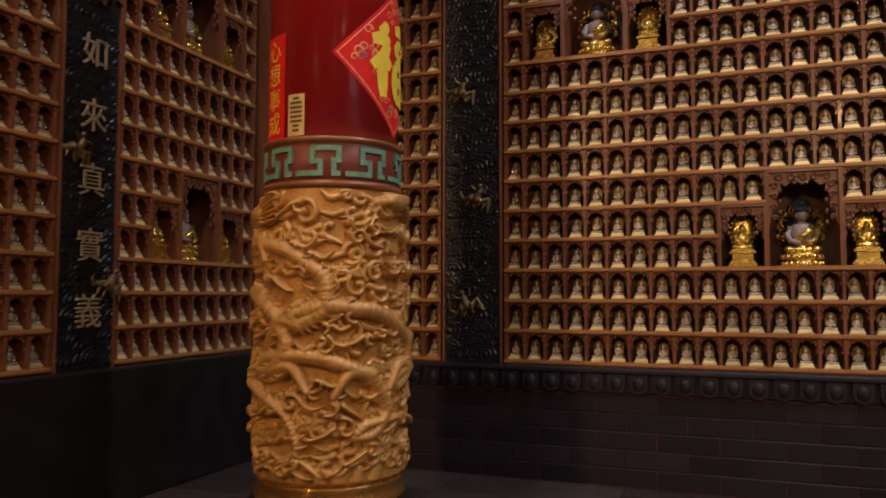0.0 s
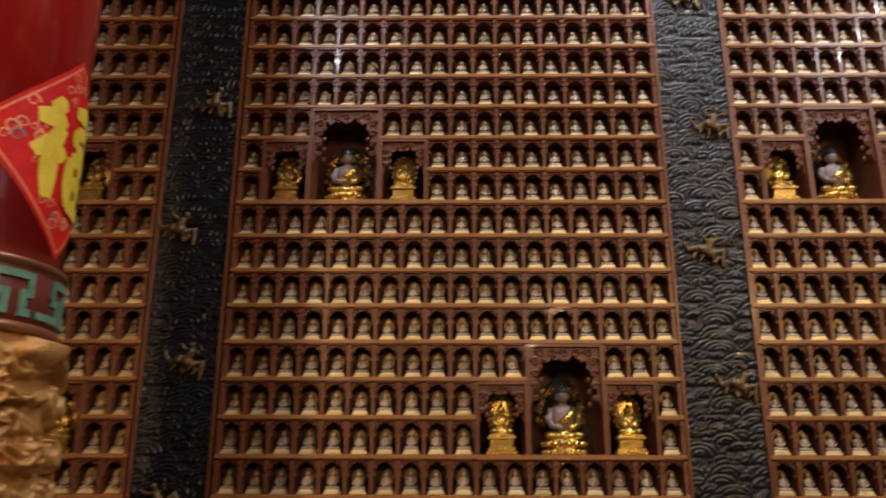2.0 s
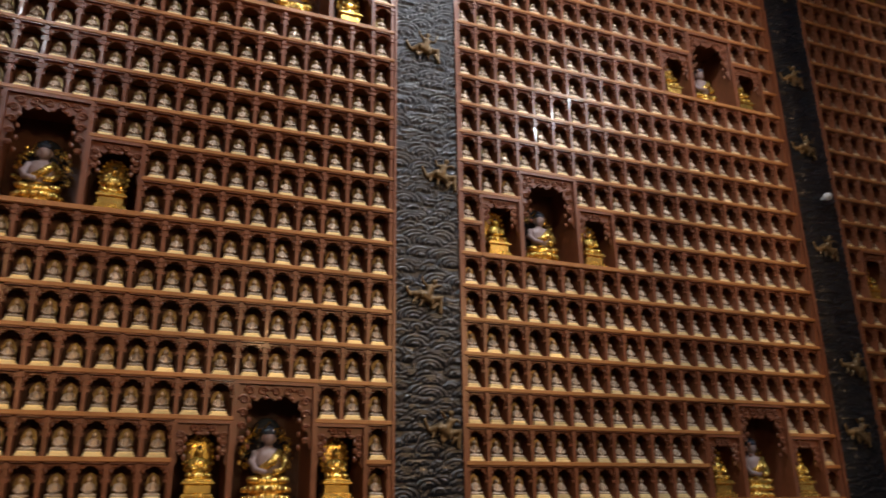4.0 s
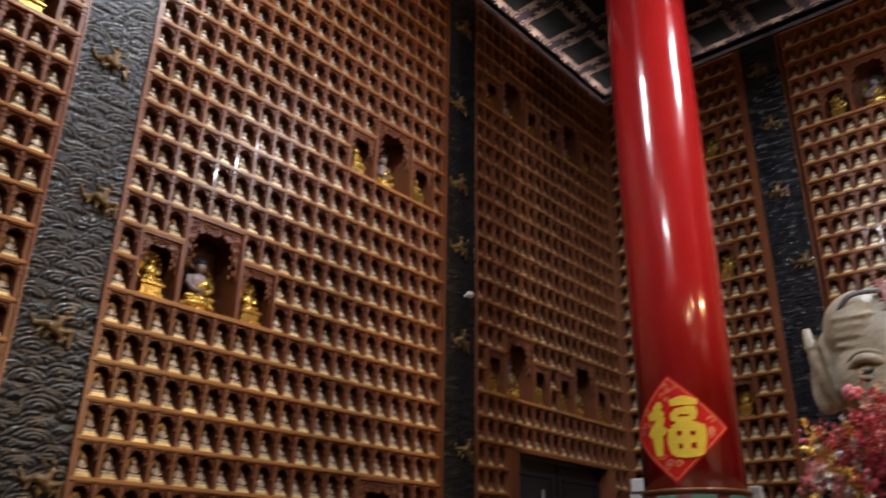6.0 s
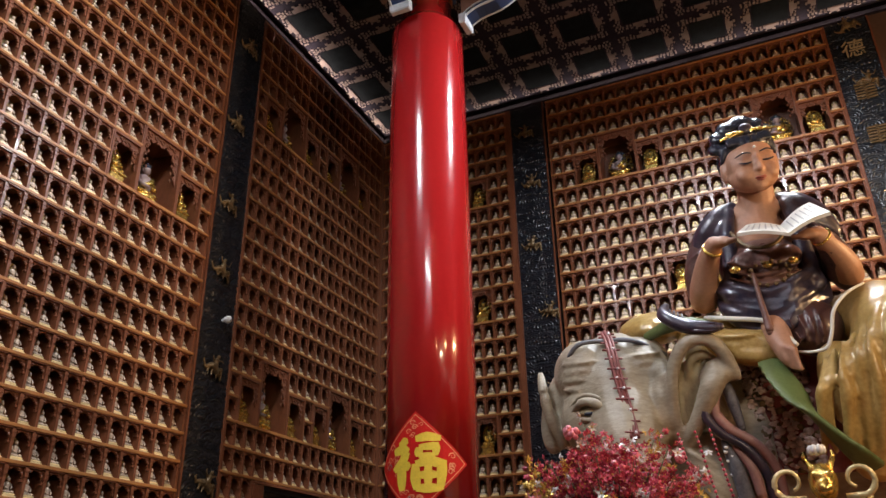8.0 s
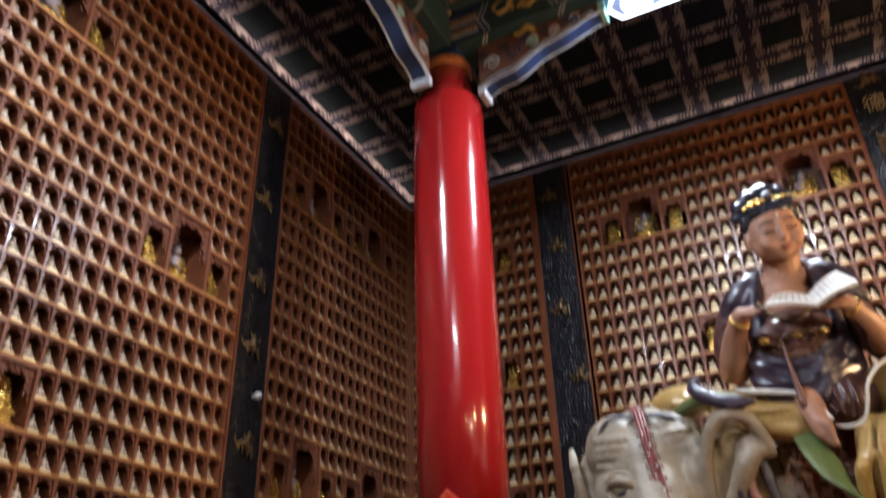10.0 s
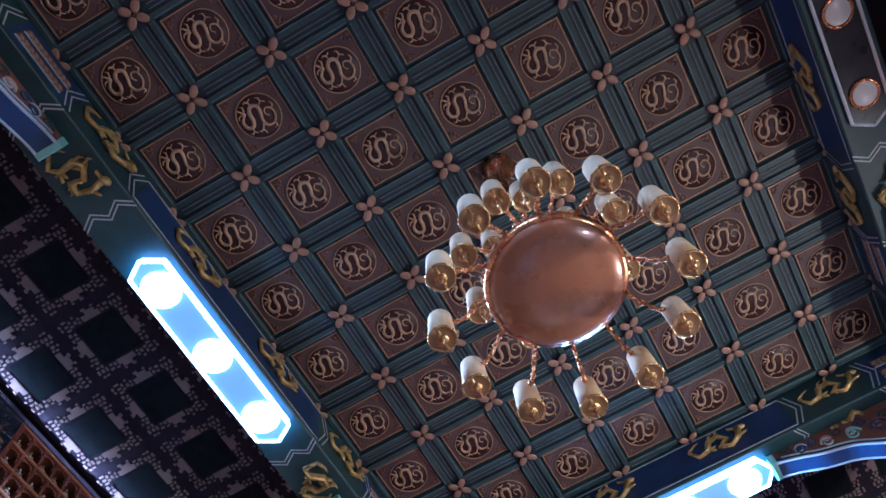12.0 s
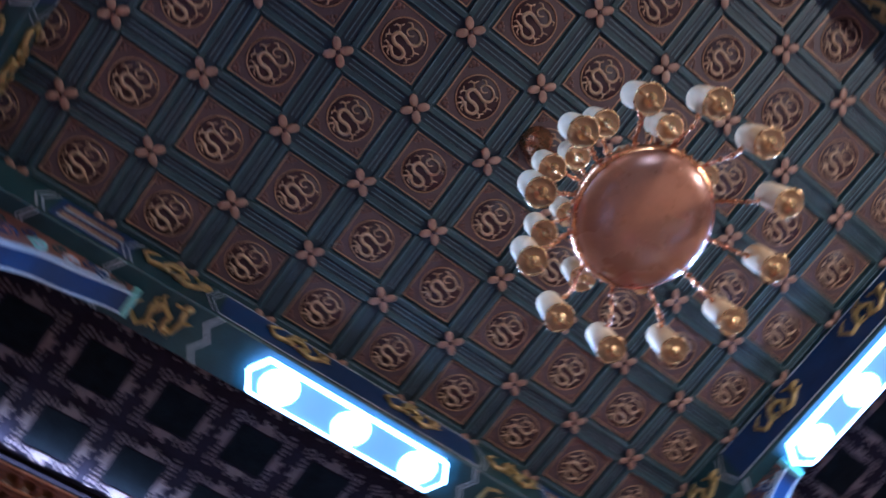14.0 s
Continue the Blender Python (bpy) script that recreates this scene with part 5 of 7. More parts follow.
def beam(name, m, length, lamps, lit):
    """A painted beam; x runs along it, its middle at 0, its underside at BEAM_Z."""
    bm_ = empty(name, m, "painted blue green roof beam with gilt dragons", "beam", kind="structure")
    hw, z0, z1 = 0.215, BEAM_Z, H + 0.03
    b = Build()
    b.box(-length / 2, -hw, z0, length / 2, hw, z1, BEAMTEAL, b=0.012)
    part("beam_body", b, bm_)
    L = length / 2
    for s in (-1, 1):
        # painted fields on both faces and below
        b = Build()
        for f in (-1, 1):
            y = f * (hw + 0.003)
            for x0, x1, q in ((0.0, 1.20, NAVY), (1.95, 2.55, NAVY)):
                xa, xb = sorted((s * x0, s * min(x1, L)))
                b.box(xa, min(y, f * hw), z0 + 0.05, xb, max(y, f * hw), z1 - 0.10, q)
            for x in (1.22, 1.27, 1.92, 1.97, 2.58, 2.63):
                xx = s * x
                for u, v in ((0, 0.5), (0.5, 1)):
                    za, zb = z0 + 0.03 + u * 0.38, z0 + 0.03 + v * 0.38
                    d0, d1 = (0, 0.08) if u == 0 else (0.08, 0)
                    b.add([(xx + s * d0, y + f * 0.003, za), (xx + s * d0 + 0.014, y + f * 0.003, za), (xx + s * d1 + 0.014, y + f * 0.003, zb), (xx + s * d1, y + f * 0.003, zb)], [(0, 1, 2, 3)], WHITELINE)
            xa, xb = sorted((0, s * 1.21))
            b.box(xa, min(y, f * (hw + 0.007)), z0 + 0.035, xb, max(y, f * (hw + 0.007)), z0 + 0.048, WHITELINE)
            b.box(xa, min(y, f * (hw + 0.007)), z1 - 0.10, xb, max(y, f * (hw + 0.007)), z1 - 0.087, WHITELINE)
            xa, xb = sorted((s * 2.05, s * 2.5))
            for i in range(2):
                b.box(xa, min(y, f * (hw + 0.007)), z0 + 0.10 + 0.15 * i, xb, max(y, f * (hw + 0.007)), z0 + 0.19 + 0.15 * i, RUST)
                for u in range(9):
                    for v in range(3):
                        xc, zc = xa + 0.03 + 0.048 * u + 0.012 * (v % 2), z0 + 0.115 + 0.15 * i + 0.025 * v
                        b.box(xc - 0.018, min(y, f * (hw + 0.009)), zc - 0.008, xc + 0.018, max(y, f * (hw + 0.009)), zc + 0.008, BEIGE)
                b.box(xa, min(y, f * (hw + 0.010)), z0 + 0.085 + 0.15 * i, xb, max(y, f * (hw + 0.010)), z0 + 0.098 + 0.15 * i, WHITELINE)
        # soffit: zigzag borders and orange fields
        for x in (1.16, 1.95, 2.60):
            xx = s * x
            for k in range(4):
                ya, yb = -hw + k * hw / 2, -hw + (k + 1) * hw / 2
                d0, d1 = ((0.0, 0.07) if k % 2 == 0 else (0.07, 0.0))
                for off, q in ((0.0, WHITELINE), (0.035, WHITELINE)):
                    b.add([(xx + s * (d0 + off), ya, z0 - 0.003), (xx + s * (d0 + off) + 0.014, ya, z0 - 0.003), (xx + s * (d1 + off) + 0.014, yb, z0 - 0.003), (xx + s * (d1 + off), yb, z0 - 0.003)], [(3, 2, 1, 0)], q)
        part("painted_field", b, bm_, "navy and orange fields with pale zigzag borders")
        for f in (-1, 1):
            for x in (0.55, 1.62):
                link("dragon_relief", DRAGON, bm_, pose(s * x, f * (hw + 0.02), z0 + 0.24, 0, 0, 0 if f < 0 else 180) @ Matrix.Diagonal((1.25, 1, 0.75, 1)), "gilt dragon")
        link("soffit_dragon", DRAGON, bm_, pose(s * 1.55, 0, z0 - 0.022, 90, 0, 25 * s) @ Matrix.Diagonal((1, 1.6, 0.9, 1)), "gilt dragon")
        link("bracket", BRACKET, bm_, pose(s * (L - 0.22), 0, z0 - 0.002, 0, 0, 180 if s > 0 else 0), "painted scroll bracket")
    # lamp panel
    b = Build()
    c = sum(lamps) / len(lamps)
    hl, w = (max(lamps) - min(lamps)) / 2 + 0.265, 0.15
    o = [(c - hl, 0), (c - hl + 0.09, -w), (c + hl - 0.09, -w), (c + hl, 0), (c + hl - 0.09, w), (c - hl + 0.09, w)]
    n = len(o)
    # lit panels hang lower so the added side glow reaches the ceiling
    d = 0.065 if lit else 0.022
    vs = [(x, y, z0 - d) for x, y in o] + [(x, y, z0 - 0.001) for x, y in o]
    b.add(vs, [tuple(reversed(range(n)))], LAMP_PLATE_GLARE if lit else LAMP_PLATE)
    b.add(vs, [(i, (i + 1) % n, n + (i + 1) % n, n + i) for i in range(n)], LAMP_SIDE_FILL if lit else LAMP_PLATE)
    lamp = part("lamp_panel", b, bm_, "lamp panel with three round lamps and added glare glow" if lit else "dark lamp panel with three round white lamps")
    b = Build()
    pts = [(x, y, z0 - d - 0.002) for x, y in o] + [(*o[0], z0 - d - 0.002)]
    for p, q in zip(pts, pts[1:]):
        b.tube([p, q], 0.014, LAMP_RIM_GLARE if lit else WHITE_FRAME, 6)
    part("lamp_frame", b, lamp, "white rim, with added glow on lit panels")
    for x in lamps:
        b = Build()
        # lit lenses and rings enlarged to imitate glare
        k = 1.3 if lit else 1.0
        b.lathe([(0.085 * k, -0.012), (0.092 * k, -0.008), (0.092 * k, 0.0)], LAMP_ON if lit else LAMP_OFF, 28, Matrix.Translation((x, 0, z0 - d - 0.002)))
        part("lamp_lens", b, lamp, "glowing white lens" if lit else "white lens")
        b = Build()
        b.tube([(x + 0.105 * k * math.cos(a), 0.105 * k * math.sin(a), z0 - d - 0.006) for a in [2 * math.pi * i / 28 for i in range(29)]], 0.013, BRASS if not lit else LAMP_RIM_GLARE, 6)
        part("lamp_ring", b, lamp)
    return bm_


MX, MY = (BX0 + BX1) / 2, (BY0 + BY1) / 2
beam("beam_back", pose(MX, BY1, 0), BX1 - BX0 - 0.45, [x - MX for x, _, _ in LAMPS_B], True)
beam("beam_front", pose(MX, BY0, 0), BX1 - BX0 - 0.45, [x - MX for x, _, _ in LAMPS_C], False)
beam("beam_right", pose(BX1, MY, 0, 0, 0, 90), BY1 - BY0 - 0.45, [y - MY for _, y, _ in LAMPS_A], True)
beam("beam_left", pose(BX0, MY, 0, 0, 0, 90), BY1 - BY0 - 0.45, [y - MY for _, y, _ in LAMPS_D], True)

# ---- chandelier ----
ch = empty("chandelier", pose(1.66, -0.056, 0), "copper chandelier with amber glass dish and cream shades", "chandelier")
DZ = 5.30
b = Build()
b.lathe([(0.02, DZ - 0.075), (0.14, DZ - 0.07), (0.26, DZ - 0.052), (0.33, DZ - 0.022), (0.362, DZ + 0.01), (0.36, DZ + 0.02), (0.335, DZ + 0.03), (0.2, DZ + 0.02), (0.02, DZ)], DISH, 64)
part("dish", b, ch, "amber glass dish")
b = Build()
b.lathe([(0.345, DZ + 0.0), (0.372, DZ + 0.012), (0.380, DZ + 0.03), (0.374, DZ + 0.075), (0.362, DZ + 0.085), (0.345, DZ + 0.085), (0.345, DZ + 0.0)], BRASS, 72)
for i in range(48):
    a = 2 * math.pi * i / 48
    b.ball((0.379 * math.cos(a), 0.379 * math.sin(a), DZ + 0.055), (0.014, 0.014, 0.012), BRASS, 6, 4)
part("rim", b, ch, "embossed copper rim")
b = Build()
b.lathe([(0.03, DZ + 0.1), (0.05, DZ + 0.2), (0.03, DZ + 0.34), (0.06, DZ + 0.5), (0.028, DZ + 0.7), (0.02, DZ + 1.0), (0.02, H - 0.16), (0.09, H - 0.13), (0.13, H - 0.06), (0.10, H - 0.045)], BRASS, 24)
part("stem", b, ch, "turned copper stem")
shade = Build()
shade.lathe([(0.046, 0.095), (0.056, 0.09), (0.064, -0.095), (0.058, -0.098), (0.055, -0.088), (0.02, -0.086)], SHADE, 24)
SHADE_ME = shade.mesh("shade")
sc = Build()
sc.tube([(0.064 * math.cos(a), 0.064 * math.sin(a), -0.096) for a in [2 * math.pi * i / 20 for i in range(21)]], 0.005, CAGE_GOLD, 6)
RING_ME = sc.mesh("shade_ring")
sc = Build()
sc.tube([(-0.060, 0, -0.098), (-0.03, 0, -0.104), (0, 0, -0.106), (0.03, 0, -0.104), (0.060, 0, -0.098)], [0.007, 0.009, 0.012, 0.009, 0.007], CAGE_GOLD, 6)
KNOB = Build()
KNOB.lathe([(0.006, -0.132), (0.014, -0.126), (0.010, -0.118), (0.027, -0.112), (0.030, -0.104), (0.020, -0.092)], CAGE_GOLD, 14)
KNOB_ME = KNOB.mesh("lamp_knob")
CAGE_ME = sc.mesh("lamp_bar")
for count, rad, dz, ph in ((12, 0.635, -0.10, 0.415), (8, 0.46, 0.40, 0.79), (4, 0.24, 0.80, 0.16)):
    for i in range(count):
        a = 2 * math.pi * (i + ph) / count
        x, y, z = rad * math.cos(a), rad * math.sin(a), DZ + dz
        b = Build()
        r0 = 0.33 if count == 12 else 0.05
        z1 = DZ + 0.06 if count == 12 else DZ + dz + 0.09
        pts = []
        for k in range(15):
            t = k / 14
            q = r0 + (rad - r0) * t
            pts.append((q * math.cos(a), q * math.sin(a), z1 + (z + 0.14 - z1) * t - 0.09 * math.sin(t * math.pi) + 0.05 * math.sin(2 * math.pi * t)))
        b.tube(pts, [0.008 + 0.003 * (k % 2) for k in range(15)], BRASS, 6)
        for k in range(2, 14, 2):
            b.ball(tuple(pts[k]), (0.017, 0.017, 0.013), BRASS, 7, 5)
        arm = part("arm", b, ch, "curved copper arm")
        link("shade", SHADE_ME, arm, Matrix.Translation((x, y, z)) @ Matrix.Scale(1.12, 4), "cream cloth drum shade")
        link("shade_ring", RING_ME, arm, Matrix.Translation((x, y, z)) @ Matrix.Scale(1.12, 4))
        link("lamp_knob", KNOB_ME, arm, Matrix.Translation((x, y, z)) @ Matrix.Scale(1.12, 4))
        link("lamp_bar", CAGE_ME, arm, Matrix.Translation((x, y, z)) @ Matrix.Scale(1.12, 4))

# ---- altar with the statue on the elephant ----
altar = empty("altar", pose(0, 0, 0), "reddish wooden altar table with moulded edge", "altar")
b = Build()
b.box(3.05, -2.1, 0, 5.3, 1.62, 0.93, WOOD, b=0.02)
for y in (-1.9, -0.98, -0.06, 0.86):
    b.box(3.02, y, 0.15, 3.05, y + 0.56, 0.8, WOOD_EDGE, b=0.008)
part("body", b, altar)
b = Build()
b.box(2.92, -2.25, 0.932, 5.42, 1.75, 1.05, WOOD_EDGE, b=0.025)
part("top", b, altar, "polished wooden top")


def melted(b, material, voxel, rounds, build):
    vs, fs = fuse(build, voxel, rounds)
    b.add(vs, fs, material, True)


def fit_to_view(b, x0):
    """Fits a body to the camera's view: y and z scaled along sight lines about x = x0."""
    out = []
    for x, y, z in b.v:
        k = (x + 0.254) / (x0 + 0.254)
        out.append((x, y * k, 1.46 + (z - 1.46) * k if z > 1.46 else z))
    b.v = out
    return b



def bar(b, pts, radii, material, n=10, flat=1.0):
    """A smooth bar with round ends."""
    pts = [Vector(p) for p in pts]
    radii = [radii] * len(pts) if isinstance(radii, (int, float)) else list(radii)
    if len(pts) > 2:
        out, rad = [], []
        for i in range(len(pts) - 1):
            p0, p1, p2, p3 = pts[max(i - 1, 0)], pts[i], pts[i + 1], pts[min(i + 2, len(pts) - 1)]
            for k in range(5):
                t = k / 5
                out.append(0.5 * (2 * p1 + (p2 - p0) * t + (2 * p0 - 5 * p1 + 4 * p2 - p3) * t * t + (3 * p1 - p0 - 3 * p2 + p3) * t ** 3))
                rad.append(radii[i] + (radii[i + 1] - radii[i]) * t)
        pts, radii = out + [pts[-1]], rad + [radii[-1]]
    b.tube(pts, radii, material, max(n, 10), flat=flat)
    for p, r in ((pts[0], radii[0]), (pts[-1], radii[-1])):
        if r > 0.012 and flat == 1.0:
            b.ball(tuple(p), r * 0.99, material, max(n, 10), 8)


# the elephant
STRAP = mat("grey blue woven strap", (0.13, 0.13, 0.15), 0.5, 0, 0.5, 30, 90, 0.4)
PINKSASH = mat("dusky pink painted sash", (0.36, 0.19, 0.17), 0.45, 0, 0.25, 8, 60, 0.15)
s = Build()
e = Build()
e.ball((4.55, -0.35, 2.12), (0.55, 1.10, 0.60), IVORY, 28, 18)
e.ball((4.06, 0.80, 2.50), (0.36, 0.335, 0.36), IVORY, 24, 16)
e.ball((3.97, 0.965, 2.655), (0.20, 0.175, 0.19), IVORY, 18, 12)
e.ball((3.97, 0.665, 2.635), (0.20, 0.175, 0.19), IVORY, 18, 12)
e.ball((3.86, 0.99, 2.40), (0.16, 0.13, 0.17), IVORY, 16, 12)
e.ball((3.86, 0.60, 2.38), (0.16, 0.13, 0.17), IVORY, 16, 12)
bar(e, [(3.92, 0.80, 2.46), (3.76, 0.79, 2.28), (3.66, 0.76, 2.05), (3.62, 0.72, 1.75), (3.60, 0.68, 1.42), (3.52, 0.64, 1.2), (3.40, 0.62, 1.14)], [0.24, 0.215, 0.18, 0.15, 0.12, 0.10, 0.08], IVORY, 16)
bar(e, [(4.15, 0.65, 2.35), (4.3, 0.35, 2.2), (4.45, 0.0, 2.15)], [0.33, 0.40, 0.50], IVORY, 18)
for x, y in ((4.28, 0.25), (4.85, 0.25), (4.28, -1.05), (4.85, -1.05)):
    bar(e, [(x, y, 2.0), (x, y, 1.5), (x, y, 1.062)], [0.26, 0.20, 0.22], IVORY, 14)
# brow folds, eyelids and trunk rings
e.ball((3.80, 0.575, 2.46), (0.10, 0.055, 0.13), IVORY, 14, 10)
e.ball((3.83, 0.545, 2.56), (0.12, 0.06, 0.12), IVORY, 14, 10)
for k in range(9):
    z = 2.26 - 0.075 * k
    x = 3.745 - 0.03 * k * (1 - k / 18)
    rr = 0.215 - 0.009 * k
    bar(e, [(x + 0.06 - rr * math.cos(a) * 0.98, 0.785 - 0.006 * k + rr * math.sin(a), z + 0.02 * math.cos(a)) for a in [-1.5 + 3.0 * i / 12 for i in range(13)]], 0.021, IVORY, 6)
for k in range(6):
    z = 2.72 - 0.05 * k
    for c, sy in ((0.965, 1), (0.665, -1)):
        bar(e, [(3.97 - 0.198 * math.cos(a), c + 0.178 * math.sin(a), z) for a in [-0.8 + 1.6 * i / 6 for i in range(7)]], 0.010, IVORY, 5)
# ears: a tucked one and one spread as a wide arch
e.ball((4.05, 1.125, 2.46), (0.06, 0.105, 0.235), IVORY, 14, 12, turn=pose(0, 0, 0, 14, 0, 20))
e.ball((4.0, 1.105, 2.42), (0.05, 0.075, 0.17), IVORY, 14, 10)
bar(e, [(3.99, 1.215, 2.68), (3.92, 1.205, 2.58), (3.93, 1.175, 2.42), (3.97, 1.125, 2.27)], [0.022, 0.034, 0.034, 0.022], IVORY, 8)
rim = [(3.79, 0.500, 2.22), (3.74, 0.512, 2.36), (3.70, 0.508, 2.52), (3.68, 0.480, 2.645), (3.67, 0.420, 2.735), (3.66, 0.340, 2.765), (3.66, 0.262, 2.725), (3.68, 0.210, 2.625), (3.70, 0.180, 2.535)]
bar(e, rim, [0.026, 0.030, 0.034, 0.038, 0.042, 0.044, 0.040, 0.036, 0.024], IVORY, 10)
bar(e, [(3.72, 0.185, 2.535), (3.69, 0.250, 2.555), (3.68, 0.310, 2.505), (3.70, 0.365, 2.400), (3.74, 0.430, 2.290), (3.79, 0.480, 2.210)], [0.022, 0.052, 0.062, 0.052, 0.042, 0.026], IVORY, 12)
bar(e, [(3.74, 0.215, 2.60), (3.71, 0.285, 2.60), (3.72, 0.345, 2.54)], [0.03, 0.05, 0.03], IVORY, 10)
# shoulder and fore leg below the ear
bar(e, [(4.02, 0.44, 2.42), (3.98, 0.40, 2.25), (3.97, 0.37, 2.0), (3.99, 0.35, 1.7), (4.02, 0.33, 1.30), (4.02, 0.33, 1.06)], [0.14, 0.19, 0.215, 0.205, 0.19, 0.21], IVORY, 18)
for k in range(5):
    bar(e, [(3.80, 0.53 - 0.02 * k, 2.22 - 0.06 * k), (3.745, 0.42 - 0.02 * k, 2.15 - 0.07 * k), (3.80, 0.30, 2.06 - 0.07 * k)], [0.010, 0.018, 0.010], IVORY, 6)
melted(s, IVORY, 0.014, 4, e)
e = Build()
e.ball((3.84, 0.385, 2.56), (0.075, 0.135, 0.19), EARIN, 16, 12)
for k in range(5):
    y = 0.47 - 0.04 * k
    bar(e, [(3.755, y + 0.005, 2.28 + 0.03 * k), (3.745, y + 0.01, 2.45), (3.735, y - 0.005, 2.58), (3.735, y - 0.03, 2.66 - 0.006 * k)], [0.012, 0.020, 0.020, 0.010], EARIN, 7)
bar(e, [(3.72, 0.415, 2.56), (3.705, 0.40, 2.645), (3.70, 0.335, 2.675), (3.71, 0.275, 2.645)], [0.016, 0.026, 0.028, 0.014], EARIN, 8)
melted(s, EARIN, 0.011, 3, e)
s.ball((3.705, 0.950, 2.440), (0.032, 0.064, 0.022), EARIN, 14, 10)
s.ball((3.682, 0.955, 2.432), (0.014, 0.036, 0.013), HAIR, 10, 8)
for k in range(2):
    bar(s, [(3.765 + 0.02 * k, 1.065 + 0.012 * k, 2.43 + 0.03 * k), (3.695 + 0.02 * k, 1.000, 2.495 + 0.034 * k), (3.672 + 0.022 * k, 0.920 - 0.006 * k, 2.482 + 0.036 * k), (3.675 + 0.01 * k, 0.840 - 0.014 * k, 2.405 + 0.03 * k)], [0.006, 0.024 - 0.013 * k, 0.028 - 0.016 * k, 0.006], IVORY, 9)
for k in range(1):
    bar(s, [(3.745, 1.04, 2.415 - 0.03 * k), (3.685, 0.965, 2.398 - 0.036 * k), (3.672, 0.870, 2.392 - 0.036 * k)], [0.007, 0.017, 0.007], IVORY, 9)
# studded harness
belt = [(4.02, 0.83, 2.870), (3.86, 0.815, 2.830), (3.765, 0.80, 2.745), (3.712, 0.785, 2.63), (3.672, 0.765, 2.52), (3.618, 0.745, 2.40), (3.545, 0.73, 2.28)]
for off in (-0.018, 0.018):
    bar(s, [(x - 0.010, y + off, z) for x, y, z in belt], 0.009, BELT, 7)
bar(s, [(x - 0.004, y, z) for x, y, z in belt], 0.013, BELT, 7)
for k in range(len(belt) - 1):
    for t in (0.25, 0.75):
        x, y, z = [u + (v - u) * t for u, v in zip(belt[k], belt[k + 1])]
        bar(s, [(x - 0.012, y + 0.048, z + 0.006), (x - 0.016, y, z), (x - 0.012, y - 0.048, z - 0.006)], 0.006, BELT, 6)
for x, y, z in belt[1:]:
    for dz in (0.03, -0.02):
        s.ball((x - 0.022, y - dz * 0.25, z + dz), 0.008, BLOSSOM_WHITE, 8, 6)
cross = [(3.90, 1.08, 2.69), (3.82, 0.99, 2.82), (3.86, 0.82, 2.82), (3.84, 0.68, 2.80), (3.90, 0.52, 2.70)]
bar(s, [(x - 0.005, y, z) for x, y, z in cross], 0.014, STRAP, 7)
# saddle cloth over the flank, embossed, with a blue and pink border


def flank(u, v, k):
    y = 0.16 - 1.35 * u
    a = radians(78 - 88 * v)
    q = math.sqrt(max(0.05, 1 - ((y + 0.35) / 1.12) ** 2))
    return (4.55 - 0.57 * q * math.cos(a) * k - 0.05, y, 2.14 + 0.62 * q * math.sin(a) * k)


s.grid(40, 24, lambda u, v: Vector(flank(u, v, 1.03)) + Vector((0.012 * math.sin(u * 40) * v, 0, 0)), MAROON)
rnd = random.Random(21)
for _ in range(420):
    p = flank(rnd.uniform(0.0, 0.22), rnd.uniform(0.25, 1.0), 1.045)
    s.ball(p, (0.012, rnd.uniform(0.009, 0.026), rnd.uniform(0.008, 0.02)), PINKGREY if rnd.random() > 0.25 else GOLD_DULL, 7, 5, turn=pose(0, 0, 0, rnd.uniform(-50, 50)))
trim = [(3.74, 0.300, 2.500), (3.69, 0.345, 2.450), (3.68, 0.368, 2.360), (3.69, 0.310, 2.265), (3.72, 0.205, 2.185), (3.76, 0.135, 2.070), (3.80, 0.120, 1.94), (3.84, 0.115, 1.7)]
bar(s, trim, [0.012, 0.024, 0.026, 0.024, 0.022, 0.024, 0.024, 0.02], ROBE_BLUE, 9)
bar(s, [(x + 0.015, y - 0.050, z + 0.012) for x, y, z in trim[1:]], [0.02, 0.028, 0.026, 0.024, 0.024, 0.024, 0.02], PINKSASH, 8)
bar(s, [(3.74, 0.245, 2.50), (3.73, 0.225, 2.40), (3.73, 0.205, 2.28)], [0.026, 0.030, 0.020], STRAP, 9)
bar(s, [(3.72, 0.300, 2.215), (3.735, 0.262, 2.09), (3.76, 0.240, 1.95), (3.80, 0.235, 1.75)], [0.016, 0.036, 0.038, 0.034], STRAP, 9)
bar(s, [(3.73, 0.255, 2.185), (3.745, 0.190, 2.08), (3.77, 0.170, 1.95)], [0.016, 0.026, 0.026], PINKSASH, 8)
for k in range(16):
    s.ball((3.695 + 0.006 * k, 0.295 - 0.0035 * k + 0.012 * math.sin(k * 2.4), 2.19 - 0.022 * k), (0.008, 0.012, 0.009), BLOSSOM_WHITE, 6, 5)
eleph = part("elephant_statue", fit_to_view(s, 3.85), None)
eleph.matrix_basis = pose(0, 0, 0)
tagged(eleph, "ivory painted elephant statue with studded harness on altar", "statue")

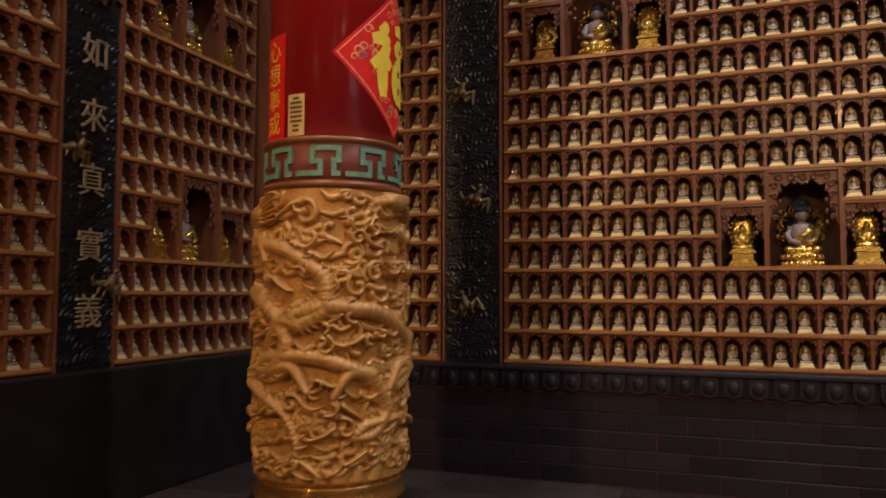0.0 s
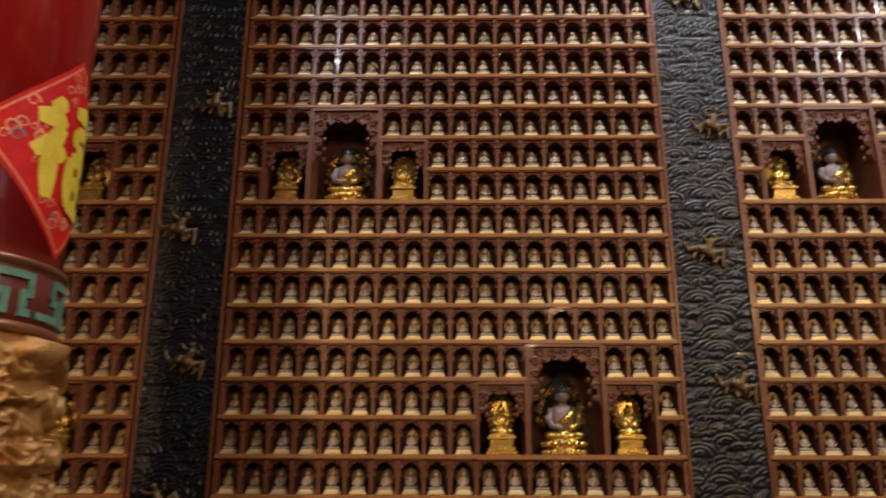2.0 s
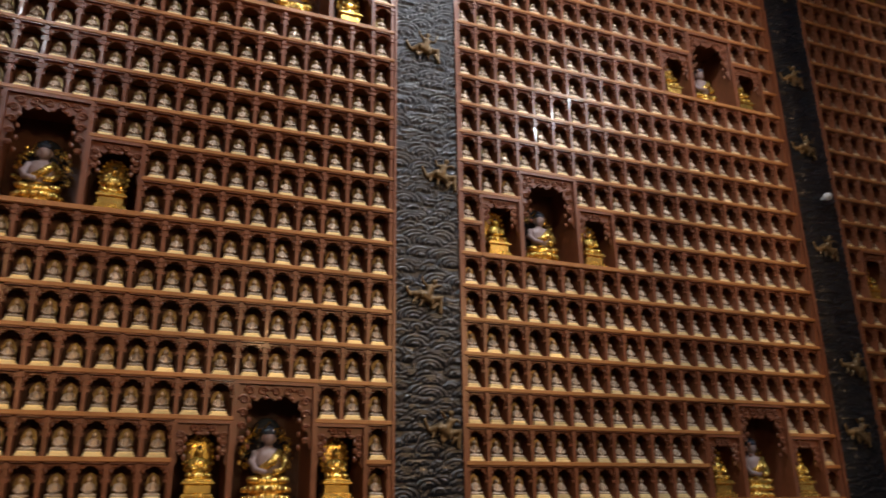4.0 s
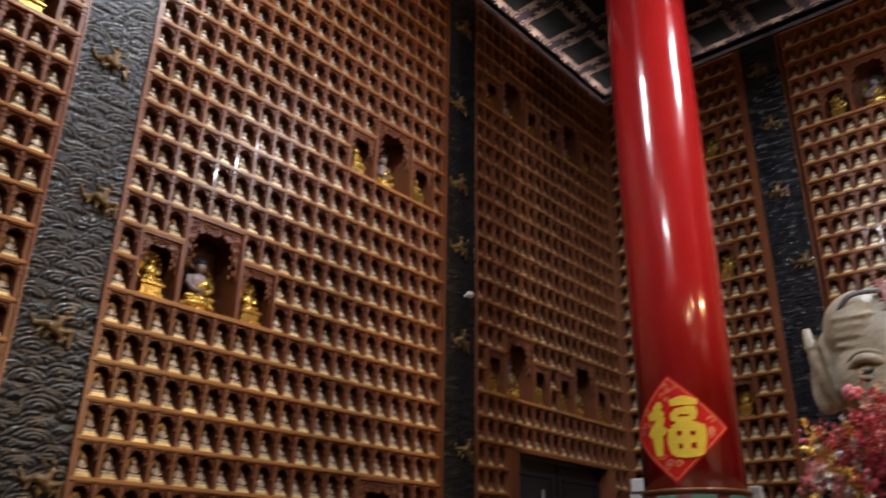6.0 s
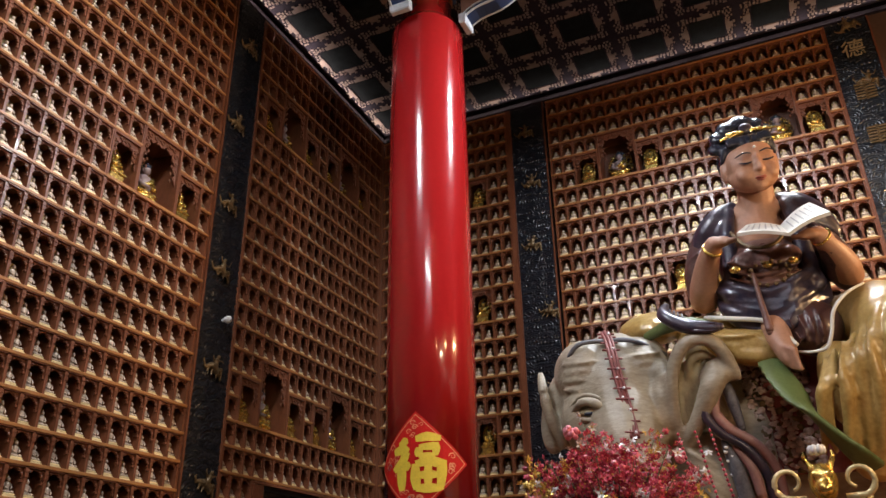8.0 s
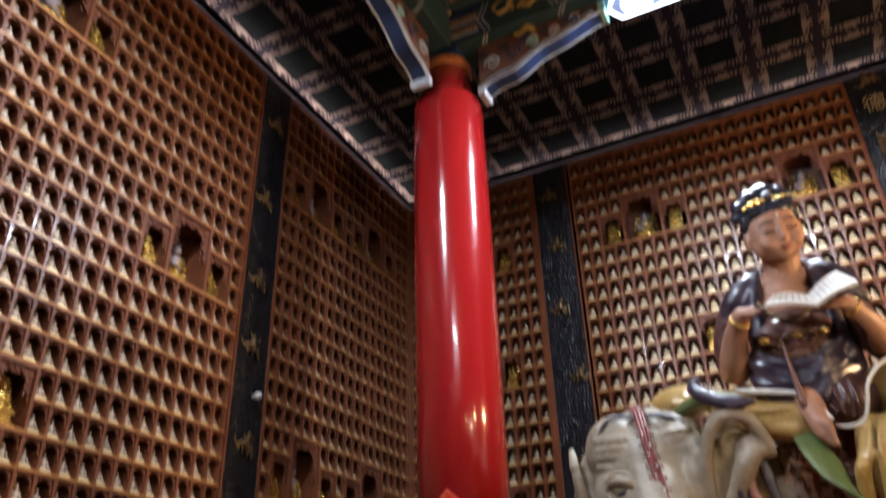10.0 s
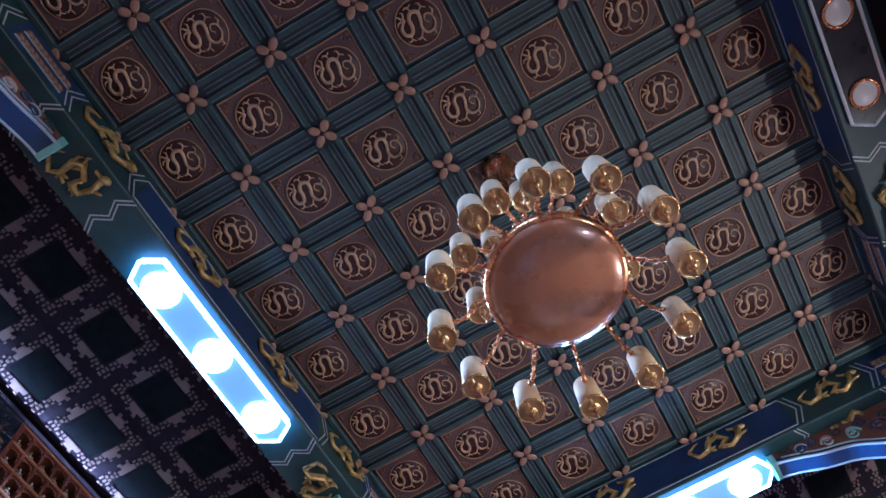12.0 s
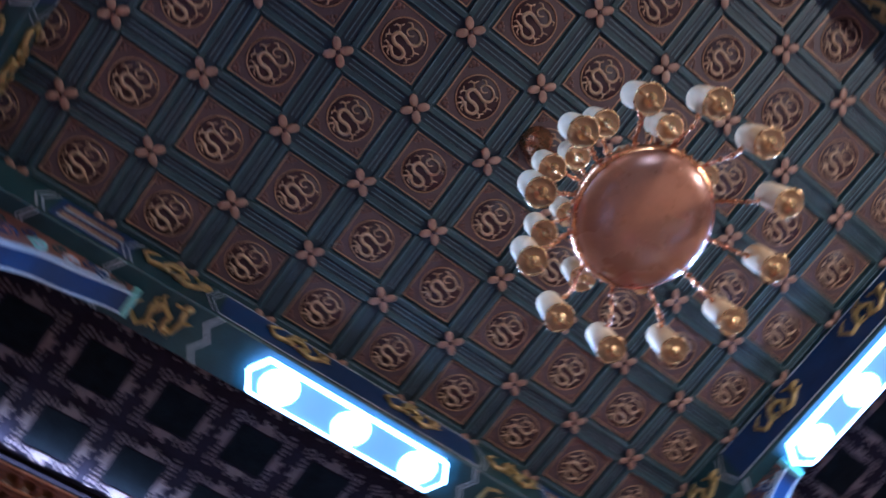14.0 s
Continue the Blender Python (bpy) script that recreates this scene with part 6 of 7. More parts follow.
# the seated figure
PLUM = mat("dark plum glazed cloth", (0.085, 0.038, 0.036), 0.35, 0, 0.35, 10, 60, 0.2, coat=0.3)
SLEEVE = mat("mottled plum glazed sleeve", (0.075, 0.042, 0.055), 0.32, 0.1, 0.5, 14, 60, 0.25, tint=(0.19, 0.10, 0.085), coat=0.35)
s = Build()
e = Build()
e.ball((4.00, -0.07, 3.815), (0.160, 0.165, 0.205), SKIN, 24, 18)
e.ball((3.965, -0.07, 3.715), (0.140, 0.158, 0.125), SKIN, 20, 14)
e.ball((3.89, -0.07, 3.645), (0.05, 0.06, 0.04), SKIN, 12, 8)
for q in (1, -1):
    e.ball((3.885, -0.07 + q * 0.075, 3.735), (0.060, 0.068, 0.070), SKIN, 14, 10)
    e.ball((3.872, -0.07 + q * 0.066, 3.828), (0.026, 0.046, 0.030), SKIN, 12, 8)
    e.ball((4.01, -0.07 + q * 0.172, 3.775), (0.035, 0.02, 0.085), SKIN, 10, 8)
bar(e, [(3.850, -0.07, 3.865), (3.828, -0.07, 3.80), (3.815, -0.07, 3.765)], [0.018, 0.02, 0.027], SKIN, 9)
for q in (1, -1):
    e.ball((3.835, -0.07 + q * 0.022, 3.762), (0.018, 0.014, 0.014), SKIN, 8, 6)
melted(s, SKIN, 0.0105, 3, e)
LIP = mat("muted red lip paint", (0.34, 0.085, 0.06), 0.4, 0, 0.15, 20, 80, 0.05)
bar(s, [(3.846, -0.115, 3.693), (3.826, -0.09, 3.699), (3.822, -0.07, 3.695), (3.826, -0.05, 3.699), (3.846, -0.025, 3.693)], [0.004, 0.010, 0.010, 0.010, 0.004], LIP, 7)
bar(s, [(3.844, -0.105, 3.688), (3.826, -0.07, 3.679), (3.844, -0.035, 3.688)], [0.004, 0.011, 0.004], LIP, 7)
for q in (1, -1):
    c = -0.07 + q * 0.068
    bar(s, [(3.862, c + 0.047, 3.824), (3.838, c + 0.01, 3.814), (3.842, c - 0.02, 3.815), (3.860, c - 0.046, 3.822)], [0.003, 0.0065, 0.0065, 0.003], HAIR, 6)
    bar(s, [(3.872, c + q * 0.062, 3.868), (3.846, c + q * 0.01, 3.893), (3.846, c - q * 0.04, 3.882)], [0.003, 0.0065, 0.004], HAIR, 6)
s.ball((3.842, -0.07, 3.925), 0.010, PAGE, 8, 6)
# hair with top knots, strands and gold pins
e = Build()
e.ball((4.060, -0.07, 3.940), (0.175, 0.176, 0.140), HAIR, 20, 14)
e.ball((4.12, -0.07, 3.83), (0.13, 0.165, 0.17), HAIR, 18, 12)
for y, z, r in ((0.085, 4.035, 0.072), (0.02, 4.095, 0.075), (-0.07, 4.115, 0.085), (-0.16, 4.085, 0.07), (-0.22, 4.03, 0.06), (0.115, 3.96, 0.06)):
    e.ball((4.03, y, z), (r, r, r * 0.8), HAIR, 12, 8)
for q in (1, -1):
    bar(e, [(3.975, -0.07 + q * 0.150, 3.95), (3.99, -0.07 + q * 0.170, 3.88), (4.03, -0.07 + q * 0.172, 3.81)], [0.028, 0.022, 0.010], HAIR, 8)
for k in range(9):
    a = -1.2 + 2.4 * k / 8
    bar(e, [(3.885 + 0.03 * abs(a), -0.07 + 0.155 * math.sin(a), 3.945 + 0.02 * math.cos(a)), (3.93, -0.07 + 0.14 * math.sin(a), 4.01), (4.02, -0.07 + 0.10 * math.sin(a), 4.06)], [0.012, 0.022, 0.02], HAIR, 6)
melted(s, HAIR, 0.011, 2, e)
for z0, z1, y0, y1 in ((4.055, 4.03, 0.06, -0.30), (4.02, 4.06, 0.11, -0.18)):
    bar(s, [(3.945, y0, z0), (3.93, (y0 + y1) / 2, (z0 + z1) / 2 + 0.012), (3.945, y1, z1)], [0.012, 0.014, 0.006], GOLD, 8)
s.ball((3.935, -0.07, 4.075), (0.025, 0.045, 0.04), ROBE_BLUE, 10, 8)
TURN = Vector((math.cos(radians(20)), math.sin(radians(20))))
for i, (x, y, z) in enumerate(s.v):
    u, v = (x - 4.0) * 0.88, (y + 0.07) * 0.88
    s.v[i] = (3.985 + u * TURN.x - v * TURN.y, -0.085 + u * TURN.y + v * TURN.x, 3.82 + (z - 3.82) * 0.90)
# neck, chest, hands and foot
e = Build()
bar(e, [(4.03, -0.088, 3.68), (4.05, -0.078, 3.50), (4.08, -0.05, 3.40)], [0.098, 0.104, 0.15], SKIN, 18)
e.ball((4.09, -0.04, 3.34), (0.15, 0.19, 0.19), SKIN, 20, 14)
e.ball((4.07, -0.07, 3.50), (0.11, 0.19, 0.075), SKIN, 18, 12)
for q, pts in ((1, [(4.00, 0.285, 3.02), (3.93, 0.275, 3.10), (3.84, 0.235, 3.24), (3.74, 0.185, 3.35)]), (-1, [(4.00, -0.44, 3.04), (3.92, -0.435, 3.10), (3.82, -0.40, 3.20), (3.74, -0.345, 3.30)])):
    bar(e, pts, [0.082, 0.080, 0.066, 0.048], SKIN, 14)
    hx, hy, hz = pts[-1]
    e.ball((hx - 0.02, hy - q * 0.04, hz + 0.004), (0.055, 0.060, 0.036), SKIN, 12, 8)
    for k in range(4):
        bar(e, [(hx - 0.03 - 0.012 * k, hy - q * 0.065, hz - 0.004), (hx - 0.01 - 0.012 * k, hy - q * 0.12, hz - 0.004 + 0.004 * k)], [0.017, 0.013], SKIN, 7)
bar(e, [(3.80, -0.035, 2.82), (3.72, -0.055, 2.74), (3.66, -0.08, 2.64)], [0.070, 0.066, 0.050], SKIN, 12)
for k in range(5):
    bar(e, [(3.64, -0.070 - 0.004 * k, 2.70 - 0.026 * k), (3.60, -0.108 - 0.004 * k, 2.680 - 0.026 * k)], [0.020, 0.016], SKIN, 8)
melted(s, SKIN, 0.0105, 3, e)
# shawl over the shoulders and plum sleeves
e = Build()
bar(e, [(4.06, 0.13, 3.50), (4.08, 0.215, 3.38), (4.07, 0.285, 3.20), (4.06, 0.300, 3.04)], [0.07, 0.085, 0.085, 0.07], SLEEVE, 14)
bar(e, [(4.06, -0.25, 3.46), (4.06, -0.33, 3.30), (4.02, -0.405, 3.12), (4.00, -0.43, 3.02)], [0.08, 0.092, 0.088, 0.07], SLEEVE, 14)
bar(e, [(3.98, -0.40, 3.08), (3.87, -0.41, 3.16), (3.79, -0.38, 3.24)], [0.085, 0.080, 0.062], SLEEVE, 12)
for k in range(5):
    bar(e, [(4.00 - 0.01 * k, 0.20 + 0.03 * k, 3.36 - 0.06 * k), (3.985, 0.27 + 0.012 * k, 3.31 - 0.06 * k), (4.03, 0.345, 3.25 - 0.05 * k)], [0.008, 0.013, 0.008], SLEEVE, 6)
    bar(e, [(3.97, -0.30 - 0.03 * k, 3.40 - 0.07 * k), (3.955, -0.37 - 0.014 * k, 3.33 - 0.06 * k), (4.0, -0.45, 3.24 - 0.05 * k)], [0.008, 0.014, 0.008], SLEEVE, 6)
melted(s, SLEEVE, 0.0115, 2, e)
e = Build()
for q, w in ((1, 0.0), (-1, -0.03)):
    yy = -0.06 + w
    bar(e, [(4.05, yy + q * 0.12, 3.55), (4.03, yy + q * 0.20, 3.50), (4.04, yy + q * 0.27, 3.42), (4.06, yy + q * 0.335, 3.30)], [0.04, 0.065, 0.07, 0.045], ROBE_BLUE, 12)
    bar(e, [(4.00, yy + q * 0.13, 3.52), (3.95, yy + q * 0.165, 3.38), (3.93, yy + q * 0.175, 3.22), (3.91, yy + q * 0.20, 3.02)], [0.03, 0.042, 0.046, 0.05], ROBE_BLUE, 10)
    for k in range(6):
        bar(e, [(3.985 + 0.006 * k, yy + q * (0.135 + 0.026 * k), 3.54 - 0.016 * k), (3.965 + 0.008 * k, yy + q * (0.185 + 0.026 * k), 3.45 - 0.022 * k), (3.98 + 0.014 * k, yy + q * (0.215 + 0.03 * k), 3.34 - 0.018 * k)], [0.008, 0.013, 0.008], ROBE_BLUE, 6)
e.ball((4.22, -0.07, 3.20), (0.14, 0.26, 0.30), ROBE_BLUE, 20, 14)
for k in range(7):
    z, w = 2.83 + 0.036 * k, 0.014 * (k % 3)
    bar(e, [(3.98, 0.21, z + 0.13 - 0.012 * k), (3.85, 0.13 + w, z + 0.03), (3.79, -0.04 - 3 * w, z - 0.03), (3.82, -0.21 + w, z + 0.02 + w), (3.98, -0.34, z + 0.10)], [0.016, 0.030, 0.030, 0.030, 0.016], ROBE_BLUE, 8)
melted(s, ROBE_BLUE, 0.0115, 2, e)
e = Build()
e.ball((4.02, -0.06, 3.02), (0.215, 0.245, 0.20), ROBE_DARK, 20, 14)
e.ball((4.01, -0.05, 3.19), (0.175, 0.195, 0.15), ROBE_DARK, 18, 12)
for q in (1, -1):
    e.ball((3.885, -0.065 + q * 0.105, 3.20), (0.05, 0.085, 0.075), ROBE_DARK, 14, 10)
for k in range(6):
    bar(e, [(3.87, 0.14, 3.22 - 0.045 * k), (3.805, -0.03, 3.165 - 0.05 * k), (3.86, -0.24, 3.20 - 0.045 * k)], [0.008, 0.015, 0.008], ROBE_DARK, 7)
melted(s, ROBE_DARK, 0.0115, 2, e)
necklace = [(3.93, 0.09, 3.40), (3.86, 0.03, 3.31), (3.83, -0.06, 3.275), (3.86, -0.15, 3.30), (3.93, -0.21, 3.39)]
bar(s, necklace, 0.012, GOLD_DULL, 7)
for k in range(14):
    a = 2 * math.pi * k / 14
    s.ball((3.775, -0.07 + 0.10 * math.cos(a), 3.12 + 0.07 * math.sin(a)), 0.013, GOLD_DULL, 7, 5)
for y in (0.10, -0.07, -0.20):
    s.ball((3.79, y, 3.17), (0.016, 0.03, 0.022), GOLD, 8, 6)
bar(s, [(3.77, 0.015, 3.14), (3.74, 0.0, 2.96), (3.70, -0.015, 2.79)], [0.010, 0.016, 0.022], ROBE_DARK, 8)
for pts in ([(3.765, 0.20, 3.315), (3.745, 0.225, 3.29), (3.79, 0.215, 3.27)], [(3.765, -0.360, 3.275), (3.77, -0.36, 3.165), (3.81, -0.35, 3.15)]):
    s.lathe([(0.057, -0.009), (0.063, 0.0), (0.057, 0.009), (0.050, 0.009), (0.050, -0.009)], GOLD, 18, look(pts[0], (pts[0][0] + 0.1, pts[0][1] + (0.09 if pts[0][1] > 0 else -0.09), pts[0][2] - 0.11)))
# yellow skirt over the knees
e = Build()
bar(e, [(4.15, 0.0, 2.80), (4.08, 0.26, 2.82), (3.98, 0.36, 2.79), (3.88, 0.20, 2.74), (3.82, 0.02, 2.73)], [0.15, 0.125, 0.105, 0.105, 0.095], ROBE_YELLOW, 16)
bar(e, [(3.82, 0.14, 2.70), (3.80, 0.05, 2.68), (3.82, -0.02, 2.66)], [0.07, 0.075, 0.06], ROBE_YELLOW, 12)
e.ball((4.15, 0.58, 2.90), (0.26, 0.20, 0.10), ROBE_YELLOW, 16, 10)
bar(e, [(4.12, -0.34, 2.74), (3.95, -0.52, 2.80), (3.80, -0.585, 2.76), (3.74, -0.54, 2.60), (3.73, -0.44, 2.36), (3.78, -0.36, 2.10)], [0.16, 0.185, 0.195, 0.19, 0.165, 0.11], ROBE_YELLOW, 18)
bar(e, [(3.80, -0.30, 2.60), (3.76, -0.30, 2.50), (3.76, -0.32, 2.34)], [0.10, 0.115, 0.10], ROBE_YELLOW, 14)
bar(e, [(3.95, -0.72, 2.70), (3.82, -0.72, 2.45), (3.84, -0.66, 2.05)], [0.20, 0.19, 0.16], ROBE_YELLOW, 14)
for k in range(11):
    y, w = -0.215 - 0.05 * k, 0.02 * math.sin(k * 2.3)
    top = 2.62 + 0.035 * k if k < 6 else 2.86
    bar(e, [(3.665 - 0.006 * k + w, y - 0.03, top), (3.575 - 0.004 * k + w, y + 0.01, top - 0.14), (3.575 + w, y + 0.03 + w, 2.42), (3.645, y + 0.07, 2.14)], [0.012, 0.026 + w * 0.5, 0.030 - w * 0.4, 0.012], ROBE_YELLOW, 8)
for k in range(7):
    bar(e, [(3.93 - 0.012 * k, 0.38 - 0.05 * k, 2.86 - 0.03 * k), (3.79, 0.22 - 0.045 * k, 2.80 - 0.03 * k), (3.735, 0.05 - 0.02 * k, 2.79 - 0.032 * k)], [0.010, 0.018, 0.010], ROBE_YELLOW, 7)
melted(s, ROBE_YELLOW, 0.0115, 2, e)
e = Build()
e.ball((3.87, -0.22, 2.78), (0.11, 0.15, 0.155), PLUM, 18, 12)
for k in range(4):
    bar(e, [(3.80, -0.10 - 0.05 * k, 2.90), (3.745, -0.13 - 0.045 * k, 2.80), (3.765, -0.15 - 0.035 * k, 2.68)], [0.006, 0.010, 0.006], PLUM, 7)
melted(s, PLUM, 0.012, 3, e)
e = Build()
bar(e, [(3.80, 0.04, 2.66), (3.68, 0.0, 2.58), (3.58, -0.08, 2.42), (3.55, -0.17, 2.28), (3.56, -0.28, 2.14), (3.60, -0.36, 2.06)], [0.05, 0.07, 0.085, 0.075, 0.085, 0.06], GREEN, 12, flat=0.3)
bar(e, [(3.92, 0.62, 2.86), (3.80, 0.46, 2.91), (3.70, 0.30, 2.885)], [0.03, 0.045, 0.03], GREEN, 10)
melted(s, GREEN, 0.0125, 2, e)
bar(s, [(3.86, 0.50, 3.02), (3.70, 0.52, 2.97), (3.66, 0.42, 2.895), (3.64, 0.30, 2.865), (3.63, 0.23, 2.86)], [0.022, 0.036, 0.042, 0.040, 0.022], ROBE_BLUE, 12)
bar(s, [(3.90, 0.30, 2.92), (3.82, 0.20, 2.90), (3.76, 0.02, 2.86), (3.72, -0.06, 2.80), (3.66, -0.13, 2.70)], [0.012, 0.015, 0.014, 0.014, 0.010], PAGE, 9)
bar(s, [(3.72, -0.13, 2.665), (3.68, -0.19, 2.655), (3.66, -0.262, 2.668), (3.655, -0.300, 2.74), (3.66, -0.335, 2.86), (3.70, -0.41, 2.94), (3.78, -0.50, 2.98)], [0.006, 0.009, 0.010, 0.010, 0.010, 0.009, 0.006], PAGE, 9)
for k in range(4):
    bar(s, [(3.80, 0.48 - 0.02 * k, 3.00 - 0.012 * k), (3.69 - 0.006 * k, 0.47 - 0.02 * k, 2.955 - 0.02 * k), (3.635 - 0.005 * k, 0.36, 2.905 - 0.016 * k), (3.61, 0.25, 2.885 - 0.014 * k)], [0.006, 0.013, 0.013, 0.006], ROBE_BLUE, 7)
fig = part("seated_figure_statue", fit_to_view(s, 4.0), None)
tagged(fig, "painted seated figure statue in dark and mustard robes", "statue")

# open book in its lap
book = empty("book", pose(0, 0, 0), "open white paged book held by the statue", "book")
for q, near, far in ((1, [(3.60, 0.055, 3.375), (3.58, -0.21, 3.32)], [(3.80, -0.005, 3.415), (3.80, -0.175, 3.375)]), (-1, [(3.58, -0.21, 3.32), (3.60, -0.435, 3.40)], [(3.80, -0.175, 3.375), (3.80, -0.345, 3.48)])):
    b = Build()
    n = 8

    def leaf(u, v, d=0.0):
        a = Vector(near[0]).lerp(Vector(near[1]), u)
        c = Vector(far[0]).lerp(Vector(far[1]), u)
        p = a.lerp(c, v)
        # page corners shifted along the camera's sight lines, like the statue
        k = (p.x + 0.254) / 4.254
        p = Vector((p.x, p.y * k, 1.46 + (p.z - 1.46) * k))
        return p + Vector((-0.3, 0, 0.9)) * (d + 0.014 * math.sin(math.pi * u))

    b.grid(n, 4, lambda u, v: leaf(u, v, 0.012), PAGE)
    b.grid(n, 4, lambda u, v: leaf(1 - u, v, -0.006), INK)
    for u0, u1, fn in ((0, 1, lambda t, w: leaf(t, 0, -0.006 + 0.018 * w)), (0, 1, lambda t, w: leaf(1 - t, 1, -0.006 + 0.018 * w))):
        b.grid(n, 1, fn, PAGE)
    pg = part("page_block", b, book, "white pages over a dark cover")
    b = Build()
    for k in range(6):
        u = 0.14 + 0.14 * k
        b.grid(1, 8, lambda a, v: leaf(u + 0.035 * a, 0.14 + 0.68 * v, 0.0145), mat("grey printed columns", (0.45, 0.43, 0.41), 0.6, 0, 0.1, 20, 80, 0))
    part("writing", b, pg, "grey bars of print")

# ---- flowers, ornament and stand ----
fl = empty("flower_arrangement", pose(3.22, 0.75, 1.05), "crimson and pink paper flowers in a vase on altar", "flowers")
b = Build()
b.lathe([(0.08, 0.002), (0.10, 0.03), (0.06, 0.08), (0.12, 0.22), (0.13, 0.32), (0.07, 0.42), (0.09, 0.46), (0.075, 0.462), (0.05, 0.42)], GOLD_DULL, 28)
part("vase", b, fl, "gilt vase")
fb = {}
for key, material in (("crimson", BLOSSOM), ("pink", BLOSSOM_PINK), ("gold", BLOSSOM_GOLD), ("white", BLOSSOM_WHITE)):
    q = Build()
    for i in range(5):
        a = 2 * math.pi * i / 5
        c, d = (math.cos(a), math.sin(a)), (math.cos(a + 0.5), math.sin(a + 0.5))
        g = (math.cos(a - 0.5), math.sin(a - 0.5))
        q.add([(0, 0, 0), (0.011 * g[0], 0.011 * g[1], 0.007), (0.019 * c[0], 0.019 * c[1], 0.010), (0.011 * d[0], 0.011 * d[1], 0.007)], [(0, 1, 2, 3)], material)
    q.ball((0, 0, 0.004), 0.004, BLOSSOM_GOLD, 5, 3)
    fb[key] = q.mesh(key)
rnd = random.Random(8)
pl = {k: [] for k in fb}
stems = Build()
for st in range(125):
    a, r = rnd.uniform(0, 2 * math.pi), 0.40 * math.sqrt(rnd.random())
    tip = Vector((r * math.cos(a) * 0.75, r * math.sin(a) * 1.05, rnd.uniform(0.93, 1.20) - 0.55 * r * r / 0.16 * 0.45))
    root = Vector((tip.x * 0.12, tip.y * 0.12, 0.42))
    mid = root.lerp(tip, 0.55) + Vector((0, 0, 0.08))
    stems.tube([root, mid, tip], [0.004, 0.0035, 0.002], LEAF, 4)
    kind = "crimson" if rnd.random() < 0.84 else rnd.choice(("pink", "gold", "white", "gold"))
    if tip.z < 0.90 and rnd.random() < 0.5:
        kind = rnd.choice(("gold", "white", "pink"))
    for k in range(34):
        p = mid.lerp(tip, rnd.uniform(0.1, 1.05)) + Vector([rnd.gauss(0, 0.021) for _ in range(3)])
        pl[kind].append(Matrix.Translation(p) @ Euler([rnd.uniform(0, 6.3) for _ in range(3)]).to_matrix().to_4x4() @ Matrix.Scale(rnd.uniform(0.6, 1.25), 4))
    if rnd.random() < 0.3:
        for k in range(3):
            p = mid.lerp(tip, rnd.uniform(0.3, 1.1)) + Vector([rnd.gauss(0, 0.03) for _ in range(3)])
            pl["white"].append(Matrix.Translation(p) @ Euler([rnd.uniform(0, 6.3) for _ in range(3)]).to_matrix().to_4x4() @ Matrix.Scale(1.3, 4))
part("stem", stems, fl, "thin green stems")
for k, places in pl.items():
    ob = link("blossoms", tile("blossoms", fb[k], places), fl, None, k + " paper blossoms")
    ob["kind"] = "stuff"
for p, s_ in (((-0.13, 0.12, 1.13), 0.035), ((0.05, -0.30, 1.02), 0.03), ((-0.1, -0.2, 0.86), 0.028)):
    b = Build()
    for k in range(26):
        v = Vector([rnd.gauss(0, 1) for _ in range(3)]).normalized() * s_ * 0.75
        b.ball(tuple(Vector(p) + v), s_ * 0.38, BLOSSOM_PINK, 6, 4)
    part("large_blossom", b, fl, "round pink blossom")
for x, y in ((-0.12, -0.33), (-0.13, -0.40), (-0.14, -0.46)):
    b = Build()
    for k in range(20):
        b.ball((x + 0.004 * math.sin(k), y - 0.012 * k * 0.3, 1.08 - 0.02 * k), 0.007, BLOSSOM, 6, 4)
    b.tube([(x, y, 1.09), (x, y - 0.07, 0.68)], 0.0015, LEAF, 4)
    part("bead_string", b, fl, "hanging string of red beads")

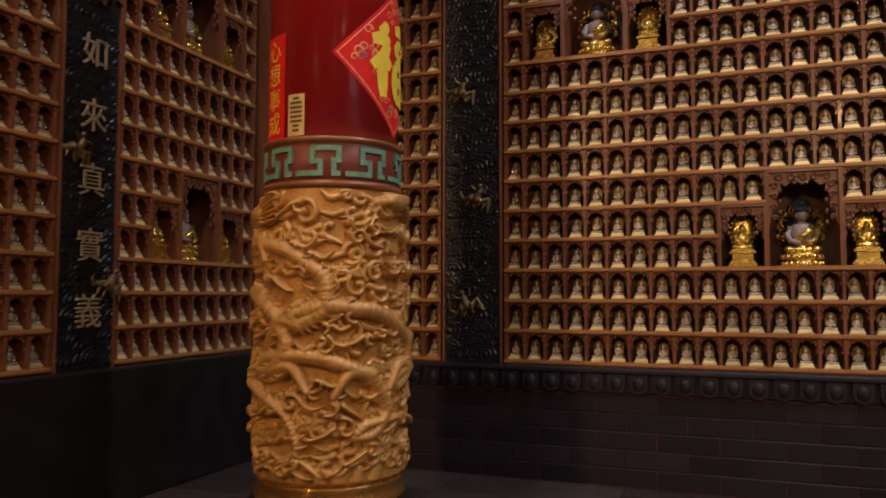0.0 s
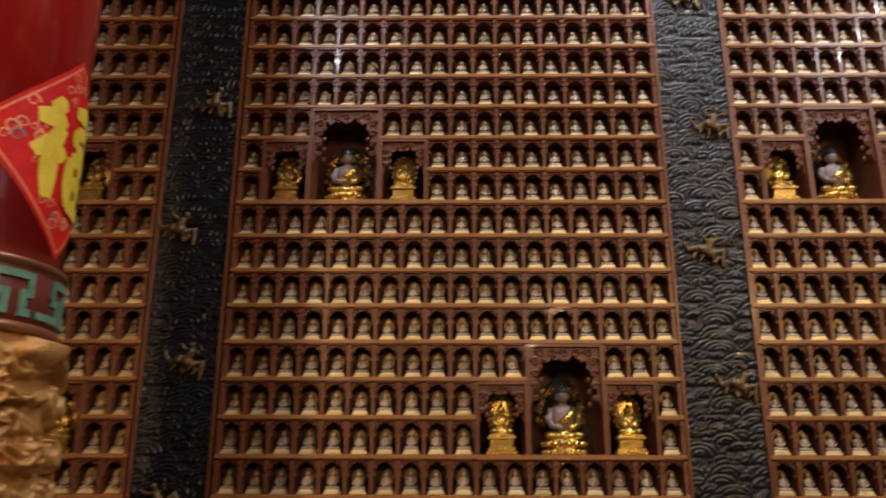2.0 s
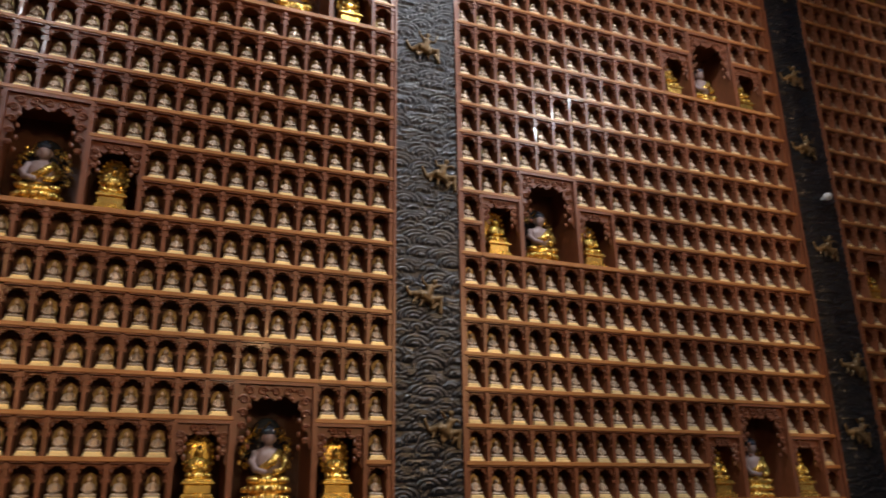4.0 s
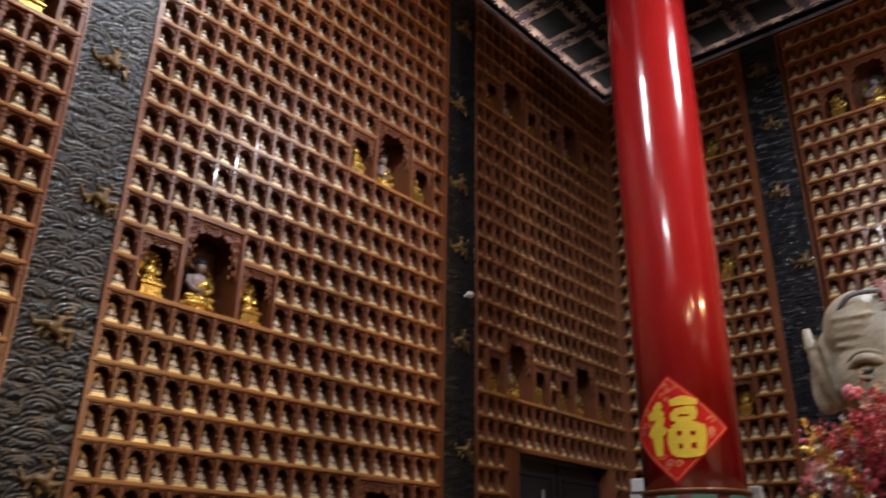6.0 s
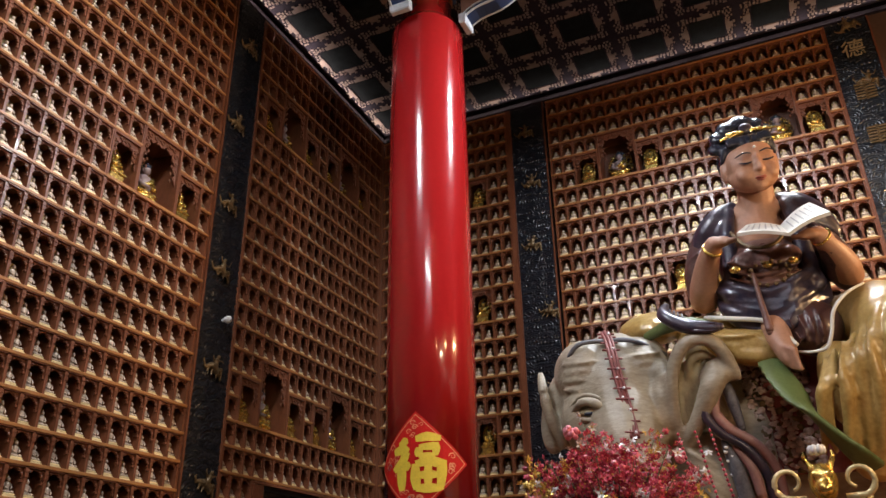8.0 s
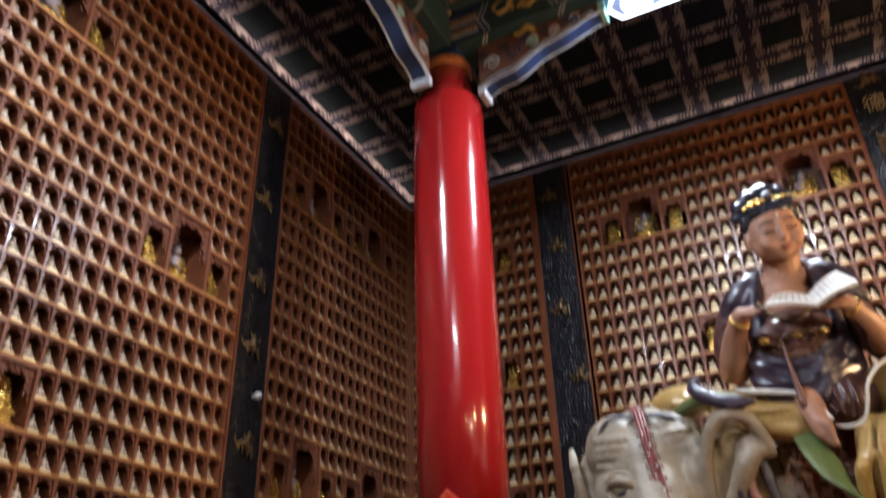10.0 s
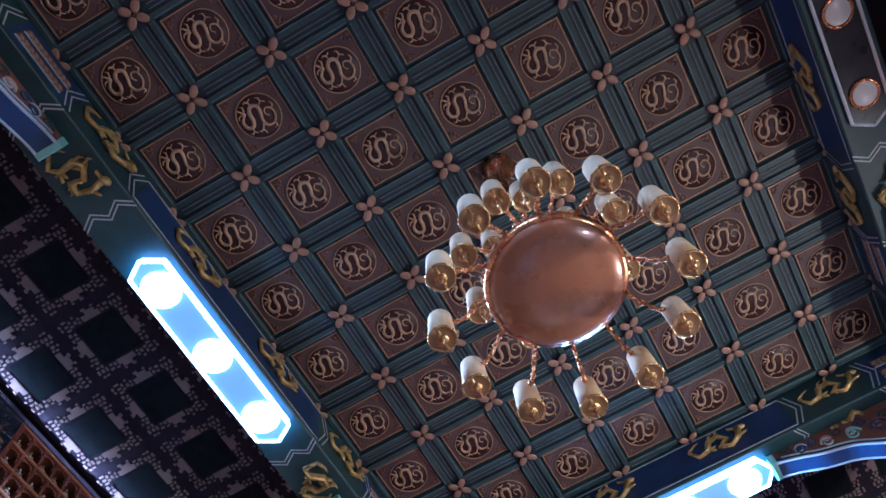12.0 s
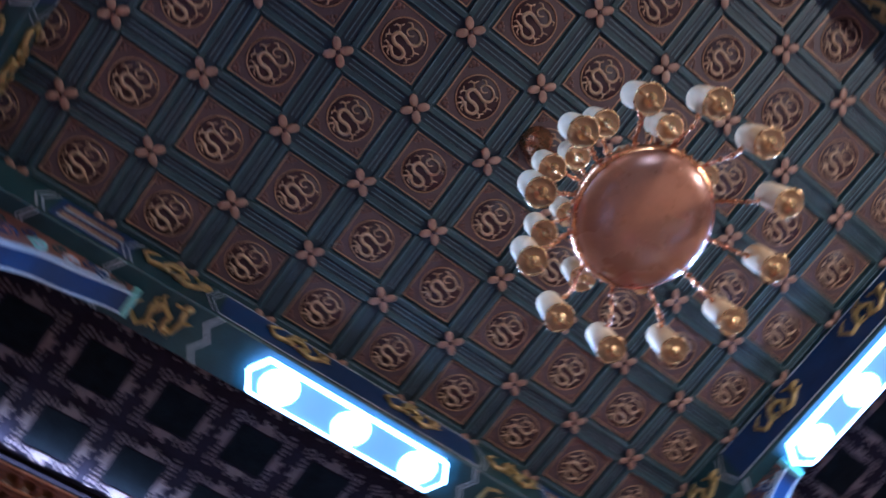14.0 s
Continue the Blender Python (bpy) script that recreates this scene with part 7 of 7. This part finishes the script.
orn = empty("altar_ornament", pose(3.2, -0.09, 1.05), "gilt animal headed altar ornament with cream scrolls", "ornament")
b = Build()
b.lathe([(0.10, 0.002), (0.11, 0.03), (0.05, 0.08), (0.045, 0.30), (0.09, 0.42), (0.10, 0.55), (0.05, 0.64), (0.045, 0.72), (0.065, 0.76), (0.05, 0.78)], GOLD_DULL, 28)
part("stand", b, orn, "gilt turned stand")
e = Build()
e.ball((0, 0, 0.86), (0.06, 0.055, 0.075), GOLD, 14, 10)
e.ball((-0.05, 0, 0.83), (0.04, 0.035, 0.03), GOLD, 10, 8)
for q in (1, -1):
    e.ball((-0.04, q * 0.028, 0.885), (0.018, 0.018, 0.018), GOLD, 8, 6)
    e.tube([(0, q * 0.035, 0.92), (0, q * 0.055, 0.96), (0.01, q * 0.05, 0.99)], [0.014, 0.011, 0.005], GOLD, 7)
b = Build()
melted(b, GOLD, 0.008, 2, e)
part("head", b, orn, "gold animal head")
for q in (1, -1):
    b = Build()
    pts = [(0, q * (0.05 + 0.02), 0.80)]
    for k in range(16):
        a = -1.3 + 5.6 * k / 15
        r = 0.062 * (1 - 0.5 * k / 15)
        pts.append((0, q * (0.125 + r * math.cos(a)), 0.865 + r * math.sin(a)))
    b.tube(pts, [0.014] + [0.013 - 0.0004 * k for k in range(16)], CREAM, 8)
    b.tube([(0, q * 0.06, 0.78), (0, q * 0.12, 0.77), (0, q * 0.16, 0.80)], [0.012, 0.012, 0.006], CREAM, 7)
    part("scroll", b, orn, "cream gilt scroll")
b = Build()
for k in range(7):
    a = 2 * math.pi * k / 7
    b.ball((0.022 * math.cos(a), 0.022 * math.sin(a), 0.985), (0.014, 0.014, 0.02), BLOSSOM_WHITE, 7, 5)
part("crown", b, orn, "white petal crown")

stand = empty("display_board", pose(5.8, 2.72, 0), "white standing display board behind the column", "board")
b = Build()
b.box(-0.03, -0.45, 0.05, 0.03, 0.63, 2.13, WHITEPAINT, b=0.008)
part("board", b, stand)
b = Build()
b.box(-0.05, 0.45, 2.131, 0.05, 0.60, 2.24, WHITEPAINT, b=0.006)
part("top_box", b, stand)
for y in (-0.4, 0.4):
    b = Build()
    b.box(-0.2, y - 0.04, 0.001, 0.2, y + 0.04, 0.05, WHITEPAINT, b=0.008)
    part("foot", b, stand)
